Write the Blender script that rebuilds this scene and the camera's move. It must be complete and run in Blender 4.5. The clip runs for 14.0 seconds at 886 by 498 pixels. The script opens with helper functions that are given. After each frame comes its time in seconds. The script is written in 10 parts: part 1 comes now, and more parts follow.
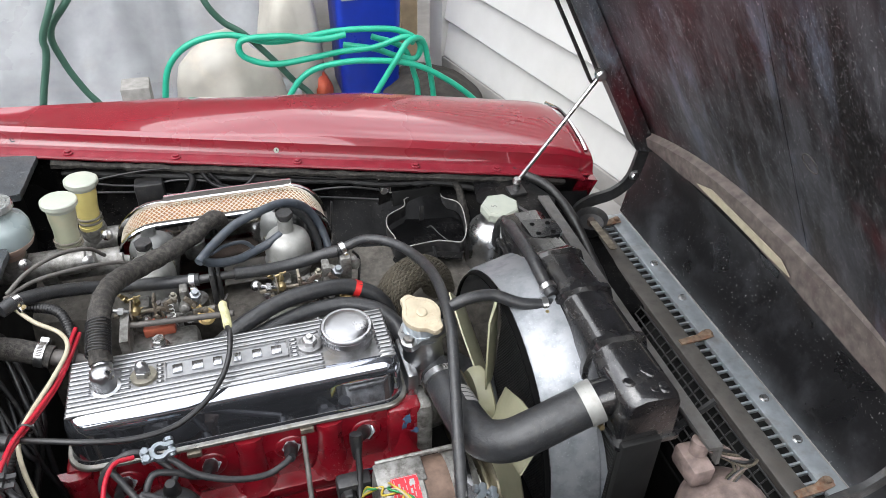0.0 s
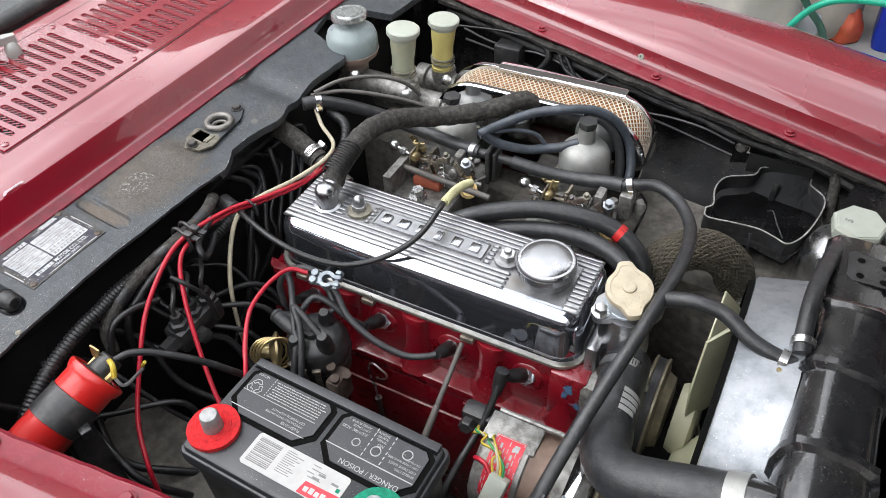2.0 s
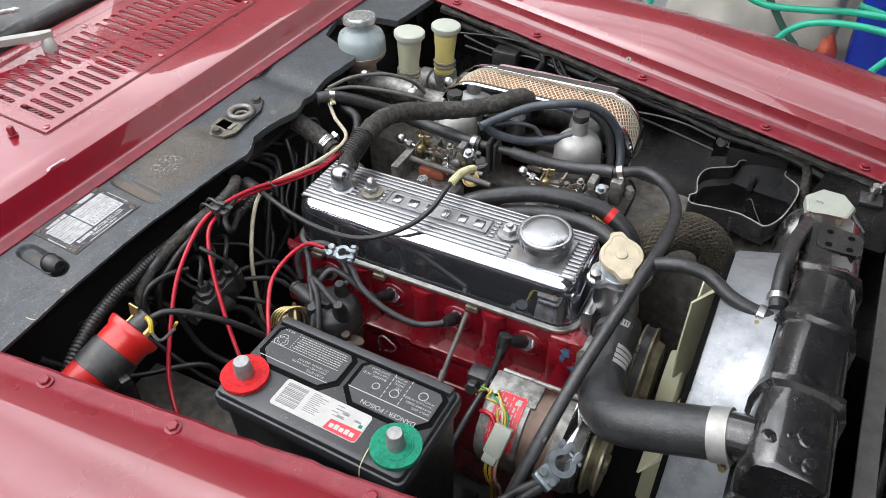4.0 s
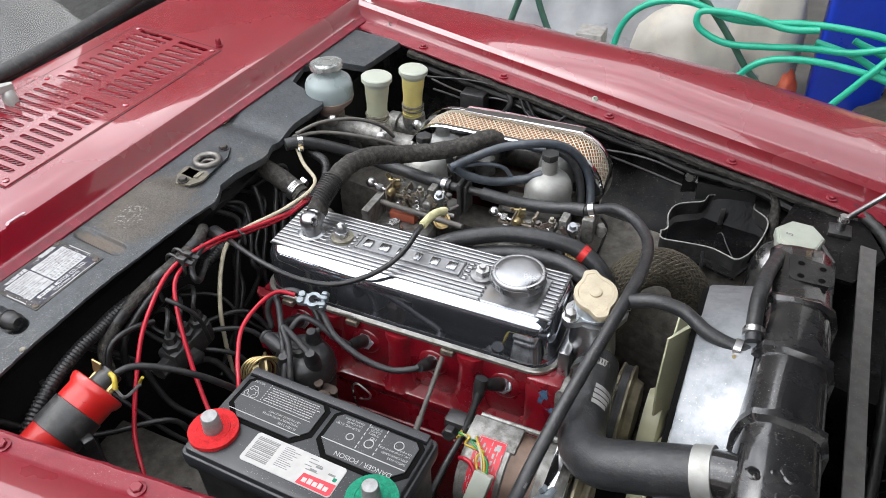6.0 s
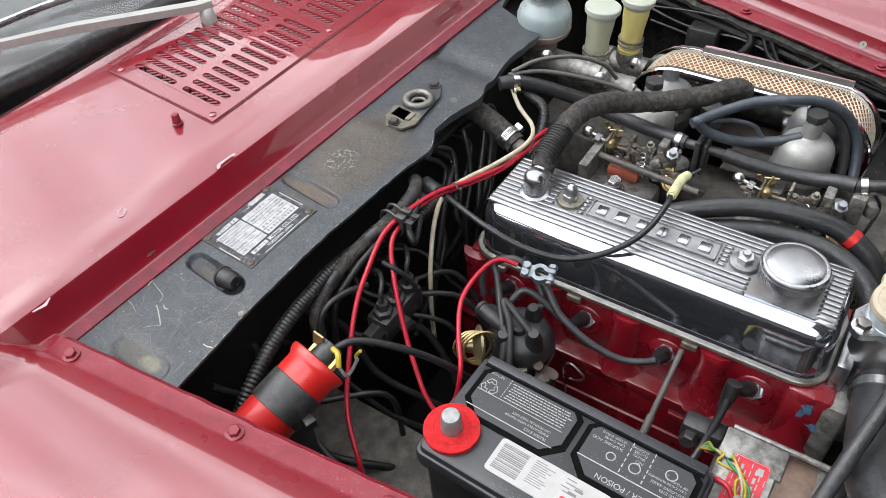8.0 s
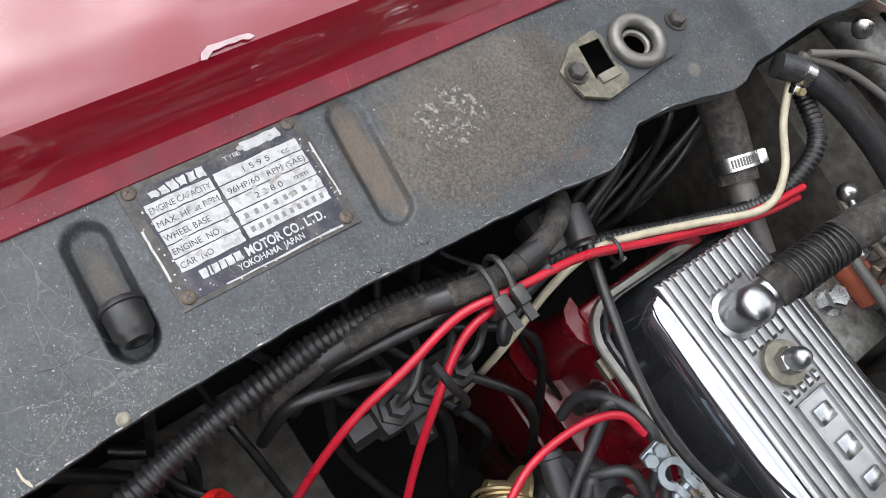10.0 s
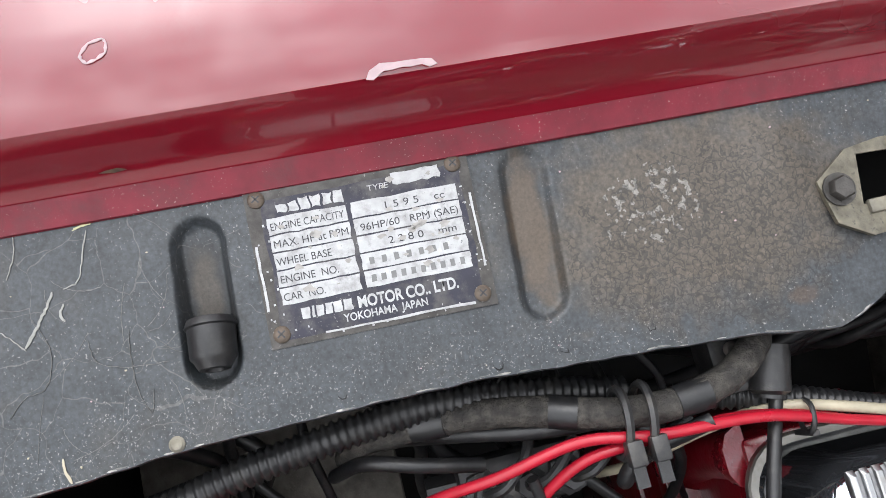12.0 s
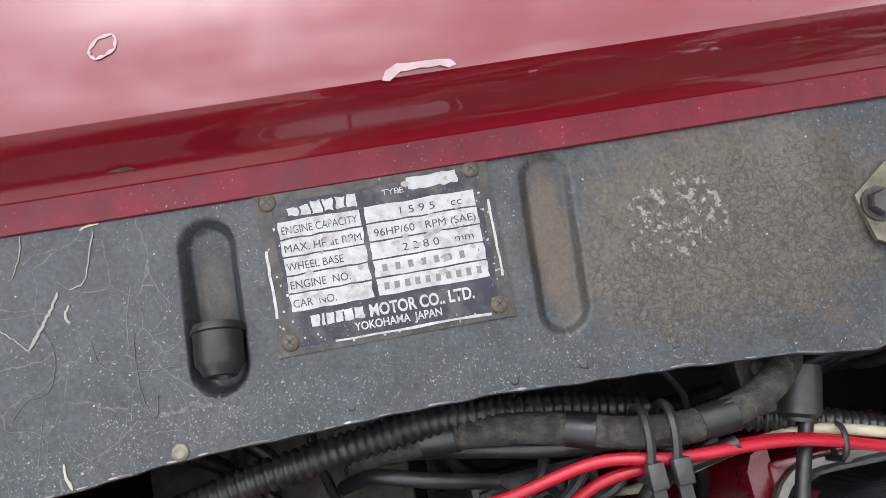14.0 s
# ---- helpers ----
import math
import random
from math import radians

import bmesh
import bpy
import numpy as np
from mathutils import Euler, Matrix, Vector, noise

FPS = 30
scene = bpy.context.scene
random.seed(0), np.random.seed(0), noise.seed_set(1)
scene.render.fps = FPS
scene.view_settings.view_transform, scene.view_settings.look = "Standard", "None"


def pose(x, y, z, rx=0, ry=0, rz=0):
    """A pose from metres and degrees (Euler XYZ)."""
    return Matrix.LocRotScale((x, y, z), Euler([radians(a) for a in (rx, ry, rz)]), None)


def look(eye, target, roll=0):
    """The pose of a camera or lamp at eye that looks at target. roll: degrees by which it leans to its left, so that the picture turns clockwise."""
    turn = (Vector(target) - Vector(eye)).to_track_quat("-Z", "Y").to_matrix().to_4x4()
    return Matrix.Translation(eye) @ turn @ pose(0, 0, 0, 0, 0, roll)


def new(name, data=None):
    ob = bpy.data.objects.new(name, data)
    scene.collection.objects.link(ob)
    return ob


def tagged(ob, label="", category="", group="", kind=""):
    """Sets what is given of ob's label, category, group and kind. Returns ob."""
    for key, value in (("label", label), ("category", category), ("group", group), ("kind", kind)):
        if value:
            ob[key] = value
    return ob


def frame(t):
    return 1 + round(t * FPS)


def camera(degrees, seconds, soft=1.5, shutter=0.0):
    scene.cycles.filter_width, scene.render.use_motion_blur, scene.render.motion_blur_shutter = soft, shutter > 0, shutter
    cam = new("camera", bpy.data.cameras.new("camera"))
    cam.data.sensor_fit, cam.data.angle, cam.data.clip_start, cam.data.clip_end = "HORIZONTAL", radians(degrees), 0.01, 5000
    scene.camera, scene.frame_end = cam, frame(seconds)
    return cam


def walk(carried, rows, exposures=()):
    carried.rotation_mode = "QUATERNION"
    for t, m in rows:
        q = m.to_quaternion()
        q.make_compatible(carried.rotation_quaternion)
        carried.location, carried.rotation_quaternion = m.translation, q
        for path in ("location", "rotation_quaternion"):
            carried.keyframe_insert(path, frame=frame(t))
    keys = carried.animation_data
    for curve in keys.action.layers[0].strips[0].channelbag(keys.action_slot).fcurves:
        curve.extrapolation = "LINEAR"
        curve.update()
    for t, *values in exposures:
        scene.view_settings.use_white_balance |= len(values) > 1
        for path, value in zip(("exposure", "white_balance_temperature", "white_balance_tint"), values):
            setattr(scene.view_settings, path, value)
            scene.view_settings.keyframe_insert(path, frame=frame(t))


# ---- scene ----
cam = camera(60.4, 14.0, soft=0.65)
PATH = [
    (0, (0.1629, -0.7426, 1.5145), (0.6340, 0.7664, 0.2892), 1.41),
    (0.3, (0.2105, -0.7171, 1.5061), (0.4778, 0.7987, 0.2290), -0.44),
    (0.5, (0.2623, -0.6935, 1.4988), (0.3646, 0.8347, 0.2127), -0.72),
    (0.8, (0.3260, -0.6600, 1.4859), (0.1486, 0.8192, 0.1516), 0.08),
    (1, (0.3487, -0.6383, 1.4786), (0.0049, 0.7698, 0.1005), -0.86),
    (1.5, (0.3717, -0.5856, 1.4537), (-0.1042, 0.7677, 0.0600), -2.54),
    (2, (0.4675, -0.6010, 1.4402), (-0.2450, 0.6442, 0.0467), -3.06),
    (2.5, (0.5035, -0.6408, 1.4384), (-0.3166, 0.5314, 0.0409), -3.46),
    (3, (0.4908, -0.6734, 1.4408), (-0.3098, 0.4979, 0.0312), -3.21),
    (3.5, (0.4907, -0.6972, 1.4393), (-0.2616, 0.5031, 0.0275), -2.98),
    (4, (0.4935, -0.7111, 1.4437), (-0.2104, 0.6021, 0.1095), -1.83),
    (4.2, (0.4925, -0.7164, 1.4491), (-0.2091, 0.6578, 0.1766), -1.64),
    (6.3, (0.4928, -0.6953, 1.4343), (-0.1823, 0.7111, 0.1828), -1.94),
    (6.5, (0.4917, -0.6917, 1.4334), (-0.1864, 0.6980, 0.1650), -1.96),
    (7, (0.4928, -0.6731, 1.4276), (-0.2152, 0.5977, 0.0551), -2.28),
    (7.5, (0.4323, -0.6595, 1.4225), (-0.3788, 0.5144, 0.0211), -2.34),
    (8, (0.2764, -0.6515, 1.4106), (-0.5533, 0.4916, -0.0054), -4.44),
    (8.2, (0.2371, -0.6250, 1.4045), (-0.5914, 0.5112, -0.0177), -4.22),
    (10.3, (-0.1323, -0.3217, 1.2093), (-0.4322, 0.3604, -0.6468), 38.57),
    (10.5, (-0.1426, -0.3132, 1.2014), (-0.4575, 0.3019, -0.6754), 38.24),
    (11, (-0.1593, -0.3059, 1.1937), (-0.5074, 0.1665, -0.7182), 34.34),
    (11.5, (-0.1653, -0.2961, 1.1921), (-0.5284, 0.0418, -0.7454), 26.78),
    (12, (-0.1790, -0.2687, 1.1888), (-0.5502, -0.0560, -0.7649), 16.83),
    (12.5, (-0.1834, -0.2686, 1.1802), (-0.5531, -0.1004, -0.7781), 12.82),
    (13, (-0.1832, -0.2659, 1.1804), (-0.5530, -0.1136, -0.7792), 11.13),
    (13.5, (-0.1827, -0.2645, 1.1786), (-0.5707, -0.1086, -0.7772), 10.82),
    (14, (-0.1831, -0.2634, 1.1767), (-0.5743, -0.1105, -0.7787), 9.82),
]
walk(cam, [(t, look(eye, target, roll)) for t, eye, target, roll in PATH], [(0.0, 1.08), (1.0, 0.90), (8.2, 0.84), (10.3, 0.73), (12.5, 0.70), (14.0, 0.62)])


# ---- light ----
world = bpy.data.worlds.new("sky")
scene.world = world
world.use_nodes = True
wt = world.node_tree
wbg = wt.nodes["Background"]
sky = wt.nodes.new("ShaderNodeTexSky")
sky.sky_type, sky.sun_disc = "NISHITA", False
sky.sun_elevation, sky.sun_rotation = radians(62), radians(245)
sky.dust_density, sky.air_density = 0.4, 1.0
hsv = wt.nodes.new("ShaderNodeHueSaturation")
hsv.inputs["Saturation"].default_value = 0.06
wt.links.new(sky.outputs[0], hsv.inputs["Color"])
cloud_at = wt.nodes.new("ShaderNodeTexCoord")
cloud = wt.nodes.new("ShaderNodeTexNoise")
cloud.inputs["Scale"].default_value, cloud.inputs["Detail"].default_value = 1.7, 5
wt.links.new(cloud_at.outputs["Generated"], cloud.inputs["Vector"])
cloud_ramp = wt.nodes.new("ShaderNodeValToRGB")
cloud_ramp.color_ramp.elements[0].position, cloud_ramp.color_ramp.elements[0].color = 0.42, (0.66, 0.68, 0.72, 1)
cloud_ramp.color_ramp.elements[1].position, cloud_ramp.color_ramp.elements[1].color = 0.56, (1.42, 1.42, 1.42, 1)
wt.links.new(cloud.outputs["Fac"], cloud_ramp.inputs["Fac"])
cloud_mix = wt.nodes.new("ShaderNodeMixRGB")
cloud_mix.blend_type, cloud_mix.inputs["Fac"].default_value = "MULTIPLY", 1
wisp_at = wt.nodes.new("ShaderNodeMapping")
wisp_at.inputs["Scale"].default_value, wisp_at.inputs["Rotation"].default_value = (1.6, 6.0, 1.6), (0, 0, 0.5)
wt.links.new(cloud_at.outputs["Generated"], wisp_at.inputs["Vector"])
wisp = wt.nodes.new("ShaderNodeTexNoise")
wisp.inputs["Scale"].default_value, wisp.inputs["Detail"].default_value = 2.2, 4
wt.links.new(wisp_at.outputs[0], wisp.inputs["Vector"])
wisp_range = wt.nodes.new("ShaderNodeMapRange")
wisp_range.inputs[1].default_value, wisp_range.inputs[2].default_value, wisp_range.inputs[3].default_value, wisp_range.inputs[4].default_value = 0.38, 0.62, 0.80, 1.22
wt.links.new(wisp.outputs["Fac"], wisp_range.inputs[0])
wisp_mix = wt.nodes.new("ShaderNodeMixRGB")
wisp_mix.blend_type, wisp_mix.inputs["Fac"].default_value = "MULTIPLY", 1
wt.links.new(hsv.outputs[0], wisp_mix.inputs[1])
wt.links.new(wisp_range.outputs[0], wisp_mix.inputs[2])
wt.links.new(wisp_mix.outputs[0], cloud_mix.inputs[1])
wt.links.new(cloud_ramp.outputs[0], cloud_mix.inputs[2])
# an overcast sky is brightest overhead
up = wt.nodes.new("ShaderNodeSeparateXYZ")
wt.links.new(cloud_at.outputs["Generated"], up.inputs[0])
overcast = wt.nodes.new("ShaderNodeMapRange")
overcast.interpolation_type = "SMOOTHSTEP"
overcast.inputs[1].default_value, overcast.inputs[2].default_value, overcast.inputs[3].default_value, overcast.inputs[4].default_value = 0.0, 0.86, 0.65, 3.5
wt.links.new(up.outputs["Z"], overcast.inputs[0])
veil = wt.nodes.new("ShaderNodeMixRGB")
veil.blend_type, veil.inputs["Fac"].default_value = "MULTIPLY", 1
wt.links.new(cloud_mix.outputs[0], veil.inputs[1])
wt.links.new(overcast.outputs[0], veil.inputs[2])
wt.links.new(veil.outputs[0], wbg.inputs["Color"])
wbg.inputs["Strength"].default_value = 0.15

sun_data = bpy.data.lights.new("sun", "SUN")
sun_data.energy, sun_data.angle, sun_data.color = 0.5, radians(160), (1.0, 0.97, 0.93)
sun_lamp = new("sun", sun_data)
sun_lamp.matrix_basis = look((-1.2, -0.6, 3.4), (0.1, 0, 0.6))
scene.view_settings.exposure = 0.80


# ---- materials ----
def material(name, color, rough=0.5, metal=0.0, var=0.15, scale=40, bump=0.0, bump_scale=None, coat=0.0, dirt=None,
             dirt_amount=0.0, dirt_scale=12, spec=0.5, speck=None, speck_amount=0.0, speck_scale=900, rough_var=0.1, trans=0.0, coat_rough=0.04, per_object=0.0, coat_ior=1.5):
    m = bpy.data.materials.new(name)
    m.use_nodes = True
    nt = m.node_tree
    b = nt.nodes["Principled BSDF"]
    link = nt.links.new
    at = nt.nodes.new("ShaderNodeTexCoord").outputs["Object"]

    def noise_tex(sc, detail=4, rgh=0.55):
        n = nt.nodes.new("ShaderNodeTexNoise")
        n.inputs["Scale"].default_value, n.inputs["Detail"].default_value, n.inputs["Roughness"].default_value = sc, detail, rgh
        link(at, n.inputs["Vector"])
        return n.outputs["Fac"]

    def ramp(fac, p0, p1, c0, c1):
        r = nt.nodes.new("ShaderNodeValToRGB")
        r.color_ramp.elements[0].position, r.color_ramp.elements[1].position = p0, p1
        r.color_ramp.elements[0].color, r.color_ramp.elements[1].color = (*c0, 1), (*c1, 1)
        link(fac, r.inputs["Fac"])
        return r.outputs["Color"]

    def mix(fac, c1, c2):
        n = nt.nodes.new("ShaderNodeMixRGB")
        if isinstance(fac, float):
            n.inputs[0].default_value = fac
        else:
            link(fac, n.inputs[0])
        for k, c in ((1, c1), (2, c2)):
            if isinstance(c, tuple):
                n.inputs[k].default_value = (*c, 1)
            else:
                link(c, n.inputs[k])
        return n.outputs[0]

    lo = tuple(max(0, c * (1 - var)) for c in color)
    hi = tuple(min(1, c * (1 + var)) for c in color)
    col = ramp(noise_tex(scale), 0.3, 0.7, lo, hi)
    if per_object:
        info = nt.nodes.new("ShaderNodeObjectInfo")
        col = mix(ramp(info.outputs["Random"], 0, 1, (0, 0, 0), (per_object,) * 3), col, tuple(c * 0.55 for c in color))
    if dirt:
        mask = ramp(noise_tex(dirt_scale, 6, 0.65), 0.62 - 0.3 * dirt_amount, 0.72 - 0.1 * dirt_amount, (0, 0, 0), (min(1, dirt_amount * 1.4),) * 3)
        col = mix(mask, col, dirt)
    if speck:
        mask = ramp(noise_tex(speck_scale, 2, 0.5), 0.68 - 0.1 * speck_amount, 0.72, (0, 0, 0), (1, 1, 1))
        big = ramp(noise_tex(speck_scale / 30, 3), 0.4, 0.65, (0, 0, 0), (1, 1, 1))
        mul = nt.nodes.new("ShaderNodeMixRGB")
        mul.blend_type, mul.inputs[0].default_value = "MULTIPLY", 1
        link(mask, mul.inputs[1]), link(big, mul.inputs[2])
        col = mix(mul.outputs[0], col, speck)
    link(col, b.inputs["Base Color"])
    r = ramp(noise_tex(scale * 0.6, 5), 0.3, 0.75, (max(0.02, rough - rough_var),) * 3, (min(1, rough + rough_var),) * 3)
    link(r, b.inputs["Roughness"])
    b.inputs["Coat IOR"].default_value = coat_ior
    b.inputs["Metallic"].default_value = metal
    b.inputs["Specular IOR Level"].default_value = spec
    b.inputs["Coat Weight"].default_value = coat
    b.inputs["Coat Roughness"].default_value = coat_rough
    if trans:
        b.inputs["Transmission Weight"].default_value = trans
    if bump:
        bn = nt.nodes.new("ShaderNodeBump")
        bn.inputs["Strength"].default_value, bn.inputs["Distance"].default_value = bump, 0.002
        link(noise_tex(bump_scale or scale * 2, 5, 0.6), bn.inputs["Height"])
        link(bn.outputs[0], b.inputs["Normal"])
    return m


RED = material("red_paint", (0.175, 0.004, 0.0125), 0.28, 0, 0.08, 9, 0.05, 15, coat=1.0, coat_ior=1.64, dirt=(0.16, 0.03, 0.04), dirt_amount=0.12, dirt_scale=25, coat_rough=0.025)
RED_DULL = material("dusty_red_paint", (0.17, 0.005, 0.015), 0.42, 0, 0.2, 60, 0.15, 160, coat=0.28, spec=0.3, dirt=(0.13, 0.024, 0.030), dirt_amount=0.4, dirt_scale=60, speck=(0.40, 0.32, 0.30), speck_amount=0.15, coat_rough=0.12)
RED_GRIMY = material("grimy_red_paint", (0.15, 0.0065, 0.018), 0.5, 0, 0.25, 60, 0.2, 160, spec=0.35, coat=0.25, coat_rough=0.25, dirt=(0.085, 0.022, 0.026), dirt_amount=0.4, dirt_scale=50, speck=(0.36, 0.28, 0.26), speck_amount=0.0)
NOSE_BLACK = material("black_nose_paint", (0.010, 0.010, 0.011), 0.35, 0, 0.3, 12, 0.12, 60, dirt=(0.06, 0.062, 0.068), dirt_amount=0.45, dirt_scale=10, speck=(0.35, 0.34, 0.33), speck_amount=0.25, speck_scale=240, coat=0.4, coat_rough=0.2)
SCRATCH = material("grey_scratch", (0.24, 0.24, 0.225), 0.7, 0, 0.2, 300)
HAIRLINE = material("dull_hairline_scratch", (0.115, 0.115, 0.11), 0.7, 0, 0.4, 500)
WHITE_CHIP = material("chipped_primer", (0.37, 0.27, 0.285), 0.6, 0, 0.12, 200)
BLACK_SHEET = material("black_sheet_metal", (0.0045, 0.0045, 0.0048), 0.32, 0, 0.5, 18, 1.0, 22, spec=0.09, rough_var=0.18, dirt=(0.024, 0.022, 0.020), dirt_amount=0.35, dirt_scale=14, speck=(0.14, 0.13, 0.12), speck_amount=0.15, speck_scale=420)
BAY_DARK = material("bay_underseal", (0.007, 0.007, 0.007), 0.7, 0, 0.4, 20, 0.15, 70, spec=0.3, dirt=(0.014, 0.013, 0.011), dirt_amount=0.3, dirt_scale=8)
DUSTY = material("dusty_ledge", (0.115, 0.104, 0.090), 0.85, 0, 0.4, 70, 0.5, 160, dirt=(0.040, 0.037, 0.033), dirt_amount=0.5, dirt_scale=26, speck=(0.24, 0.22, 0.20), speck_amount=0.2, speck_scale=500)
RUBBER = material("hose_rubber", (0.021, 0.022, 0.024), 0.40, 0, 0.35, 110, 0.3, 260, dirt=(0.042, 0.039, 0.036), dirt_amount=0.4, dirt_scale=95, speck=(0.16, 0.15, 0.135), speck_amount=0.1, speck_scale=800)
TAPED = material("black_loom_tape", (0.011, 0.011, 0.011), 0.45, 0, 0.4, 90, 0.6, 120, dirt=(0.040, 0.037, 0.033), dirt_amount=0.3, dirt_scale=90)
RUBBER_OLD = material("perished_hose_rubber", (0.024, 0.0215, 0.019), 0.8, 0, 0.5, 150, 1.0, 260, dirt=(0.072, 0.065, 0.055), dirt_amount=0.5, dirt_scale=150, speck=(0.004, 0.004, 0.004), speck_amount=0.8, speck_scale=420)
BLUE_RUBBER = material("bluish_hose_rubber", (0.040, 0.048, 0.060), 0.42, 0, 0.3, 60, 0.08, 300, dirt=(0.085, 0.09, 0.095), dirt_amount=0.4, dirt_scale=70)
WIRE_BLACK = material("black_wire", (0.010, 0.010, 0.011), 0.42, 0, 0.3, 120, 0.1, 300, dirt=(0.045, 0.042, 0.038), dirt_amount=0.35, dirt_scale=90)
WIRE_RED = material("red_wire", (0.36, 0.008, 0.022), 0.35, 0, 0.1, 80, dirt=(0.3, 0.03, 0.03), dirt_amount=0.2, dirt_scale=60)
WIRE_WHITE = material("cream_wire", (0.38, 0.34, 0.25), 0.45, 0, 0.15, 80, dirt=(0.25, 0.2, 0.14), dirt_amount=0.3, dirt_scale=60)
WIRE_YELLOW = material("yellow_wire", (0.42, 0.31, 0.03), 0.4, 0, 0.2, 60, dirt=(0.25, 0.18, 0.06), dirt_amount=0.35, dirt_scale=80)
WIRE_GREEN = material("green_wire", (0.02, 0.2, 0.06), 0.4, 0, 0.1, 60)
WIRE_BROWN = material("braided_sheath", (0.072, 0.061, 0.043), 0.85, 0, 0.5, 400, 0.8, 600, dirt=(0.035, 0.031, 0.026), dirt_amount=0.4, dirt_scale=80)
CHROME = material("chrome", (0.72, 0.73, 0.75), 0.08, 1.0, 0.05, 30, rough_var=0.04, dirt=(0.32, 0.30, 0.27), dirt_amount=0.12, dirt_scale=60)
POLISHED = material("polished_aluminium", (0.38, 0.39, 0.41), 0.24, 1.0, 0.15, 25, 0.05, 40, rough_var=0.10, dirt=(0.30, 0.29, 0.28), dirt_amount=0.25, dirt_scale=22)
BRUSHED = material("brushed_aluminium", (0.33, 0.335, 0.345), 0.36, 1.0, 0.20, 60, 0.08, 300, rough_var=0.1, dirt=(0.22, 0.20, 0.165), dirt_amount=0.35, dirt_scale=60)
GROOVE = material("tarnished_groove", (0.27, 0.27, 0.275), 0.5, 0.9, 0.3, 70, 0.2, 400, dirt=(0.2, 0.165, 0.12), dirt_amount=0.35, dirt_scale=35)
CAST = material("cast_alloy", (0.27, 0.265, 0.25), 0.52, 0.7, 0.3, 80, 0.35, 350, dirt=(0.055, 0.046, 0.036), dirt_amount=0.55, dirt_scale=60)
DOME = material("satin_alloy", (0.31, 0.31, 0.295), 0.50, 0.5, 0.12, 70, 0.10, 500, dirt=(0.19, 0.175, 0.15), dirt_amount=0.3, dirt_scale=40)
STEEL = material("bright_steel", (0.56, 0.56, 0.56), 0.3, 1.0, 0.15, 60, dirt=(0.28, 0.24, 0.2), dirt_amount=0.3, dirt_scale=80)
GALV = material("galvanised_steel", (0.42, 0.46, 0.49), 0.45, 0.7, 0.15, 40, 0.1, 200, dirt=(0.25, 0.2, 0.15), dirt_amount=0.3, dirt_scale=30)
SATIN_CAP = material("satin_polished_metal", (0.40, 0.405, 0.42), 0.32, 1.0, 0.08, 60, 0.03, 220, rough_var=0.08)
COVER_METAL = material("polished_cover_metal", (0.38, 0.40, 0.45), 0.06, 0.95, 0.10, 14, 0.010, 30, rough_var=0.03, dirt=(0.24, 0.25, 0.27), dirt_amount=0.25, dirt_scale=30)
LIP_METAL = material("stained_cover_lip", (0.27, 0.26, 0.235), 0.38, 0.8, 0.2, 60, 0.1, 250, rough_var=0.12, dirt=(0.13, 0.105, 0.075), dirt_amount=0.4, dirt_scale=45)
# Dark bluish patches are dirt plus broken reflections painted into the colour.
MIRROR = material("bright_shroud_metal", (0.245, 0.255, 0.27), 0.42, 0.5, 0.12, 20, 0.10, 14, rough_var=0.10, dirt=(0.10, 0.112, 0.125), dirt_amount=0.45, dirt_scale=24, speck=(0.45, 0.46, 0.47), speck_amount=0.3, speck_scale=420)
RUST = material("rusty_steel", (0.20, 0.14, 0.10), 0.75, 0.2, 0.5, 90, 0.3, 300, dirt=(0.20, 0.075, 0.03), dirt_amount=0.5, dirt_scale=70)
GREY_BAR = material("grey_primed_bar", (0.105, 0.102, 0.099), 0.5, 0.15, 0.22, 60, 0.12, 220, dirt=(0.085, 0.074, 0.064), dirt_amount=0.4, dirt_scale=40, speck=(0.3, 0.28, 0.26), speck_amount=0.1, speck_scale=500)
DULL_STEEL = material("dull_grey_strip", (0.115, 0.107, 0.10), 0.6, 0.4, 0.25, 50, 0.15, 200, dirt=(0.07, 0.055, 0.043), dirt_amount=0.4, dirt_scale=25)
SEAM_BROWN = material("brown_seam_sealer", (0.125, 0.105, 0.095), 0.7, 0, 0.35, 60, 0.3, 150, dirt=(0.075, 0.045, 0.045), dirt_amount=0.4, dirt_scale=26, speck=(0.3, 0.27, 0.24), speck_amount=0.2, speck_scale=500)
WIRE_GREY = material("dusty_ignition_lead", (0.022, 0.022, 0.024), 0.5, 0, 0.25, 90, 0.1, 300, dirt=(0.055, 0.052, 0.048), dirt_amount=0.35, dirt_scale=70)
DULL_CAST = material("dull_zinc_casting", (0.30, 0.32, 0.34), 0.4, 0.8, 0.25, 60, 0.15, 250, dirt=(0.14, 0.13, 0.12), dirt_amount=0.4, dirt_scale=50)
SHEATH = material("pale_straw_sheath", (0.44, 0.42, 0.24), 0.55, 0, 0.15, 60)
PINK_DUST = material("pinkish_dusty_metal", (0.20, 0.15, 0.135), 0.8, 0, 0.35, 50, 0.25, 180, dirt=(0.09, 0.07, 0.06), dirt_amount=0.5, dirt_scale=30)
WORN_EDGE = material("worn_bare_edge", (0.30, 0.29, 0.27), 0.6, 0.2, 0.5, 120, dirt=(0.04, 0.038, 0.035), dirt_amount=0.5, dirt_scale=60)
LATCH_METAL = material("tarnished_latch_metal", (0.20, 0.185, 0.145), 0.55, 0.4, 0.35, 70, 0.15, 300, dirt=(0.07, 0.065, 0.06), dirt_amount=0.55, dirt_scale=45)
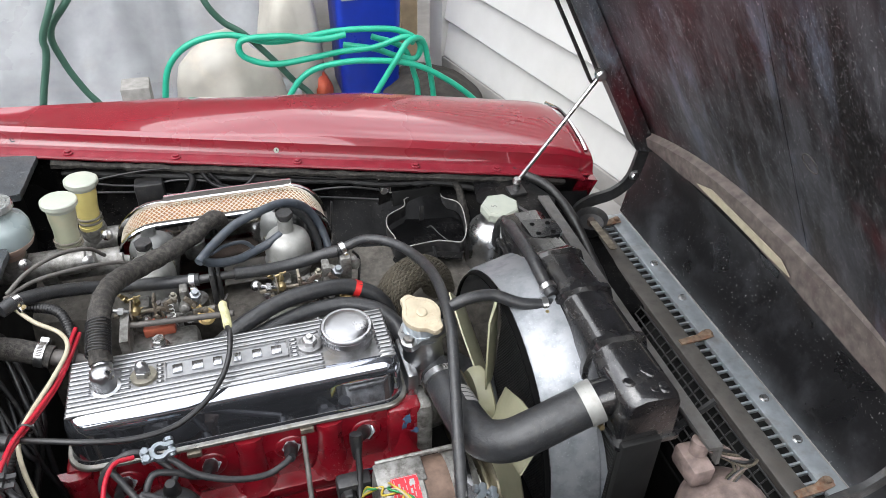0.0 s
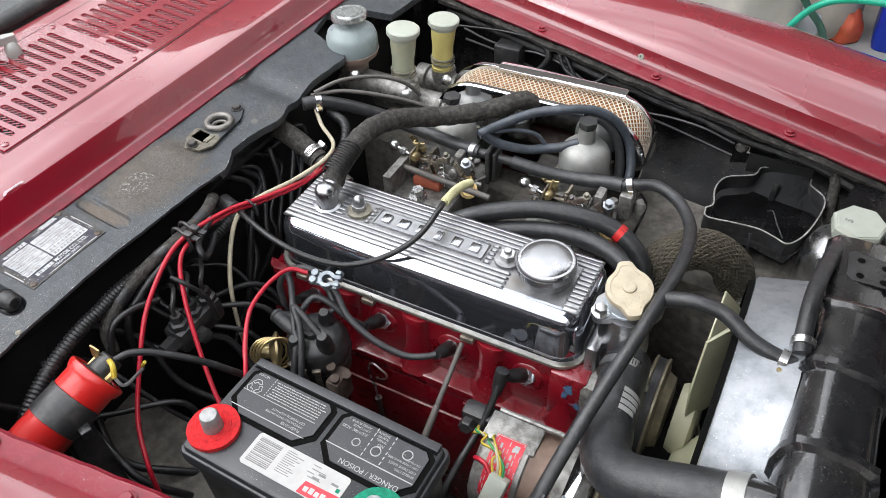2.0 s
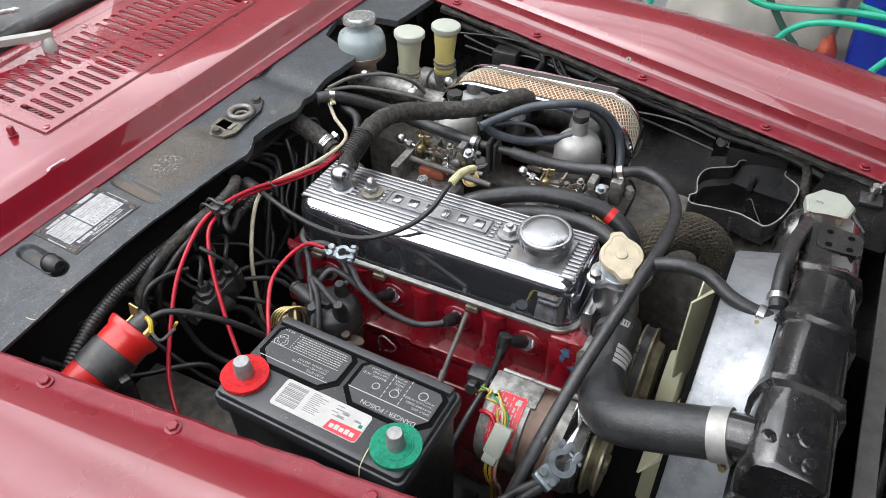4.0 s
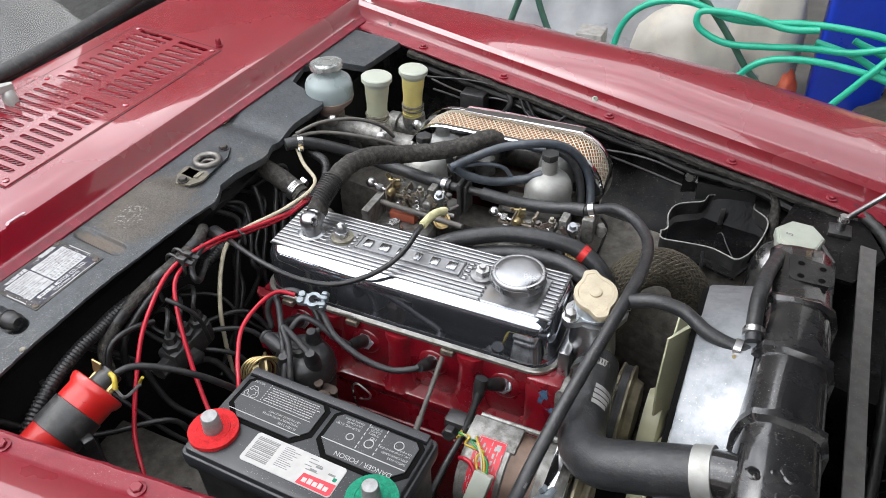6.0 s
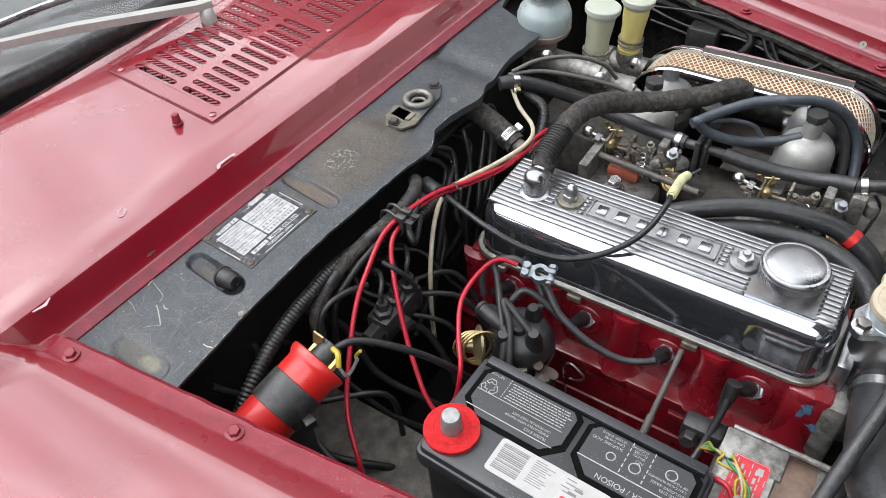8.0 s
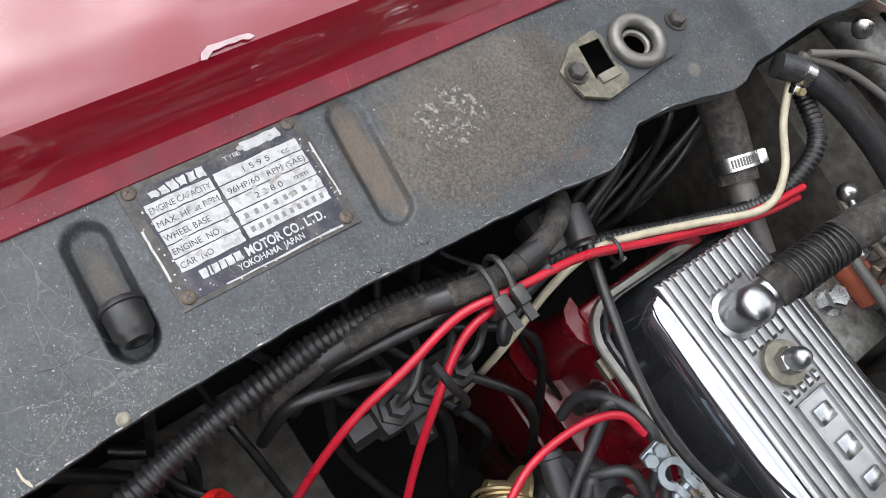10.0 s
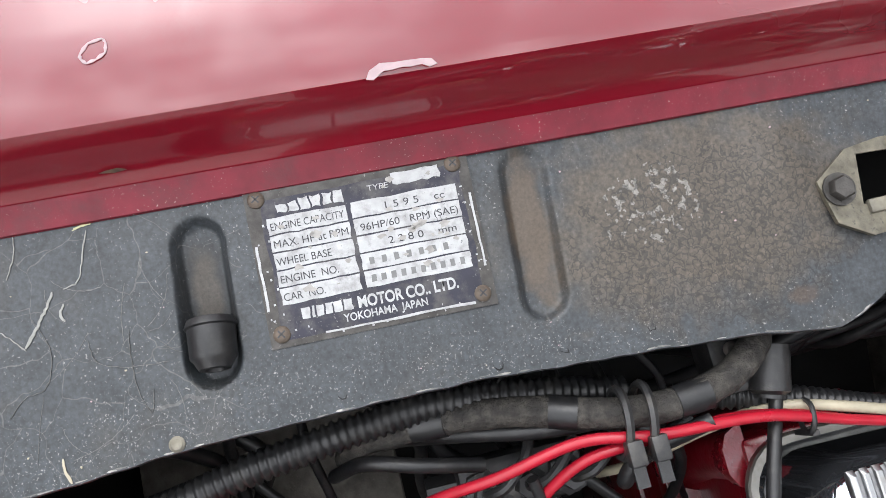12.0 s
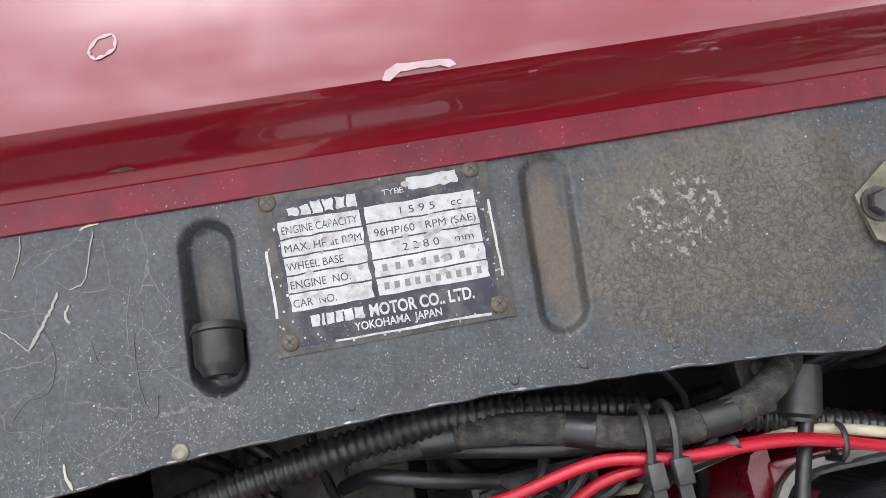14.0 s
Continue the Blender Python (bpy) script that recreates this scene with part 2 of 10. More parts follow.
PULLEY = material("dull_gold_pulley", (0.21, 0.185, 0.13), 0.42, 0.6, 0.3, 60, 0.12, 250, dirt=(0.10, 0.085, 0.06), dirt_amount=0.4, dirt_scale=40)
SEAM_DARK = material("dark_seam", (0.03, 0.004, 0.006), 0.7, 0, 0.3, 90)
BRASS = material("brass", (0.46, 0.34, 0.16), 0.42, 0.9, 0.25, 80, 0.1, 300, dirt=(0.16, 0.11, 0.05), dirt_amount=0.4, dirt_scale=80)
GOLD_ZINC = material("yellow_zinc_plate", (0.40, 0.32, 0.17), 0.38, 0.8, 0.3, 120, 0.1, 300, dirt=(0.13, 0.10, 0.065), dirt_amount=0.5, dirt_scale=60)
ENGINE_RED = material("red_engine_enamel", (0.19, 0.004, 0.011), 0.30, 0, 0.25, 30, 0.35, 120, coat=0.7, speck=(0.35, 0.28, 0.25), speck_amount=0.05, speck_scale=500, dirt=(0.09, 0.012, 0.014), dirt_amount=0.5, dirt_scale=30, coat_rough=0.15)
ENGINE_BLUE = material("flaked_blue_paint", (0.05, 0.11, 0.19), 0.6, 0, 0.4, 200, 0.2, 400)
BATTERY_CASE = material("battery_plastic", (0.018, 0.018, 0.02), 0.38, 0, 0.15, 60, 0.05, 500)
BATTERY_TOP = material("battery_lid_plastic", (0.020, 0.021, 0.024), 0.45, 0, 0.15, 40, 0.04, 500, speck=(0.3, 0.28, 0.25), speck_amount=0.05)
# Paints recess shade on flat grooves and bolt holes; also colours the rubber lip.
RECESS_LIP_BLACK = material("recess_and_lip_black", (0.002, 0.002, 0.002), 0.9, 0, 0.1, 40, spec=0.1)
CLAMP_LEAD = material("silvery_cast_clamp", (0.23, 0.26, 0.285), 0.38, 0.6, 0.3, 90, 0.25, 300, dirt=(0.10, 0.10, 0.10), dirt_amount=0.4, dirt_scale=90)
PRINT_WHITE = material("white_print", (0.31, 0.31, 0.305), 0.6, 0, 0.2, 250, dirt=(0.12, 0.12, 0.12), dirt_amount=0.3, dirt_scale=250)
PRINT_RED = material("red_print", (0.50, 0.015, 0.03), 0.45, 0, 0.08, 100)
PRINT_GREY = material("grey_print", (0.14, 0.14, 0.14), 0.6, 0, 0.12, 200)
PRINT_BLACK = material("black_print", (0.03, 0.03, 0.035), 0.6, 0, 0.2, 200)
PAPER = material("label_paper", (0.34, 0.335, 0.325), 0.5, 0, 0.08, 90)
FELT_RED = material("red_felt", (0.46, 0.007, 0.010), 0.92, 0, 0.3, 250, 0.8, 700)
FELT_GREEN = material("green_felt", (0.004, 0.19, 0.11), 0.92, 0, 0.3, 250, 0.8, 700)
LEAD = material("lead_post", (0.27, 0.27, 0.27), 0.5, 0.7, 0.2, 150, 0.2, 500)
MILK = material("milky_plastic", (0.32, 0.33, 0.24), 0.38, 0, 0.08, 30, dirt=(0.42, 0.33, 0.22), dirt_amount=0.25, dirt_scale=25)
MILK_BLUE = material("pale_bluish_milky_plastic", (0.24, 0.285, 0.29), 0.30, 0, 0.10, 25)
DARK_RUST = material("dark_rusty_casting", (0.07, 0.05, 0.04), 0.85, 0.1, 0.4, 60, 0.3, 200)
STAINED = material("oil_stained_steel", (0.22, 0.19, 0.15), 0.5, 0.6, 0.4, 70, 0.15, 300, dirt=(0.06, 0.05, 0.04), dirt_amount=0.5, dirt_scale=60)
MILK_PINK = material("stained_milky_plastic", (0.34, 0.24, 0.20), 0.38, 0, 0.12, 25)
MILK_YELLOW = material("yellowed_plastic", (0.55, 0.47, 0.17), 0.38, 0, 0.1, 30)
CAP_PLASTIC = material("pale_green_cap_plastic", (0.33, 0.35, 0.30), 0.42, 0, 0.08, 40, dirt=(0.36, 0.35, 0.28), dirt_amount=0.3, dirt_scale=40)
CREAM_CAP = material("cream_painted_cap", (0.40, 0.345, 0.25), 0.5, 0, 0.14, 40, 0.08, 200, dirt=(0.30, 0.24, 0.16), dirt_amount=0.4, dirt_scale=70, speck=(0.16, 0.13, 0.10), speck_amount=0.12, speck_scale=500)
FAN_PLASTIC = material("cream_fan_plastic", (0.43, 0.42, 0.29), 0.45, 0, 0.08, 20, dirt=(0.36, 0.33, 0.22), dirt_amount=0.3, dirt_scale=18)
ORANGE_PAPER = material("orange_filter_paper", (0.30, 0.135, 0.045), 0.9, 0, 0.3, 120, 0.3, 300)
COIL_RED = material("red_coil_enamel", (0.45, 0.014, 0.012), 0.35, 0, 0.08, 30, coat=0.4, dirt=(0.3, 0.02, 0.02), dirt_amount=0.2, dirt_scale=40)
RAD_BLACK = material("black_radiator_paint", (0.009, 0.009, 0.010), 0.26, 0, 0.35, 40, 0.6, 34, coat=0.9, coat_rough=0.07, dirt=(0.052, 0.049, 0.044), dirt_amount=0.36, dirt_scale=34, speck=(0.3, 0.28, 0.24), speck_amount=0.1, speck_scale=700)
SATIN_BLACK = material("satin_black_part", (0.02, 0.02, 0.021), 0.42, 0, 0.3, 110, 0.15, 300, dirt=(0.07, 0.064, 0.056), dirt_amount=0.4, dirt_scale=85)
COPPER_BROWN = material("brown_stator", (0.15, 0.10, 0.075), 0.6, 0.3, 0.3, 60, 0.1, 200)
GASKET = material("orange_gasket", (0.30, 0.075, 0.04), 0.6, 0, 0.15, 80)
SILVER_LID = material("silvery_lid_metal", (0.40, 0.42, 0.41), 0.25, 0.7, 0.12, 60, 0.05, 200, dirt=(0.2, 0.19, 0.17), dirt_amount=0.3, dirt_scale=60)
MESH_METAL = material("expanded_mesh_metal", (0.62, 0.57, 0.47), 0.35, 0.35, 0.15, 60, dirt=(0.45, 0.36, 0.24), dirt_amount=0.3, dirt_scale=60)
TAPE_RED = material("red_tape", (0.50, 0.02, 0.02), 0.45)


def shelf_paint():
    """Slate-black paint with speckles, a dusty brown patch and crazed paint beside the latch plate."""
    m = material("slate_shelf_paint", (0.032, 0.037, 0.042), 0.55, 0, 0.22, 70, 0.0, dirt=(0.060, 0.054, 0.046), dirt_amount=0.35, dirt_scale=22,
                 speck=(0.28, 0.275, 0.26), speck_amount=0.3, speck_scale=850)
    nt = m.node_tree
    link = nt.links.new
    b = nt.nodes["Principled BSDF"]
    b.inputs["Coat Weight"].default_value, b.inputs["Coat Roughness"].default_value = 0.08, 0.3
    at = nt.nodes.new("ShaderNodeTexCoord").outputs["Object"]

    def blob(x, y, rx, ry):
        mp = nt.nodes.new("ShaderNodeMapping")
        mp.inputs["Location"].default_value = (-x / rx, -y / ry, 0)
        mp.inputs["Scale"].default_value = (1 / rx, 1 / ry, 0)
        link(at, mp.inputs["Vector"])
        nz = nt.nodes.new("ShaderNodeTexNoise")
        nz.inputs["Scale"].default_value = 90
        nz.inputs["Detail"].default_value = 6
        link(at, nz.inputs["Vector"])
        ln = nt.nodes.new("ShaderNodeVectorMath")
        ln.operation = "LENGTH"
        link(mp.outputs[0], ln.inputs[0])
        ad = nt.nodes.new("ShaderNodeMath")
        ad.operation = "MULTIPLY_ADD"
        link(nz.outputs["Fac"], ad.inputs[0])
        ad.inputs[1].default_value = 0.9
        link(ln.outputs["Value"], ad.inputs[2])
        r = nt.nodes.new("ShaderNodeMapRange")
        r.inputs[1].default_value, r.inputs[2].default_value, r.inputs[3].default_value, r.inputs[4].default_value = 1.02, 1.42, 1, 0
        link(ad.outputs[0], r.inputs[0])
        return r.outputs[0]

    def math(op, a, c):
        n = nt.nodes.new("ShaderNodeMath")
        n.operation = op
        for k, v in ((0, a), (1, c)):
            if isinstance(v, float):
                n.inputs[k].default_value = v
            else:
                link(v, n.inputs[k])
        return n.outputs[0]

    base = b.inputs["Base Color"].links[0].from_socket
    dust = math("MULTIPLY", blob(-0.236, -0.105, 0.062, 0.10), 0.9)
    n1 = nt.nodes.new("ShaderNodeMixRGB")
    link(dust, n1.inputs[0]), link(base, n1.inputs[1])
    n1.inputs[2].default_value = (0.072, 0.058, 0.043, 1)
    # flaked pale marks
    vo = nt.nodes.new("ShaderNodeTexVoronoi")
    vo.feature = "DISTANCE_TO_EDGE"
    vo.inputs["Scale"].default_value = 260
    vo.inputs["Randomness"].default_value = 1.0
    craze = nt.nodes.new("ShaderNodeTexNoise")
    craze.inputs["Scale"].default_value, craze.inputs["Detail"].default_value = 210, 4
    link(at, craze.inputs["Vector"])
    cw = nt.nodes.new("ShaderNodeVectorMath")
    cw.operation = "MULTIPLY_ADD"
    link(craze.outputs["Color"], cw.inputs[0])
    cw.inputs[1].default_value = (0.010, 0.010, 0.0)
    link(at, cw.inputs[2])
    link(cw.outputs[0], vo.inputs["Vector"])
    flake_noise = nt.nodes.new("ShaderNodeTexNoise")
    flake_noise.inputs["Scale"].default_value = 260
    flake_noise.inputs["Detail"].default_value = 4
    link(at, flake_noise.inputs["Vector"])
    flakes = math("GREATER_THAN", flake_noise.outputs["Fac"], 0.57)
    flakes = math("MULTIPLY", flakes, math("GREATER_THAN", blob(-0.244, -0.128, 0.022, 0.03), 0.35))
    n2 = nt.nodes.new("ShaderNodeMixRGB")
    link(math("MULTIPLY", flakes, 0.75), n2.inputs[0]), link(n1.outputs[0], n2.inputs[1])
    n2.inputs[2].default_value = (0.23, 0.22, 0.20, 1)
    # crazing
    crack = math("LESS_THAN", vo.outputs["Distance"], 0.075)
    crack = math("MULTIPLY", crack, math("GREATER_THAN", blob(-0.222, -0.095, 0.052, 0.085), 0.3))
    n3 = nt.nodes.new("ShaderNodeMixRGB")
    link(math("MULTIPLY", crack, 0.55), n3.inputs[0]), link(n2.outputs[0], n3.inputs[1])
    n3.inputs[2].default_value = (0.012, 0.012, 0.012, 1)
    # fine hairline cracks and grain all over
    hair = nt.nodes.new("ShaderNodeTexVoronoi")
    hair.feature = "DISTANCE_TO_EDGE"
    hair.inputs["Scale"].default_value = 38
    warp = nt.nodes.new("ShaderNodeTexNoise")
    warp.inputs["Scale"].default_value, warp.inputs["Detail"].default_value = 30, 3
    link(at, warp.inputs["Vector"])
    wv = nt.nodes.new("ShaderNodeVectorMath")
    wv.operation = "MULTIPLY_ADD"
    link(warp.outputs["Color"], wv.inputs[0])
    wv.inputs[1].default_value = (0.03, 0.03, 0.0)
    link(at, wv.inputs[2])
    link(wv.outputs[0], hair.inputs["Vector"])
    line = math("LESS_THAN", hair.outputs["Distance"], 0.006)
    line = math("MULTIPLY", line, math("GREATER_THAN", blob(-0.235, -0.40, 0.10, 0.09), 0.3))
    nh = nt.nodes.new("ShaderNodeMixRGB")
    link(math("MULTIPLY", line, 0.6), nh.inputs[0]), link(n3.outputs[0], nh.inputs[1])
    nh.inputs[2].default_value = (0.10, 0.10, 0.095, 1)
    grain = nt.nodes.new("ShaderNodeTexNoise")
    grain.inputs["Scale"].default_value, grain.inputs["Detail"].default_value = 420, 6
    link(at, grain.inputs["Vector"])
    ng = nt.nodes.new("ShaderNodeMixRGB")
    ng.blend_type = "OVERLAY"
    ng.inputs[0].default_value = 0.8
    link(nh.outputs[0], ng.inputs[1]), link(grain.outputs["Fac"], ng.inputs[2])
    n3 = ng
    dust_speck = nt.nodes.new("ShaderNodeTexNoise")
    dust_speck.inputs["Scale"].default_value, dust_speck.inputs["Detail"].default_value = 950, 2
    link(at, dust_speck.inputs["Vector"])
    dusting = math("MULTIPLY", math("GREATER_THAN", dust_speck.outputs["Fac"], 0.66), blob(-0.186, -0.36, 0.030, 0.26))
    nd = nt.nodes.new("ShaderNodeMixRGB")
    link(math("MULTIPLY", dusting, 0.5), nd.inputs[0]), link(n3.outputs[0], nd.inputs[1])
    nd.inputs[2].default_value = (0.32, 0.315, 0.30, 1)
    n3 = nd
    # rust beside the chipped edge, tan dust in the two pressed channels
    col = n3.outputs[0]
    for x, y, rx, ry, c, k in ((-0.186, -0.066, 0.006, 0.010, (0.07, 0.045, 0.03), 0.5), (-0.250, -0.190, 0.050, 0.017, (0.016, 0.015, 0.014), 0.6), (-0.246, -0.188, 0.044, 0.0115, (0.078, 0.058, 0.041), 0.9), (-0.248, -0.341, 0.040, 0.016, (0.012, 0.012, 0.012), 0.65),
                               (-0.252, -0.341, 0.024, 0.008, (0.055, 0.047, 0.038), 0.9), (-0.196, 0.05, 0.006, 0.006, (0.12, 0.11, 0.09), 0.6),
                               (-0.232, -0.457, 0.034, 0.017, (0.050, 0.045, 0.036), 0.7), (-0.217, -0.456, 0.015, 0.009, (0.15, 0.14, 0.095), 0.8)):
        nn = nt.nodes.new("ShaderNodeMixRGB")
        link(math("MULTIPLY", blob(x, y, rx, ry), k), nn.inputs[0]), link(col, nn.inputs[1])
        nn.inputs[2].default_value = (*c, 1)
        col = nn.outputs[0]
    grit = nt.nodes.new("ShaderNodeTexNoise")
    grit.inputs["Scale"].default_value, grit.inputs["Detail"].default_value, grit.inputs["Roughness"].default_value = 620, 5, 0.7
    link(at, grit.inputs["Vector"])
    gn = nt.nodes.new("ShaderNodeMixRGB")
    gn.blend_type = "OVERLAY"
    gn.inputs[0].default_value = 0.75
    link(col, gn.inputs[1]), link(grit.outputs["Fac"], gn.inputs[2])
    link(gn.outputs[0], b.inputs["Base Color"])
    bn = nt.nodes.new("ShaderNodeBump")
    bn.inputs["Strength"].default_value, bn.inputs["Distance"].default_value = 0.6, 0.0015
    fine = nt.nodes.new("ShaderNodeTexNoise")
    fine.inputs["Scale"].default_value, fine.inputs["Detail"].default_value = 160, 6
    link(at, fine.inputs["Vector"])
    link(math("SUBTRACT", math("ADD", math("MULTIPLY", fine.outputs["Fac"], 0.8), math("MULTIPLY", flakes, 0.3)), crack), bn.inputs["Height"])
    link(bn.outputs[0], b.inputs["Normal"])
    return m


SHELF = shelf_paint()


def hood_lining():
    """Black underside of the hood, hazed with streaks of pale dust and dull red overspray."""
    m = material("hazed_black_hood_underside", (0.009, 0.009, 0.010), 0.42, 0, 0.3, 6, 0.25, 90, speck=(0.36, 0.36, 0.36), speck_amount=0.2, speck_scale=420, spec=0.35, coat=0.1, coat_rough=0.22)
    nt = m.node_tree
    link = nt.links.new
    b = nt.nodes["Principled BSDF"]
    base = b.inputs["Base Color"].links[0].from_socket
    at = nt.nodes.new("ShaderNodeTexCoord").outputs["Object"]

    def streak(scale, size, lo, hi, top, turn=0.0):
        mp = nt.nodes.new("ShaderNodeMapping")
        mp.inputs["Scale"].default_value = scale
        mp.inputs["Rotation"].default_value = (0, radians(-29), turn)
        link(at, mp.inputs["Vector"])
        nz = nt.nodes.new("ShaderNodeTexNoise")
        nz.inputs["Scale"].default_value, nz.inputs["Detail"].default_value, nz.inputs["Roughness"].default_value = size, 8, 0.68
        link(mp.outputs[0], nz.inputs["Vector"])
        r = nt.nodes.new("ShaderNodeMapRange")
        r.inputs[1].default_value, r.inputs[2].default_value, r.inputs[3].default_value, r.inputs[4].default_value = lo, hi, 0, top
        link(nz.outputs["Fac"], r.inputs[0])
        return r.outputs[0]

    for fac, c in ((streak((1, 1, 1), 2.6, 0.55, 0.63, 0.8), (0.060, 0.008, 0.011)), (streak((1, 1.6, 0.30), 6.0, 0.46, 0.70, 0.8), (0.13, 0.138, 0.155)), (streak((1, 1.3, 0.6), 5.0, 0.54, 0.66, 0.7, 0.3), (0.006, 0.006, 0.007)),
                   (streak((1, 1.5, 0.5), 9, 0.54, 0.70, 0.75), (0.15, 0.18, 0.235)), (streak((1, 2.0, 0.45), 24, 0.55, 0.74, 0.5), (0.21, 0.22, 0.24)), (streak((1, 1.6, 0.5), 80, 0.58, 0.72, 0.45), (0.30, 0.31, 0.33)),
                   (streak((1, 1.2, 0.8), 260, 0.62, 0.67, 0.9), (0.55, 0.55, 0.56))):
        n = nt.nodes.new("ShaderNodeMixRGB")
        link(fac, n.inputs[0]), link(base, n.inputs[1])
        n.inputs[2].default_value = (*c, 1)
        base = n.outputs[0]
    link(base, b.inputs["Base Color"])
    return m


HOOD_BLACK = hood_lining()


# ---- building helpers ----
def thing(name, at=(0, 0, 0), label="", category="", group="", kind=""):
    ob = new(name)
    ob.empty_display_size = 0.05
    ob.matrix_basis = Matrix.Translation(at)
    return tagged(ob, label, category, group, kind)


def finish(bm, me, angle=38):
    bmesh.ops.recalc_face_normals(bm, faces=bm.faces)
    bm.to_mesh(me)
    bm.free()
    me.polygons.foreach_set("use_smooth", [True] * len(me.polygons))
    me.set_sharp_from_angle(angle=radians(angle))
    return me


def part(name, bm, mat, parent=None, label="", angle=38):
    me = bpy.data.meshes.new(name)
    mats = mat if isinstance(mat, (list, tuple)) else [mat]
    for m in mats:
        me.materials.append(m)
    finish(bm, me, angle)
    ob = new(name, me)
    if parent:
        ob.parent = parent
        ob.matrix_parent_inverse = parent.matrix_basis.inverted()
    if label:
        ob["label"] = label
    return ob


def box(bm, x0, x1, y0, y1, z0, z1, bev=0.0, seg=2, m=None):
    vs = bmesh.ops.create_cube(bm, size=1)["verts"]
    for v in vs:
        v.co = Vector(((x0, x1)[v.co.x > 0], (y0, y1)[v.co.y > 0], (z0, z1)[v.co.z > 0]))
    if bev:
        es = list({e for v in vs for e in v.link_edges})
        made = bmesh.ops.bevel(bm, geom=es, offset=bev, segments=seg, profile=0.5, affect="EDGES")
        vs = list({v for f in made["faces"] for v in f.verts} | {v for v in vs if v.is_valid})
    if m is not None:
        for v in vs:
            v.co = m @ v.co
    return bm


def new_box(*a, **k):
    return box(bmesh.new(), *a, **k)


def frame_of(axis):
    a = Vector(axis).normalized()
    u = a.orthogonal().normalized()
    if abs(a.z) < 0.9:
        u = a.cross(Vector((0, 0, 1))).normalized()
    return a, u, a.cross(u)


def lathe(bm, profile, base, axis=(0, 0, 1), seg=24, turn=0.0):
    """A turned body: profile rows of (distance along the axis, radius) from base."""
    a, u, v = frame_of(axis)
    base = Vector(base)
    rings = []
    for h, r in profile:
        rings.append([bm.verts.new(base + a * h + (u * math.cos(t) + v * math.sin(t)) * r) for t in [turn + 2 * math.pi * k / seg for k in range(seg)]])
    for p, q in zip(rings, rings[1:]):
        for k in range(seg):
            bm.faces.new((p[k], p[(k + 1) % seg], q[(k + 1) % seg], q[k]))
    bm.faces.new(rings[0][::-1])
    bm.faces.new(rings[-1])
    return bm


def rod(bm, p, q, r, seg=12):
    d = Vector(q) - Vector(p)
    return lathe(bm, [(0, r * 0.92), (0.0008, r), (d.length - 0.0008, r), (d.length, r * 0.92)], p, d, seg)


def smooth_path(pts, n=8):
    pts = [Vector(p) for p in pts]
    if len(pts) < 3:
        return pts
    ext = [2 * pts[0] - pts[1], *pts, 2 * pts[-1] - pts[-2]]
    out = []
    for i in range(1, len(ext) - 2):
        p0, p1, p2, p3 = ext[i - 1:i + 3]
        for k in range(n):
            t = k / n
            out.append(0.5 * ((2 * p1) + (p2 - p0) * t + (2 * p0 - 5 * p1 + 4 * p2 - p3) * t * t + (3 * p1 - p0 - 3 * p2 + p3) * t ** 3))
    out.append(pts[-1])
    return out


def tube(bm, pts, r, seg=10, n=8, ridge=0.0, pitch=0.004, hollow=False, wobble=0.0):
    """A hose along a smooth path. ridge: depth of the rings of a corrugated sleeve."""
    path = smooth_path(pts, n)
    if ridge:
        d = [0.0]
        for p, q in zip(path, path[1:]):
            d.append(d[-1] + (q - p).length)
        steps = max(8, int(d[-1] / pitch * 4))
        fine, k = [], 0
        for i in range(steps + 1):
            s = d[-1] * i / steps
            while k < len(d) - 2 and d[k + 1] < s:
                k += 1
            fine.append(path[k].lerp(path[k + 1], (s - d[k]) / max(1e-9, d[k + 1] - d[k])))
        path = fine
    rings, up = [], None
    for i, p in enumerate(path):
        t = (path[min(i + 1, len(path) - 1)] - path[max(i - 1, 0)]).normalized()
        if up is None:
            up = t.orthogonal().normalized()
        up = (up - t * up.dot(t)).normalized()
        side = t.cross(up)
        rr = r - (ridge if ridge and i % 4 in (2, 3) else 0)
        if wobble:
            rr *= 1 + wobble * (noise.noise(p * 90) + 0.6 * noise.noise(p * 260))
        rings.append([bm.verts.new(p + (up * math.cos(a) + side * math.sin(a)) * rr) for a in [2 * math.pi * k / seg for k in range(seg)]])
    for p, q in zip(rings, rings[1:]):
        for k in range(seg):
            bm.faces.new((p[k], p[(k + 1) % seg], q[(k + 1) % seg], q[k]))
    bm.faces.new(rings[0][::-1])
    bm.faces.new(rings[-1])
    return bm


def prism(bm, poly, z0, z1, m=None):
    """A flat polygon of (x, y) pulled from z0 to z1."""
    lo = [bm.verts.new((x, y, z0)) for x, y in poly]
    hi = [bm.verts.new((x, y, z1)) for x, y in poly]
    k = len(poly)
    bm.faces.new(lo[::-1])
    bm.faces.new(hi)
    for i in range(k):
        bm.faces.new((lo[i], lo[(i + 1) % k], hi[(i + 1) % k], hi[i]))
    if m is not None:
        for v in lo + hi:
            v.co = m @ v.co
    return bm


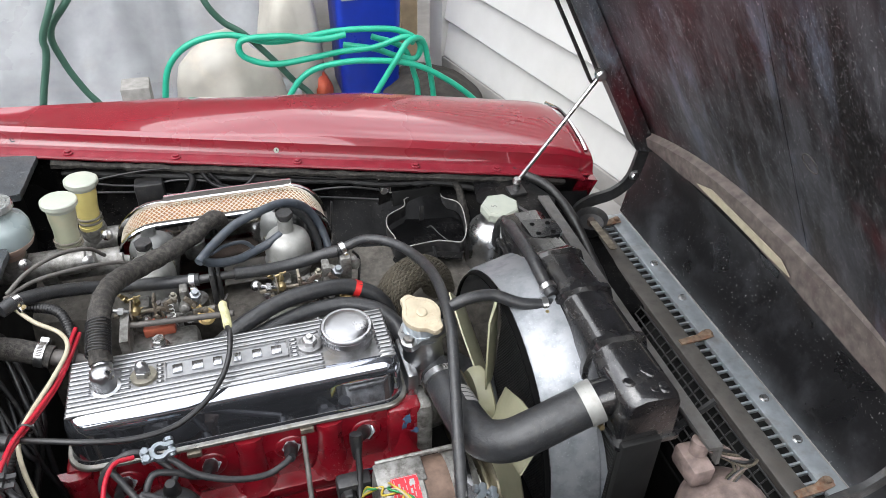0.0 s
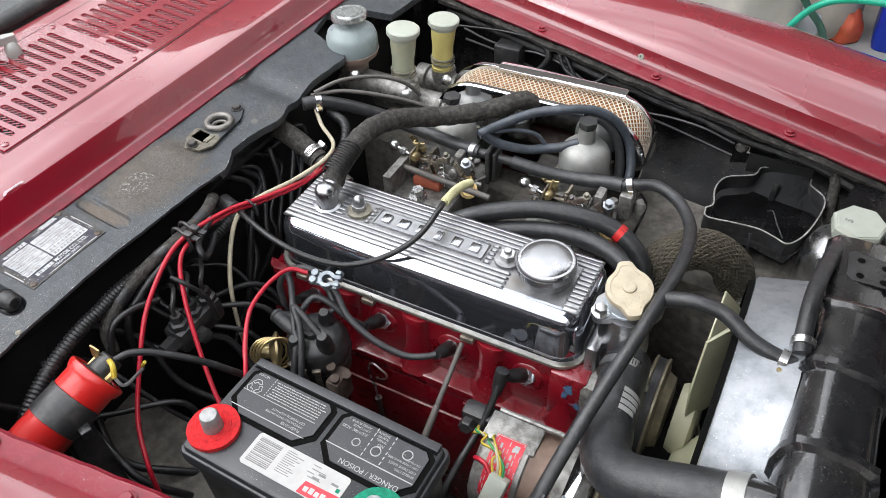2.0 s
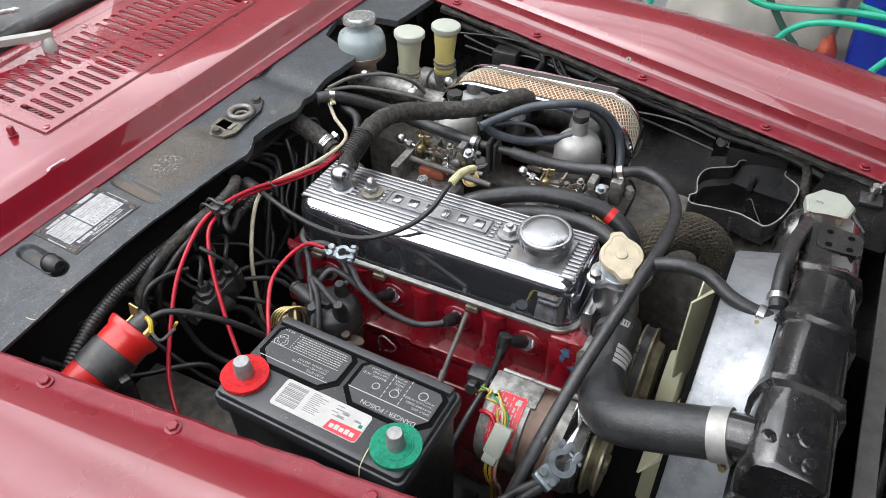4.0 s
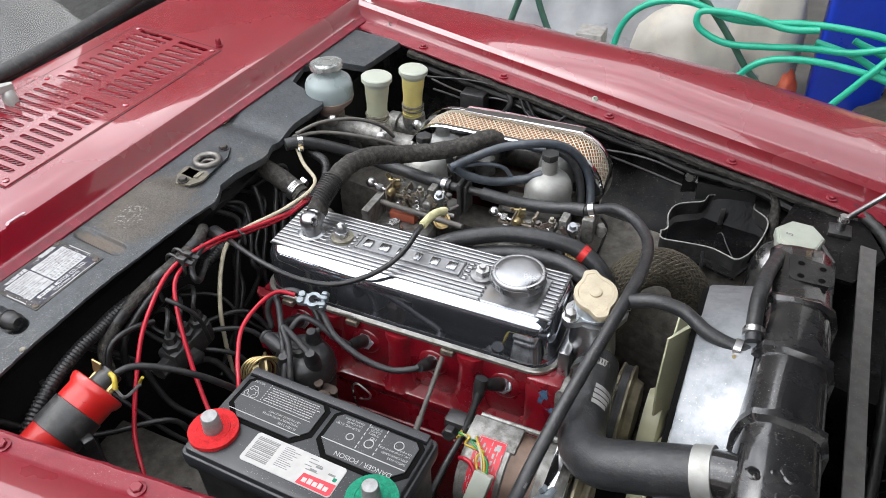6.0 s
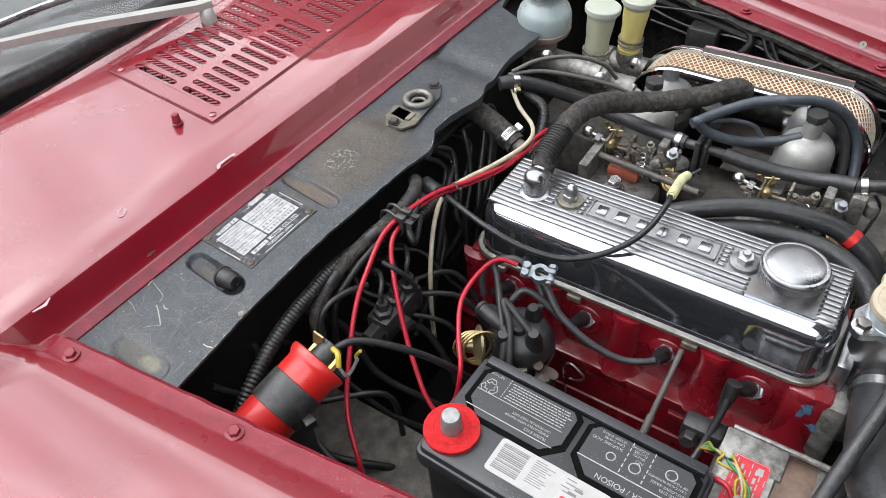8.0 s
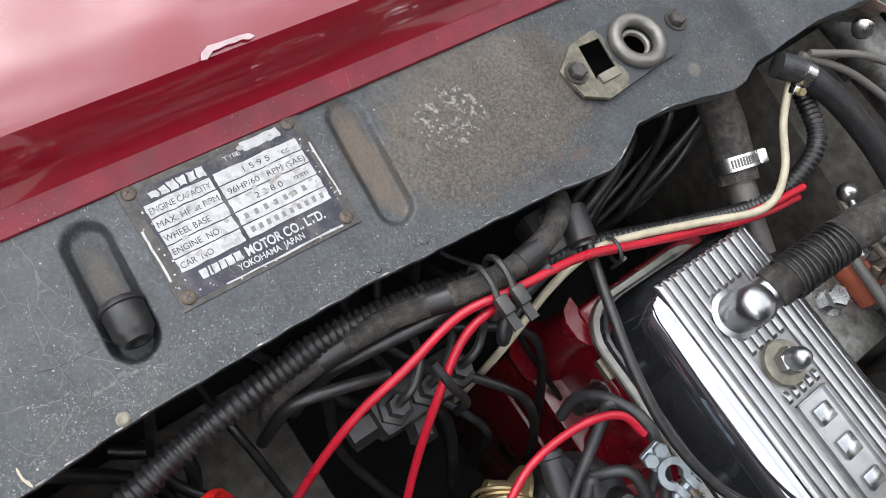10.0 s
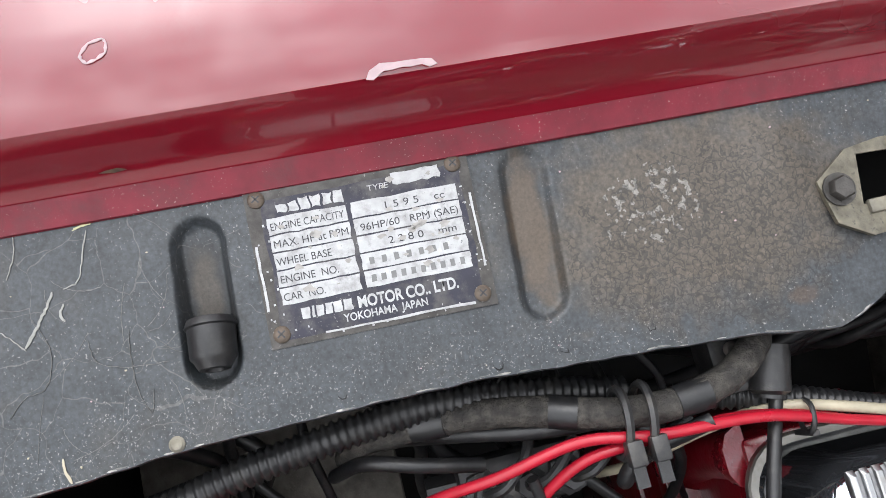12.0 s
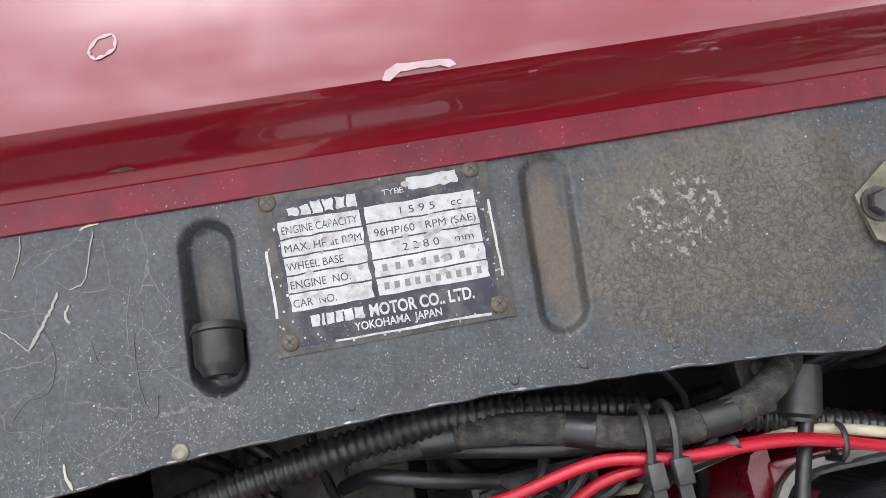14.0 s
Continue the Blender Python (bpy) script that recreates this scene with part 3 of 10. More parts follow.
def torus(bm, c, axis, R, r, seg=28, sub=10):
    a, u, v = frame_of(axis)
    rings = []
    for i in range(seg):
        t = 2 * math.pi * i / seg
        d = u * math.cos(t) + v * math.sin(t)
        rings.append([bm.verts.new(Vector(c) + d * (R + r * math.cos(s)) + a * r * math.sin(s)) for s in [2 * math.pi * k / sub for k in range(sub)]])
    for i in range(seg):
        p, q = rings[i], rings[(i + 1) % seg]
        for k in range(sub):
            bm.faces.new((p[k], p[(k + 1) % sub], q[(k + 1) % sub], q[k]))
    return bm


def hexbolt(bm, at, axis=(0, 0, 1), r=0.007, h=0.006, washer=True):
    at, a = Vector(at), Vector(axis).normalized()
    if washer:
        lathe(bm, [(0, r * 1.35), (0.0012, r * 1.35)], at, a, 18)
    lathe(bm, [(0.001, r), (h * 0.8, r), (h, r * 0.85)], at, a, 6)
    return bm


def clamp(parent, at, axis, r, w=0.010, turn=0.0, mat=None, name="hose_clamp"):
    """A worm-drive band with its screw housing."""
    a, u, v = frame_of(axis)
    at = Vector(at)
    bm = bmesh.new()
    lathe(bm, [(-w / 2, r + 0.0002), (-w / 2, r + 0.0014), (w / 2, r + 0.0014), (w / 2, r + 0.0002)], at, axis, 28)
    band = part(name, bm, mat or STEEL, parent, "bright worm-drive clamp")
    d = u * math.cos(turn) + v * math.sin(turn)
    tg = a.cross(d)
    hs = min(1.0, max(0.55, w / 0.012))
    m = Matrix.Translation(at + d * (r + 0.0040)) @ Matrix((a, tg, d)).transposed().to_4x4()
    part("screw_housing", new_box(-0.0062 * hs, 0.0062 * hs, -0.007 * hs, 0.007 * hs, -0.0035, 0.0035, 0.0015, m=m), mat or STEEL, band)
    b = lathe(bmesh.new(), [(0, 0.0040 * hs), (0.006 * hs, 0.0040 * hs), (0.0065 * hs, 0.003 * hs)], at + d * (r + 0.0042) - tg * 0.013 * hs, tg, 6)
    part("screw", b, GOLD_ZINC, band)
    slot = None
    for k in range(12):
        t = turn + 0.5 + k * 0.13
        d = u * math.cos(t) + v * math.sin(t)
        m = Matrix.Translation(at + d * (r + 0.0014)) @ Matrix((a, a.cross(d), d)).transposed().to_4x4()
        if slot is None:
            slot = part("slot", new_box(-w * 0.3, w * 0.3, -0.0007, 0.0007, -0.0002, 0.0002), DULL_STEEL, band)
            ob = slot
        else:
            ob = new("slot", slot.data)
            ob.parent = band
        ob.matrix_basis = m
    return band


def text_part(txt, size, origin, xdir, up, mat, parent, depth=0.0, name="lettering", align="LEFT", width=0.0, bold=0.0):
    cu = bpy.data.curves.new("lettering", "FONT")
    cu.offset = bold
    cu.body, cu.size, cu.extrude, cu.align_x = txt, size, depth, align
    tmp = bpy.data.objects.new("lettering", cu)
    scene.collection.objects.link(tmp)
    me = bpy.data.meshes.new_from_object(tmp.evaluated_get(bpy.context.evaluated_depsgraph_get()))
    bpy.data.objects.remove(tmp)
    bpy.data.curves.remove(cu)
    if width:
        me.transform(Matrix.Scale(width / max(v.co.x for v in me.vertices), 4, (1, 0, 0)))
    x, y = Vector(xdir).normalized(), Vector(up).normalized()
    y = (y - x * y.dot(x)).normalized()
    m = Matrix.Translation(origin) @ Matrix((x, y, x.cross(y))).transposed().to_4x4()
    me.transform(m)
    me.materials.clear()
    me.materials.append(mat)
    ob = new(name, me)
    ob.parent = parent
    ob.matrix_parent_inverse = parent.matrix_basis.inverted()
    return ob


def loft(bm, rings, cap=(True, True), closed=True):
    """Faces between rings of points, each ring a list of coordinates."""
    rows = [[bm.verts.new(p) for p in ring] for ring in rings]
    k = len(rows[0])
    for p, q in zip(rows, rows[1:]):
        for i in range(k if closed else k - 1):
            bm.faces.new((p[i], p[(i + 1) % k], q[(i + 1) % k], q[i]))
    if cap[0]:
        bm.faces.new(rows[0][::-1])
    if cap[1]:
        bm.faces.new(rows[-1])
    return bm


def round_rect(x0, x1, y0, y1, r, z, n=5):
    out = []
    for cx, cy, s in ((x1 - r, y1 - r, 0), (x0 + r, y1 - r, 1), (x0 + r, y0 + r, 2), (x1 - r, y0 + r, 3)):
        for k in range(n + 1):
            t = (s + k / n) * math.pi / 2
            out.append((cx + r * math.cos(t), cy + r * math.sin(t), z))
    return out


def hose(name, pts, r, mat, label, category="hose", seg=14, n=8, **k):
    t = thing(name, pts[0], label, category)
    part(name.replace("_hose", "") + "_tube", tube(bmesh.new(), pts, r, seg, n, **k), mat, t, angle=70 if not k.get("ridge") else 38)
    return t


def wire(name, pts, r, mat, label, category="wire", seg=10, n=8, **k):
    ob = part(name, tube(bmesh.new(), pts, r, seg, n, **k), mat, angle=70)
    return tagged(ob, label, category)


# ---- ground and surroundings ----
CONCRETE = material("driveway_concrete", (0.20, 0.19, 0.18), 0.85, 0, 0.2, 5, 0.2, 60, dirt=(0.09, 0.085, 0.08), dirt_amount=0.35, dirt_scale=2)
SIDING = material("white_vinyl_siding", (0.47, 0.465, 0.45), 0.5, 0, 0.05, 8, 0.02, 60, dirt=(0.41, 0.40, 0.36), dirt_amount=0.25, dirt_scale=3)
SHEETING = material("pale_plastic_sheeting", (0.33, 0.34, 0.355), 0.32, 0, 0.2, 6, 0.2, 22, dirt=(0.30, 0.285, 0.265), dirt_amount=0.35, dirt_scale=5)
SACK = material("white_sack_plastic", (0.36, 0.34, 0.30), 0.4, 0, 0.12, 8, 0.15, 30, dirt=(0.5, 0.42, 0.34), dirt_amount=0.3, dirt_scale=6)
HOSE_GREEN = material("green_garden_hose", (0.01, 0.30, 0.19), 0.4, 0, 0.12, 20)
HOSE_DARK = material("dark_green_hose", (0.03, 0.085, 0.06), 0.45, 0, 0.12, 20)
BIN_BLUE = material("blue_bin_plastic", (0.004, 0.03, 0.36), 0.35, 0, 0.1, 20)
ORANGE_PLASTIC = material("orange_plastic", (0.42, 0.075, 0.035), 0.4, 0, 0.2, 30, 0.2, 60)
BLOCK_GREY = material("concrete_block", (0.25, 0.24, 0.225), 0.9, 0, 0.2, 40, 0.4, 200)
SOIL = material("dark_soil", (0.03, 0.026, 0.022), 0.95, 0, 0.4, 30, 0.6, 80)
PLYWOOD = material("bare_plywood", (0.42, 0.32, 0.20), 0.75, 0, 0.2, 14, 0.05, 60)

bm = bmesh.new()
box(bm, -300, 300, -300, 300, -0.3, 0)
tagged(part("ground", bm, CONCRETE), "worn grey concrete driveway under the car", "driveway", kind="structure")

# White clapboard wall ahead of the car.
wall_turn = Matrix.Translation((1.135, 2.46, 0)) @ Matrix.Rotation(radians(-76), 4, "Z")
bm = bmesh.new()
box(bm, 0, 6.0, 0.02, 0.16, 0, 2.7, m=wall_turn)
house = tagged(part("wall_house", bm, SIDING), "white clapboard house wall ahead of the car", "wall", kind="structure")
for k in range(15):
    bm = bmesh.new()
    prism(bm, [(0.02, 0.0), (0.02, 0.17), (0.005, 0.17), (-0.022, 0.006), (-0.018, 0.0)], 0.05, 6.0)
    for v in bm.verts:
        v.co = wall_turn @ Vector((v.co.z, v.co.x, v.co.y + 0.08 + 0.172 * k))
    part("plank", bm, SIDING, house)
bm = bmesh.new()
box(bm, -0.06, 0.05, -0.035, 0.17, 0, 2.7, 0.004, m=wall_turn)
part("corner_board", bm, SIDING, house)
bm = bmesh.new()
box(bm, 0, 6, -0.03, 0.03, 0, 0.08, 0.004, m=wall_turn)
part("footing", bm, CONCRETE, house)

# Unseen walls, added to darken low sky light and reflections.
UNSEEN_WALL = material("plain_dark_wall", (0.10, 0.09, 0.08), 0.85, 0, 0.3, 3, 0.2, 30, dirt=(0.05, 0.045, 0.04), dirt_amount=0.4, dirt_scale=2)
tagged(part("wall_yard", new_box(-7.0, 5.0, -4.1, -4.0, 0.0, 2.7), UNSEEN_WALL), "unseen plain wall added to darken low sky light", "wall", kind="structure")

# Unseen wall, added so the far fender mirrors something dark.
bm = new_box(-9.0, -2.0, 4.0, 4.12, 0.0, 5.2)
box(bm, -2.0, 1.6, 4.0, 4.12, 0.0, 4.6)
tagged(part("wall_neighbour", bm, UNSEEN_WALL), "unseen plain wall added to darken the far fender's reflections", "wall", kind="structure")

# Plastic sheeting heaped against the back, with what leans on it.
bm = bmesh.new()
nx, ny = 90, 70
grid = []
for j in range(ny + 1):
    row = []
    for i in range(nx + 1):
        x, y = -2.4 + 2.85 * i / nx, 1.75 + 1.9 * j / ny
        rise = max(0.0, (y - 2.15)) ** 0.9 * 0.85
        fold = 0.10 * noise.noise(Vector((x * 1.6, y * 0.9, 0))) + 0.06 * abs(noise.noise(Vector((x * 4 + y, y * 1.2, 3)))) + 0.025 * noise.noise(Vector((x * 11, y * 4, 7))) - 0.07 * abs(noise.noise(Vector((x * 5 + y * 2, y * 1.5, 12))))
        z = 0.03 + rise + fold * min(1, max(0, (y - 1.75)) * 2) + 0.05 * max(0, 1 - abs(y - 1.75) * 4)
        row.append(bm.verts.new((x, y, max(0.006, z))))
    grid.append(row)
for j in range(ny):
    for i in range(nx):
        bm.faces.new((grid[j][i], grid[j][i + 1], grid[j + 1][i + 1], grid[j + 1][i]))
bmesh.ops.solidify(bm, geom=bm.faces[:], thickness=0.004)
tagged(part("plastic_sheet", bm, SHEETING, angle=60), "crumpled pale translucent plastic sheet heaped on the ground", "plastic sheet")


def lump(name, c, rx, ry, rz, mat, label, category, seed):
    bm = bmesh.new()
    bmesh.ops.create_icosphere(bm, subdivisions=4, radius=1)
    for v in bm.verts:
        d = v.co.normalized()
        k = 1 + 0.16 * noise.noise(d * 1.7 + Vector((seed, 0, 0))) + 0.09 * abs(noise.noise(d * 4 + Vector((0, seed, 0)))) + 0.03 * noise.noise(d * 10)
        v.co = Vector((c[0] + d.x * rx * k, c[1] + d.y * ry * k, max(0.004, c[2] + d.z * rz * k)))
    return tagged(part(name, bm, mat, angle=55), label, category)


lump("plastic_sack", (0.17, 2.12, 0.10), 0.21, 0.14, 0.27, SACK, "bulging white plastic sack resting on the sheeting", "sack", 1.0)
lump("plastic_sack", (0.44, 2.36, 0.18), 0.13, 0.13, 0.36, SACK, "slumped clear plastic bag beside a blue bin", "sack", 5.0)
lump("orange_bag", (0.535, 2.30, 0.03), 0.055, 0.06, 0.09, ORANGE_PLASTIC, "orange plastic bag showing under the clear bag", "bag", 8.0)
bin_thing = thing("storage_bin", (0.755, 2.36, 0), "blue plastic bin standing by the wall", "bin")
bm = bmesh.new()
loft(bm, [[(0.755 + (x - 0.755) * s, 2.36 + (y - 2.36) * s, z) for x, y, z in round_rect(0.615, 0.895, 2.22, 2.50, 0.04, h)] for s, h in ((0.86, 0.0), (0.9, 0.02), (1.0, 0.62), (1.05, 0.63), (1.05, 0.66))])
part("bin_body", bm, BIN_BLUE, bin_thing)
bm = new_box(0.640, 0.705, 2.210, 2.218, 0.44, 0.56, 0.002)
part("label", bm, PAPER, bin_thing, "pale printed label")
bm = new_box(-0.215, -0.115, 1.98, 2.08, 0.0, 0.27, 0.006)
tagged(part("concrete_block", bm, BLOCK_GREY), "rough grey concrete block on the sheeting", "block")
lump("soil_mound", (1.0, 2.15, 0.0), 0.22, 0.3, 0.10, SOIL, "dark heap of soil beside the wall", "soil", 11.0)
bm = new_box(0.98, 1.06, 2.62, 3.3, 0, 1.2, 0.003)
tagged(part("plywood_sheet", bm, PLYWOOD), "bare plywood board leaning by the corner", "board")


def coil_of(rows, r, mat, name, label):
    return wire(name, rows, r, mat, label, "garden hose", seg=10, n=8)


GH, DH = "green garden hose tangled in loops over the sacks", "dark green hose hanging over the plastic sheeting"
coil_of([(-0.10, 1.93, 0.004), (-0.080, 1.94, 0.12), (-0.065, 1.95, 0.231), (-0.030, 1.95, 0.354), (0.055, 1.95, 0.430), (0.184, 1.95, 0.450), (0.318, 1.94, 0.416), (0.440, 1.94, 0.417), (0.564, 1.96, 0.423), (0.691, 1.96, 0.421), (0.810, 1.96, 0.404),
         (0.891, 1.96, 0.347), (0.875, 1.96, 0.285), (0.80, 1.97, 0.300), (0.72, 1.97, 0.335), (0.60, 1.98, 0.36)], 0.0115, HOSE_GREEN, "garden_hose", GH)
coil_of([(0.86, 1.935, 0.36), (0.825, 1.93, 0.389), (0.710, 1.93, 0.360), (0.581, 1.93, 0.355), (0.453, 1.925, 0.342), (0.329, 1.92, 0.337), (0.241, 1.92, 0.369), (0.217, 1.92, 0.409), (0.245, 1.92, 0.440), (0.380, 1.915, 0.440), (0.501, 1.915, 0.416), (0.60, 1.915, 0.425)], 0.0115, HOSE_GREEN, "garden_hose", GH)
coil_of([(0.30, 1.90, 0.012), (0.33, 1.90, 0.11), (0.365, 1.90, 0.197), (0.427, 1.90, 0.282), (0.515, 1.90, 0.320), (0.665, 1.90, 0.324), (0.842, 1.90, 0.292), (0.980, 1.90, 0.216), (1.107, 1.90, 0.107), (1.16, 1.90, 0.012)], 0.0115, HOSE_GREEN, "garden_hose", GH)
coil_of([(0.60, 1.875, 0.012), (0.676, 1.875, 0.164), (0.733, 1.875, 0.255), (0.784, 1.88, 0.330), (0.834, 1.90, 0.384), (0.90, 1.95, 0.36), (0.93, 1.96, 0.25), (0.95, 1.96, 0.12), (0.96, 1.96, 0.012)], 0.0115, HOSE_GREEN, "garden_hose", GH)
coil_of([(0.711, 1.99, 0.378), (0.833, 1.99, 0.321), (0.880, 1.99, 0.20), (0.892, 1.99, 0.141), (0.90, 1.99, 0.012)], 0.0115, HOSE_GREEN, "garden_hose", GH)
coil_of([(0.02, 2.45, 0.92), (0.07, 2.15, 0.78), (0.117, 1.97, 0.600), (0.172, 1.96, 0.501), (0.242, 1.96, 0.445), (0.329, 1.96, 0.344), (0.402, 1.96, 0.246), (0.457, 1.96, 0.186), (0.50, 1.94, 0.10), (0.52, 1.93, 0.012)], 0.0115, HOSE_DARK, "garden_hose", DH)
coil_of([(-0.27, 2.5, 0.98), (-0.30, 2.2, 0.84), (-0.330, 1.95, 0.654), (-0.397, 1.93, 0.510), (-0.405, 1.93, 0.442), (-0.467, 1.92, 0.246), (-0.50, 1.92, 0.012)], 0.012, HOSE_DARK, "garden_hose", DH)
coil_of([(-0.18, 2.5, 0.98), (-0.22, 2.2, 0.84), (-0.275, 1.97, 0.650), (-0.374, 1.96, 0.518), (-0.365, 1.96, 0.407), (-0.321, 1.95, 0.298), (-0.275, 1.94, 0.226), (-0.22, 1.93, 0.10), (-0.20, 1.93, 0.012)], 0.012, HOSE_DARK, "garden_hose", DH)

# ---- the car's body ----
car = thing("car", (-0.6, 0.0, 0.0), "dark red vintage open sports car with its hood raised", "car")


def red_line(y):
    """Where the red cowl meets the black shelf."""
    return -0.2835 + 0.028 * y


def cowl_height(x):
    t = min(1, max(0, (-0.313 - x) / 0.26))
    return 0.889 + 0.030 * t ** 0.8


def far_line(x):
    return 0.500 - 0.170 * x, 0.8205 - 0.098 * x


def near_line(x):
    return -0.463 + 0.117 * x, 0.845 - 0.045 * x - 1.1 * max(0, x - 0.45) ** 2


SECTION = [(-0.011, -0.007), (-0.013, -0.003), (-0.011, 0.0), (0.0125, 0.0010), (0.0165, 0.0050), (0.0225, 0.026), (0.030, 0.033), (0.040, 0.0375), (0.07, 0.046),
           (0.11, 0.053), (0.15, 0.055), (0.19, 0.050), (0.23, 0.036), (0.26, 0.012), (0.280, -0.03), (0.288, -0.10), (0.284, -0.22), (0.27, -0.34), (0.25, -0.46)]


NEAR_SECTION = [(-0.016, -0.010), (-0.017, -0.003), (-0.013, 0.0), (0.004, 0.001), (0.010, 0.0032), (0.018, 0.0062), (0.030, 0.0098), (0.045, 0.0135), (0.07, 0.0185),
                (0.11, 0.0245), (0.15, 0.0275), (0.19, 0.0255), (0.23, 0.017), (0.26, 0.0), (0.280, -0.035), (0.288, -0.10), (0.284, -0.22), (0.27, -0.34), (0.25, -0.46)]


def far_width(x):
    """How far the crown of the far fender reaches outwards, narrower towards the cabin."""
    knots = ((-1.1, 0.05), (-0.4, 0.08), (-0.2, 0.34), (0.0, 0.58), (0.05, 0.66), (0.257, 0.80), (0.42, 1.0), (1.0, 1.0))
    for (a, p), (b, q) in zip(knots, knots[1:]):
        if a <= x <= b:
            return p + (q - p) * (x - a) / (b - a)
    return 1.0


def fender(line, side, x_end, label):
    bm = bmesh.new()
    section = SECTION if side > 0 else NEAR_SECTION
    rings = []
    steps = 150
    for i in range(steps + 1):
        x = -1.05 + (x_end + 1.05) * i / steps
        y, z = line(max(x, -0.9))
        ring = []
        # Past the bonnet opening the flange gives way to a closed seam beside the cowl.
        t = min(1, max(0, (-0.295 - x) / 0.012)) if side > 0 else 0
        rise = 0.020 * min(1, max(0, (-0.288 - x) / 0.030)) if side < 0 else 0
        g = min(1.3, max(-0.3, -0.3 + 1.6 * (x + 0.2) / 0.48)) if side > 0 else 0.7
        for k, (o, h) in enumerate(section):
            if k < 3:
                o += 0.0022 * noise.noise(Vector((x * 24, side, 0))) + 0.0014 * noise.noise(Vector((x * 70, side, 4)))
            if k < 6:
                o2, h2 = 0.028, 0.034 - 0.005 * (6 - k)
                o, h = o + (o2 - o) * t, h + (h2 - h) * t
            if side > 0 and o > 0.040:
                o = 0.040 + (o - 0.040) * far_width(x)
            if side > 0 and 7 <= k <= 13 and h > 0.033:
                h = 0.033 + (h - 0.033) * g
            dip = rise * min(1, max(0, (o - 0.004) / 0.028))
            if x > x_end - 0.05:
                e = (x - (x_end - 0.05)) / 0.05
                dip -= 0.006 * e * e
            ring.append((x, y + side * o, z + h + dip))
        rings.append(ring)
    rows = [[bm.verts.new(p) for p in ring] for ring in rings]
    for p, q in zip(rows, rows[1:]):
        for k in range(len(SECTION) - 1):
            face = bm.faces.new((p[k], p[k + 1], q[k + 1], q[k]))
            face.material_index = 1 if k < 4 and p[k].co.x > -0.31 else 0
    bmesh.ops.recalc_face_normals(bm, faces=bm.faces)
    bmesh.ops.solidify(bm, geom=bm.faces[:], thickness=0.002)
    ob = part("fender", bm, [RED, RED_DULL], car, label, angle=30)
    # Narrow dusty flange where the bolts sit.
    for x in ([-0.12, 0.054, 0.259, 0.469, 0.62] if side > 0 else [-0.273, -0.087, 0.061, 0.265, 0.45]):
        y, z = line(x)
        b = bmesh.new()
        lathe(b, [(0, 0.0085), (0.0012, 0.0085), (0.002, 0.0062)], (x, y, z + 0.001), (0, 0, 1), 16)
        hexbolt(b, (x, y, z + 0.002), (0.05, 0, 1), 0.0058, 0.0045, False)
        part("bolt", b, RED_DULL, ob, "red-painted hex bolt")
    return ob


left_fender = fender(far_line, 1, 0.785, "polished dark red front fender with a bolted flange")
fender(near_line, -1, 0.80, "polished dark red front fender with a bolted flange")
for fx, fo in ((0.226, 0.018), (-0.205, 0.020)):
    fy, fz = far_line(fx)
    b = bmesh.new()
    lathe(b, [(-0.001, 0.0048), (0.0012, 0.0048), (0.0016, 0.0036), (0.0006, 0.0030)], (fx, fy + fo, fz + 0.0125), (0, -0.92, 0.4), 14)
    plug = part("hole_plug", b, CAP_PLASTIC if fx > 0 else PRINT_BLACK, left_fender, "small pale green plug in a hole" if fx > 0 else "small dark hole")
    part("plug_slot", new_box(-0.0006, 0.0006, -0.0004, 0.0004, -0.003, 0.003, m=Matrix.Translation((fx, fy + fo - 0.0014, fz + 0.0131)) @ Matrix.Rotation(0.4, 4, "X")), PRINT_BLACK, plug)
# Closed nose of each fender.
for line, side in ((far_line, 1), (near_line, -1)):
    y, z = line(0.78)
    bm = bmesh.new()
    loft(bm, [[(0.775 + 0.02 * k, y + side * o * (1 - 0.06 * k), z + h - 0.006 - 0.006 * k) for o, h in (SECTION if side > 0 else NEAR_SECTION)[2:]] for k in range(3)], cap=(False, True), closed=True)
    part("fender_nose", bm, RED, car, "rounded red front edge with chrome trim")
    bm = bmesh.new()
    tube(bm, [(0.802, y + side * o, z + h - 0.006) for o, h in (SECTION if side > 0 else NEAR_SECTION)[6:14:2]], 0.004, 8)
    part("trim", bm, CHROME, car, "thin chrome trim strip")

# Antenna base on the far fender.
ant = thing("antenna", (-0.283, 0.615, 0.872), "folded stub antenna on a chrome base on the fender", "antenna")
b = bmesh.new()
prism(b, [(-0.283 + 0.0185 * math.cos(0.3 * k), 0.615 + 0.013 * math.sin(0.3 * k)) for k in range(21)], 0.866, 0.8775)
part("gasket", b, RUBBER, ant, "black rubber gasket")
b = bmesh.new()
lathe(b, [(-0.004, 0.0150), (0.003, 0.0140), (0.007, 0.0105), (0.010, 0.0060), (0.0105, 0.002)], (-0.2805, 0.615, 0.877), (0.12, 0, 1), 20)
part("antenna_base", b, CHROME, ant, "domed chrome base")
b = bmesh.new()
lathe(b, [(0, 0.0088), (0.006, 0.0092), (0.008, 0.0078), (0.011, 0.0086), (0.019, 0.0086), (0.021, 0.0070), (0.024, 0.0066), (0.026, 0.004)], (-0.289, 0.615, 0.881), (-0.25, 0, 1), 18)
part("stub", b, SATIN_CAP, ant, "short ribbed stub")

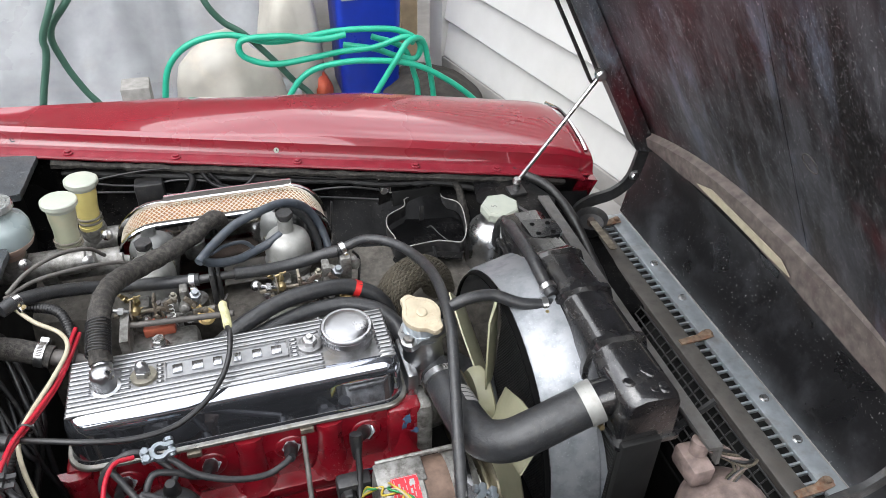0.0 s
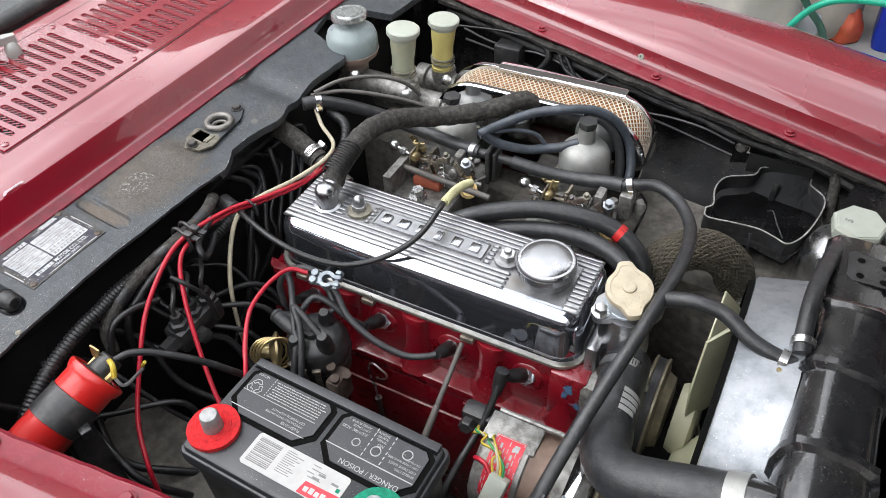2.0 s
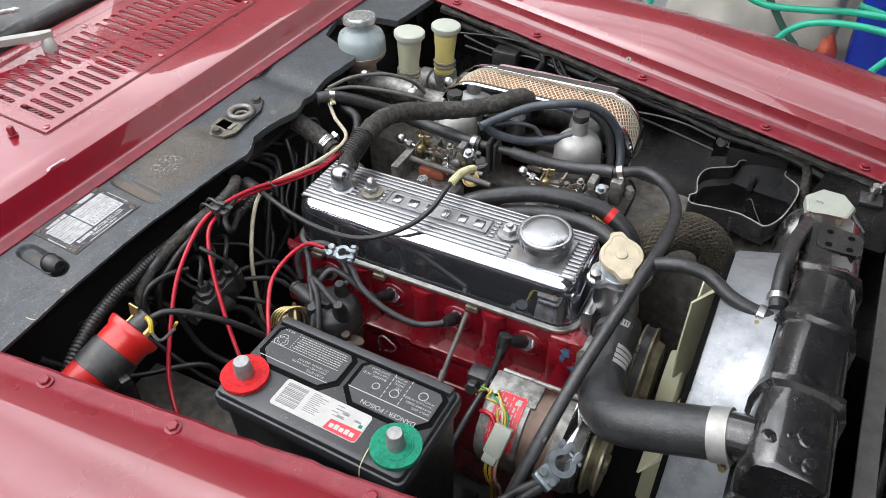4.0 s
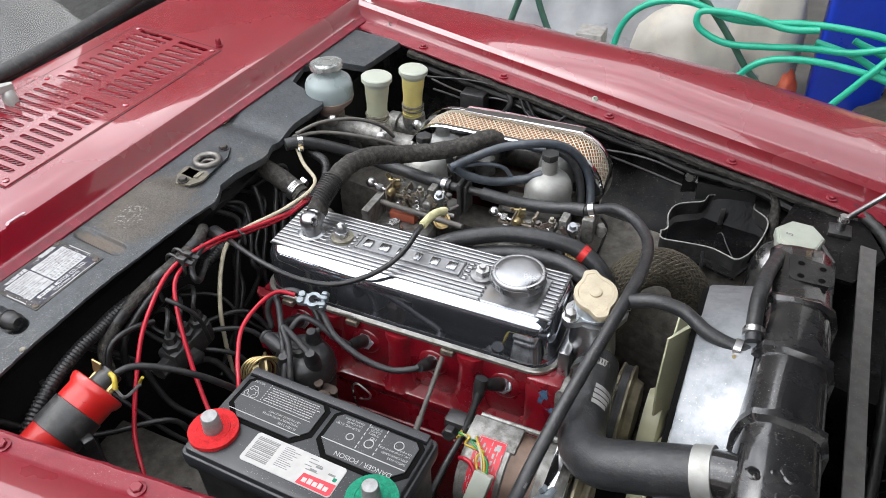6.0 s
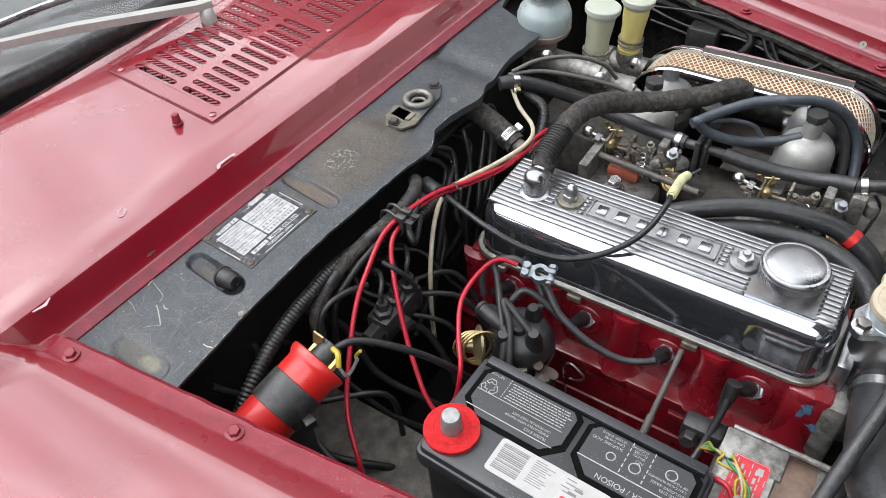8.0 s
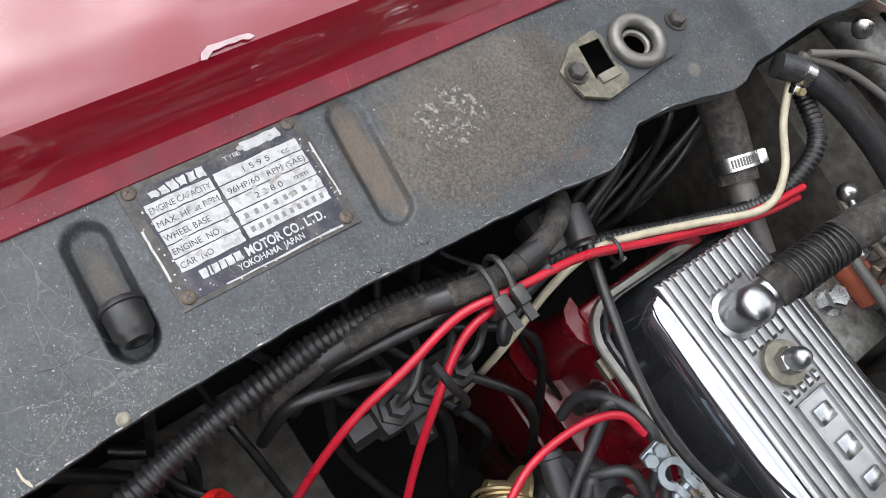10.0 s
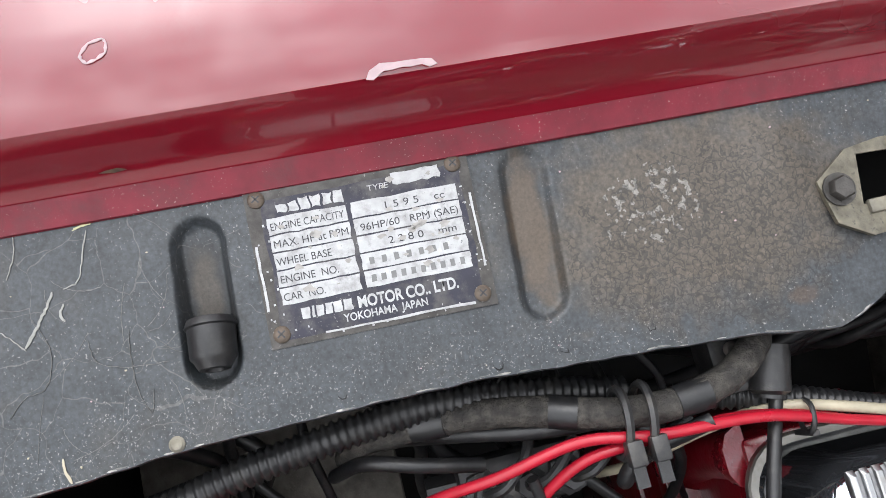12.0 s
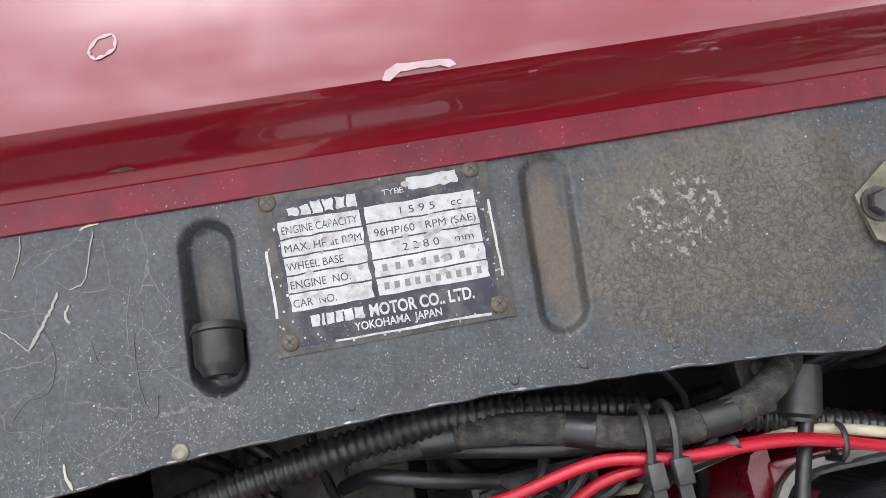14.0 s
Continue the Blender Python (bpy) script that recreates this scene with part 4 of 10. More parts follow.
# Cowl between bonnet opening and windscreen.
bm = bmesh.new()
GRILLE = (-0.545, -0.372, -0.196, 0.250)
ys = sorted([-0.524 + 1.119 * i / 66 for i in range(67)] + [GRILLE[2] + 0.006, GRILLE[3] - 0.006])
rows = []
for y in ys:
    xr = red_line(y)
    edge = xr - 0.0225
    prof = [(xr + 0.004, 0.8470), (xr + 0.0036, 0.8490), (xr - 0.002, 0.8516), (xr - 0.008, 0.8550), (xr - 0.0125, 0.8600), (xr - 0.0160, 0.8680), (edge + 0.0015, 0.882), (edge - 0.002, 0.887), (edge - 0.008, 0.8895)]
    for xx in (-0.345, -0.358, GRILLE[1] - 0.006, -0.40, -0.43, -0.46, -0.49, -0.515, GRILLE[0] + 0.006, -0.552, -0.564, -0.575):
        prof.append((xx, cowl_height(xx)))
    prof += [(-0.583, 0.915), (-0.60, 0.908)]
    rows.append([bm.verts.new((px, y, pz)) for px, pz in prof])
for p, q in zip(rows, rows[1:]):
    for k in range(len(p) - 1):
        if k >= 9 and GRILLE[2] + 0.006 < (p[0].co.y + q[0].co.y) / 2 < GRILLE[3] - 0.006 and GRILLE[0] + 0.006 < (p[k].co.x + p[k + 1].co.x) / 2 < GRILLE[1] - 0.006:
            continue
        bm.faces.new((p[k], p[k + 1], q[k + 1], q[k]))
# the panel's near end is turned down
turned = [rows[0]]
for dy, dz in ((-0.0016, -0.0010), (-0.0024, -0.0035), (-0.0024, -0.045)):
    turned.append([bm.verts.new((v.co.x, v.co.y + dy, v.co.z + dz)) for v in rows[0]])
for p, q in zip(turned, turned[1:]):
    for k in range(len(p) - 1):
        bm.faces.new((p[k + 1], p[k], q[k], q[k + 1]))
bmesh.ops.recalc_face_normals(bm, faces=bm.faces)
cowl = part("cowl_panel", bm, RED, car, "glossy dark red cowl panel with paint chips", angle=30)


# Dusty strip along the foot of the cowl.
bm = bmesh.new()
rows = []
for y in ys:
    xr = red_line(y)
    rows.append([bm.verts.new(p) for p in ((xr + 0.0044, y, 0.8482), (xr + 0.0040, y, 0.8498), (xr - 0.0016, y, 0.8525), (xr - 0.0074, y, 0.8558))])
for p, q in zip(rows, rows[1:]):
    for k in range(3):
        bm.faces.new((p[k], p[k + 1], q[k + 1], q[k]))
part("cowl_flange", bm, RED_GRIMY, cowl, "dusty red flange", angle=30)


def chip(pts, mat=None, parent=None, thick=0.0005):
    """A small flake or scratch lying on the panel."""
    bm = bmesh.new()
    vs = [bm.verts.new(p) for p in pts]
    f = bm.faces.new(vs)
    ext = bmesh.ops.extrude_face_region(bm, geom=[f])
    for v in ext["geom"]:
        if isinstance(v, bmesh.types.BMVert):
            v.co.z += thick
    return part("paint_chip", bm, mat or WHITE_CHIP, parent or cowl, "bare primer where paint has chipped")


def ribbon(pts, w):
    out1, out2 = [], []
    for i, p in enumerate(pts):
        a, c = Vector(pts[max(0, i - 1)]), Vector(pts[min(len(pts) - 1, i + 1)])
        d = (c - a)
        nrm = Vector((-d.y, d.x, 0)).normalized()
        ww = w * (0.55 + 0.6 * abs(noise.noise(Vector(p) * 210)) + 0.3)
        if i in (0, len(pts) - 1):
            ww *= 0.4
        out1.append(Vector(p) + nrm * ww), out2.append(Vector(p) - nrm * ww)
    return out1 + out2[::-1]


rim = [(-0.345, -0.362), (-0.349, -0.358), (-0.350, -0.352), (-0.348, -0.351), (-0.344, -0.352), (-0.342, -0.356), (-0.341, -0.360), (-0.343, -0.362)]
for (xa, ya), (xb, yb) in zip(rim, rim[1:] + rim[:1]):
    xm, ym = (xa + xb) / 2 * 1.0004, (ya + yb) / 2
    chip(ribbon([(xa, ya, cowl_height(xa) + 0.0002), (xm, ym, cowl_height(xm) + 0.0002), (xb, yb, cowl_height(xb) + 0.0002)], random.choice((0.0005, 0.0008))), None, None, 0.0003)
chip([(x, y, 0.8903 + (0.0004 if x < -0.316 else 0)) for x, y in ((-0.3130, -0.2510), (-0.3165, -0.2490), (-0.3190, -0.2440), (-0.3182, -0.2380), (-0.3180, -0.2320), (-0.3176, -0.2260), (-0.3168, -0.2220), (-0.3142, -0.2200), (-0.3135, -0.2235), (-0.3152, -0.2265), (-0.3150, -0.2310),
                                                           (-0.3156, -0.2350), (-0.3152, -0.2395), (-0.3154, -0.2430), (-0.3138, -0.2455), (-0.3122, -0.2480))], None, None, 0.0004)
chip(ribbon([(-0.3165, -0.49, 0.889), (-0.3135, -0.478, 0.889), (-0.317, -0.470, 0.8893)], 0.002))
chip([(-0.3065, -0.372, 0.862), (-0.3065, -0.369, 0.8635), (-0.3068, -0.364, 0.8635), (-0.306, -0.360, 0.862), (-0.306, -0.366, 0.8607)], RUST)

# Fresh-air grille set into the cowl.
gx0, gx1, gy0, gy1 = GRILLE
bm = bmesh.new()
GZ = 0.0016


def gz(x):
    return cowl_height(x) + GZ


def quad(bm, a, b, c, d):
    bm.faces.new([bm.verts.new(p) for p in (a, b, c, d)])


def cell(bm, x0, x1, y0, y1, hx0, hx1, hw):
    """A panel cell with a round-ended slot through it."""
    yc = (y0 + y1) / 2
    hole, rim = [], []
    n = 6
    for s in (0, 1):
        cxx = hx1 - hw if s == 0 else hx0 + hw
        for k in range(n + 1):
            t = -math.pi / 2 + math.pi * k / n + (0 if s == 0 else math.pi)
            hole.append((cxx + hw * math.cos(t), yc + hw * math.sin(t)))
    for px, py in hole:
        dx, dy = px - (x0 + x1) / 2, py - yc
        kx = ((x1 - x0) / 2) / max(abs(dx), 1e-6)
        ky = ((y1 - y0) / 2) / max(abs(dy), 1e-6)
        k = min(kx, ky)
        rim.append(((x0 + x1) / 2 + dx * k, yc + dy * k))
    # corners are closed by snapping the rim points nearest to them
    for qx, qy in ((x0, y0), (x0, y1), (x1, y0), (x1, y1)):
        i = min(range(len(rim)), key=lambda j: (rim[j][0] - qx) ** 2 + (rim[j][1] - qy) ** 2)
        rim[i] = (qx, qy)
    H = [bm.verts.new((x, y, gz(x))) for x, y in hole]
    R = [bm.verts.new((x, y, gz(x))) for x, y in rim]
    L = [bm.verts.new((x + 0.0006 * (1 if x < (hx0 + hx1) / 2 else -1), y, gz(x) - 0.0035)) for x, y in hole]
    m = len(H)
    for i in range(m):
        j = (i + 1) % m
        bm.faces.new((R[i], R[j], H[j], H[i]))
        bm.faces.new((H[i], H[j], L[j], L[i]))


pitch = 0.0170
col = [(-0.531, -0.457, -0.5275, -0.459), (-0.457, -0.384, -0.446, -0.3865)]
for half in range(2):
    yb = (-0.1775, 0.0405)[half]
    for i in range(12):
        for c in col:
            cell(bm, c[0], c[1], yb + pitch * i, yb + pitch * (i + 1), c[2], c[3], 0.0046)
y_a, y_b = -0.1775, 0.0405 + 12 * pitch
for x0, x1, y0, y1 in ((gx0, -0.531, gy0, gy1), (-0.384, gx1, gy0, gy1), (-0.531, -0.384, gy0, y_a), (-0.531, -0.384, -0.1775 + 12 * pitch, 0.0405), (-0.531, -0.384, y_b, gy1)):
    quad(bm, (x0, y0, gz(x0)), (x1, y0, gz(x1)), (x1, y1, gz(x1)), (x0, y1, gz(x0)))
# rolled border down to the cowl
ring0 = [(x, y, gz(x)) for x, y, _ in ((gx0, gy0, 0), (gx1, gy0, 0), (gx1, gy1, 0), (gx0, gy1, 0))]
ring1 = [(x + dx, y + dy, cowl_height(x) - 0.001) for (x, y, _), (dx, dy) in zip(ring0, ((-0.0018, -0.0018), (0.0018, -0.0018), (0.0018, 0.0018), (-0.0018, 0.0018)))]
for i in range(4):
    j = (i + 1) % 4
    quad(bm, ring0[i], ring0[j], ring1[j], ring1[i])
bmesh.ops.dissolve_degenerate(bm, dist=0.00002, edges=bm.edges)
grille = part("vent_grille", bm, RED, cowl, "slotted red fresh-air grille with wire mesh below", angle=30)
for x, y in ((gx0 + 0.01, gy0 + 0.009), (gx1 - 0.009, gy0 + 0.009), (gx0 + 0.01, gy1 - 0.009), (gx1 - 0.009, gy1 - 0.009), (gx0 + 0.01, 0.0335), (gx1 - 0.009, 0.0335)):
    b = bmesh.new()
    lathe(b, [(-0.002, 0.0048), (0.0006, 0.0048), (0.0018, 0.003)], (x, y, gz(x)), (0, 0, 1), 14)
    part("screw", b, RED, grille)
bm = bmesh.new()
mz = lambda x: gz(x) - 0.0030
for d in (1, -1):
    s = -0.75
    while s < 0.75:
        # slanting wires of the mesh, clipped to the grille
        pts = []
        for k in range(7):
            x = gx0 + 0.010 + (gx1 - gx0 - 0.020) * k / 6
            y = s + d * (x - gx0) * 1.0
            if gy0 + 0.010 < y < gy1 - 0.010:
                pts.append((x, y, mz(x) + 0.0004 * d))
        for p, q in zip(pts, pts[1:]):
            rod(bm, p, q, 0.0010, 4)
        s += 0.0078
part("wire_mesh", bm, RED, grille, "red-painted wire mesh")
for xa, xb, ya, yb in ((gx0 - 0.003, gx1 + 0.003, gy0 - 0.0032, gy0 - 0.0016), (gx0 - 0.003, gx1 + 0.003, gy1 + 0.0016, gy1 + 0.0032), (gx0 - 0.0034, gx0 - 0.0018, gy0, gy1), (gx1 + 0.0018, gx1 + 0.0034, gy0, gy1)):
    b = bmesh.new()
    n_ = 8 if xb - xa > 0.05 else 1
    for k in range(n_):
        p, q = xa + (xb - xa) * k / n_, xa + (xb - xa) * (k + 1) / n_
        quad(b, (p, ya, cowl_height(p) + 0.0006), (q, ya, cowl_height(q) + 0.0006), (q, yb, cowl_height(q) + 0.0006), (p, yb, cowl_height(p) + 0.0006))
    part("seam_gap", b, SEAM_DARK, grille, "dark gap round the grille")
bm = new_box(gx0, gx1, gy0, gy1, 0.84, 0.872)
part("plenum", bm, BAY_DARK, cowl)
for x, y in ((-0.402, -0.222), (-0.383, 0.262)):
    b = bmesh.new()
    z = cowl_height(x)
    lathe(b, [(-0.002, 0.0065), (0.003, 0.0065), (0.0035, 0.0052), (0.013, 0.0048), (0.0145, 0.0035)], (x, y, z), (0, 0, 1), 14)
    part("rest_stud", b, RED_DULL, cowl, "small red rubber rest stud")

# Black shelf under the cowl, with two pressed channels.
EDGE = [(-0.53, -0.174), (-0.464, -0.176), (-0.355, -0.183), (-0.233, -0.183), (-0.102, -0.174), (-0.052, -0.167), (-0.040, -0.170), (-0.015, -0.184), (0.02, -0.182), (0.067, -0.171), (0.085, -0.172), (0.105, -0.180),
        (0.175, -0.183), (0.248, -0.176), (0.256, -0.180), (0.288, -0.260), (0.345, -0.273), (0.387, -0.232), (0.399, -0.180), (0.52, -0.168)]


def shelf_edge(y):
    for (a, xa), (b, xb) in zip(EDGE, EDGE[1:]):
        if a <= y <= b:
            return xa + (xb - xa) * (y - a) / (b - a) + 0.0012 * noise.noise(Vector((y * 60, 2, 0)))
    return EDGE[-1][1]


def shelf_height(x, y):
    z = 0.8485 + (x + 0.296) * -0.10
    for gy, xa, xb, w, d in ((-0.341, -0.283, -0.206, 0.0125, 0.0125), (-0.187, -0.285, -0.202, 0.0120, 0.0052), (-0.456, -0.264, -0.194, 0.0150, 0.0040)):
        slant = (x + 0.245) * 0.06
        k = min(1, max(0, (w + 0.001 - math.hypot(max(0, xa + w - x, x - xb + w), y - gy + slant)) / 0.0055))
        z -= d * k * k * (3 - 2 * k) * (0.45 + 0.55 * min(1, max(0, (x - xa) / 0.05)))
    # swelling beside the latch and a rolled lip at the free edge
    z += 0.004 * math.exp(-((y + 0.062) / 0.02) ** 2) * math.exp(-((x + 0.25) / 0.03) ** 2)
    z += 0.0012 * noise.noise(Vector((x * 9, y * 9, 0)))
    z -= 0.006 * math.exp(-((y - 0.13) / 0.02) ** 2)
    return z


bm = bmesh.new()
rows = []
ylist = sorted([-0.53 + 1.05 * i / 420 for i in range(421)] + [-0.3611 + 0.0007 * i for i in range(58)] + [-0.2061 + 0.0007 * i for i in range(56)])
nx = 72
for y in ylist:
    x1, x0 = shelf_edge(y), red_line(y) - 0.002
    row = []
    for k in range(nx + 1):
        x = x0 + (x1 - x0) * k / nx
        row.append(bm.verts.new((x, y, shelf_height(x, y))))
    row.append(bm.verts.new((x1 + 0.0006, y, shelf_height(x1, y) - 0.0022)))
    row.append(bm.verts.new((x1 - 0.001, y, shelf_height(x1, y) - (0.012 if y > -0.06 else 0.005))))
    rows.append(row)
for p, q in zip(rows, rows[1:]):
    for k in range(len(p) - 1):
        c = (p[k].co + q[k + 1].co) / 2
        # openings under the latch plate
        if (-0.2480 < c.x < -0.2150 and -0.0275 < c.y < -0.0025) or (c.x + 0.231) ** 2 + (c.y - 0.0185) ** 2 < 0.0125 ** 2:
            continue
        bm.faces.new((p[k], p[k + 1], q[k + 1], q[k]))
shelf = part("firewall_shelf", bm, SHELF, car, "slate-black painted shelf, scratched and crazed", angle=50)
random.seed(4)
# pale scratches and bits of dry grass
for pts, w, mt in (([(-0.263, -0.405), (-0.256, -0.409), (-0.249, -0.414), (-0.241, -0.420)], 0.0012, SCRATCH), ([(-0.257, -0.401), (-0.253, -0.403), (-0.249, -0.402)], 0.0009, SCRATCH),
                   ([(-0.287, -0.386), (-0.275, -0.390), (-0.266, -0.393), (-0.263, -0.400)], 0.0005, SCRATCH), ([(-0.295, -0.377), (-0.291, -0.384), (-0.288, -0.392)], 0.0007, SHEATH), ([(-0.289, -0.391), (-0.290, -0.383), (-0.292, -0.379)], 0.0005, SHEATH),
                   ([(-0.253, -0.432), (-0.246, -0.425), (-0.240, -0.420)], 0.0004, SCRATCH), ([(-0.291, -0.417), (-0.283, -0.418), (-0.272, -0.423)], 0.0004, SCRATCH), ([(-0.191, -0.413), (-0.186, -0.413), (-0.180, -0.411)], 0.0010, WIRE_WHITE),
                   ([(-0.213, -0.431), (-0.220, -0.424), (-0.223, -0.414), (-0.237, -0.410), (-0.253, -0.415)], 0.0002, HAIRLINE), ([(-0.240, -0.376), (-0.228, -0.377), (-0.214, -0.377), (-0.202, -0.373), (-0.212, -0.370)], 0.0002, HAIRLINE),
                   ([(-0.239, -0.394), (-0.229, -0.392), (-0.224, -0.381), (-0.222, -0.360)], 0.0002, HAIRLINE), ([(-0.209, -0.357), (-0.208, -0.355)], 0.0010, SCRATCH), ([(-0.229, -0.387), (-0.228, -0.3855)], 0.0008, SCRATCH)):
    fine = [(p.x + 0.0006 * noise.noise(p * 900), p.y + 0.0006 * noise.noise(p * 900 + Vector((7, 0, 0)))) for p in smooth_path([(x, y, 0) for x, y in pts], 6)]
    chip(ribbon([(x, y, shelf_height(x, y) + 0.0002) for x, y in fine], w * 0.55), mt, shelf, 0.0003)
# fine hairline scratches, and bare metal along the free edge
for k in range(18):
    y, x = random.uniform(-0.45, -0.355), random.uniform(-0.275, -0.20)
    a, bend, step = random.uniform(-0.9, 0.9), random.uniform(-0.25, 0.25), random.uniform(0.002, 0.0055)
    pts = [(x, y)]
    for j in range(6):
        pts.append((pts[-1][0] + step * math.cos(a + bend * j), pts[-1][1] + step * math.sin(a + bend * j)))
    pts = [(px, py) for px, py in pts if red_line(py) + 0.010 < px < shelf_edge(py) - 0.003]
    if len(pts) > 3:
        fine = [(p.x + 0.0004 * noise.noise(p * 700), p.y + 0.0004 * noise.noise(p * 700 + Vector((7, 0, 0)))) for p in smooth_path([(px, py, 0) for px, py in pts], 4)]
        chip(ribbon([(px, py, shelf_height(px, py) + 0.0001) for px, py in fine], random.uniform(0.00009, 0.00016)), HAIRLINE, shelf, 0.00008)
for k in range(48):
    y = random.uniform(-0.45, 0.02)
    pts = [(shelf_edge(y + d) - 0.0004 - 0.0005 * abs(math.sin(k * 7.0)), y + d) for d in (0.0, 0.001, 0.002, random.uniform(0.003, 0.007))]
    chip(ribbon([(px, py, shelf_height(px, py) - 0.0001) for px, py in pts], random.uniform(0.0002, 0.0005)), HAIRLINE if k % 3 else WORN_EDGE, shelf, 0.0002)
for k in range(46):
    y = random.uniform(-0.45, 0.2)
    x = random.uniform(red_line(y) + 0.012, shelf_edge(y) - 0.004)
    r = random.uniform(0.00025, 0.0006)
    z = shelf_height(x, y) + 0.0002
    chip([(x + r * math.cos(t) * random.uniform(0.6, 1.3), y + r * math.sin(t) * random.uniform(0.6, 1.3), z) for t in (0, 1.3, 2.6, 3.9, 5.2)], WHITE_CHIP if k % 3 else WIRE_WHITE, shelf)
for x, y in ((-0.1875, -0.218), (-0.1875, -0.186), (-0.188, -0.143), (-0.19, -0.29), (-0.21, 0.13)):
    z = shelf_height(x, y) + 0.0001
    b = bmesh.new()
    rim = [bm_v for bm_v in (b.verts.new((x + 0.0028 * s * math.cos(t), y + 0.0024 * s * math.sin(t), z)) for t, s in [(0.7 * k, random.uniform(0.6, 1.25)) for k in range(9)])]
    mid = b.verts.new((x, y, z - 0.0012))
    for v, w in zip(rim, rim[1:] + rim[:1]):
        b.faces.new((v, w, mid))
    part("weld_dimple", b, BAY_DARK, shelf, "dark weld dimple")
b = bmesh.new()
x, y = -0.186, -0.365
lathe(b, [(-0.002, 0.0036), (0.0006, 0.0036), (0.0012, 0.0024), (0.0006, 0.0010)], (x, y, shelf_height(x, y)), (0, 0, 1), 16)
part("rivet", b, LATCH_METAL, shelf, "pale worn rivet")

# Rubber stop in the channel.
stop = thing("rubber_stop", (-0.222, -0.342, 0.836), "black rubber bumper stop set in the shelf", "bumper stop")
b = bmesh.new()
lathe(b, [(0, 0.0105), (0.003, 0.0118), (0.0035, 0.0118), (0.0042, 0.0108), (0.017, 0.0104), (0.019, 0.0088), (0.0225, 0.0070), (0.0228, 0.0045), (0.020, 0.004)], (-0.236, -0.3405, 0.8425), (1, -0.05, 0.10), 26)
part("stop_body", b, WIRE_BLACK, stop)

# Maker's plate.
plate = thing("data_plate", (-0.253, -0.264, 0.844), "worn printed metal data plate screwed to the shelf", "data plate")
NAVY = material("plate_navy", (0.018, 0.018, 0.030), 0.5, 0.3, 0.25, 120, 0.1, 500, dirt=(0.085, 0.08, 0.077), dirt_amount=0.5, dirt_scale=90, speck=(0.30, 0.29, 0.28), speck_amount=0.2, speck_scale=800)
PLATE_METAL = material("plate_edge_metal", (0.060, 0.056, 0.052), 0.5, 0.5, 0.4, 160, 0.2, 500, dirt=(0.030, 0.028, 0.026), dirt_amount=0.5, dirt_scale=90, speck=(0.22, 0.21, 0.20), speck_amount=0.2, speck_scale=600)
PLATE_WHITE = material("plate_scuffed_white", (0.37, 0.375, 0.38), 0.5, 0.1, 0.14, 150, 0.2, 700, dirt=(0.17, 0.165, 0.165), dirt_amount=0.48, dirt_scale=170, speck=(0.10, 0.10, 0.11), speck_amount=0.2, speck_scale=700)
RING_METAL = material("worn_ring_metal", (0.19, 0.18, 0.165), 0.38, 0.6, 0.35, 90, 0.15, 300, dirt=(0.05, 0.047, 0.043), dirt_amount=0.5, dirt_scale=45)
SCREW_RUST = material("rusty_screw", (0.115, 0.09, 0.07), 0.55, 0.4, 0.4, 200, 0.2, 600, dirt=(0.05, 0.035, 0.025), dirt_amount=0.5, dirt_scale=200)
PLATE_SCUFF = material("plate_bare_scuff", (0.27, 0.26, 0.245), 0.5, 0.3, 0.25, 200, 0.2, 700)


def on_plate(u, v, h=0.0):
    """u: along the plate's rows, 0 to 0.104; v: down it, 0 to 0.073."""
    x = -0.2895 + v + 0.02 * 0 + u * 0.02
    y = -0.3155 + u - v * 0.012
    return Vector((x, y, 0.8487 + (x + 0.296) * -0.10 + h))


def plate_rect(u0, u1, v0, v1, h0, h1, rough_edge=0.0, bm=None):
    bm = bm or bmesh.new()
    pts = []
    for (ua, va), (ub, vb) in (((u0, v0), (u1, v0)), ((u1, v0), (u1, v1)), ((u1, v1), (u0, v1)), ((u0, v1), (u0, v0))):
        n = 8 if rough_edge else 1
        for k in range(n):
            u, v = ua + (ub - ua) * k / n, va + (vb - va) * k / n
            if rough_edge:
                u += rough_edge * noise.noise(Vector((u * 300, v * 300, 1)))
                v += rough_edge * noise.noise(Vector((u * 300, v * 300, 5)))
            pts.append((u, v))
    lo = [bm.verts.new(on_plate(u, v, h0)) for u, v in pts]
    hi = [bm.verts.new(on_plate(u, v, h1)) for u, v in pts]
    k = len(pts)
    bm.faces.new(lo), bm.faces.new(hi[::-1])
    for i in range(k):
        bm.faces.new((lo[i], lo[(i + 1) % k], hi[(i + 1) % k], hi[i]))
    return bm


part("plate_body", plate_rect(0, 0.1047, 0, 0.073, -0.0006, 0.0010), PLATE_METAL, plate)
part("navy_field", plate_rect(0.0065, 0.0995, 0.0055, 0.0700, 0.0011, 0.00125, 0.002), NAVY, plate, "dark navy printed field")
for i in range(5):
    v0 = 0.0146 + i * 0.0081
    part("row_field", plate_rect(0.0085, 0.0448, v0, v0 + 0.0074, 0.0013, 0.00145, 0.0006), PLATE_WHITE, plate, "scuffed white row")
    part("row_field", plate_rect(0.0470, 0.0968, v0 - 0.0003, v0 + 0.0071, 0.0013, 0.00145, 0.0006), PLATE_WHITE, plate, "scuffed white row")
part("row_field", plate_rect(0.0677, 0.0905, 0.0042, 0.0098, 0.0013, 0.00145, 0.0012), PLATE_WHITE, plate, "scuffed white row")
part("border", plate_rect(0.1020, 0.1031, 0.020, 0.055, 0.0013, 0.00145, 0.0005), PLATE_WHITE, plate)
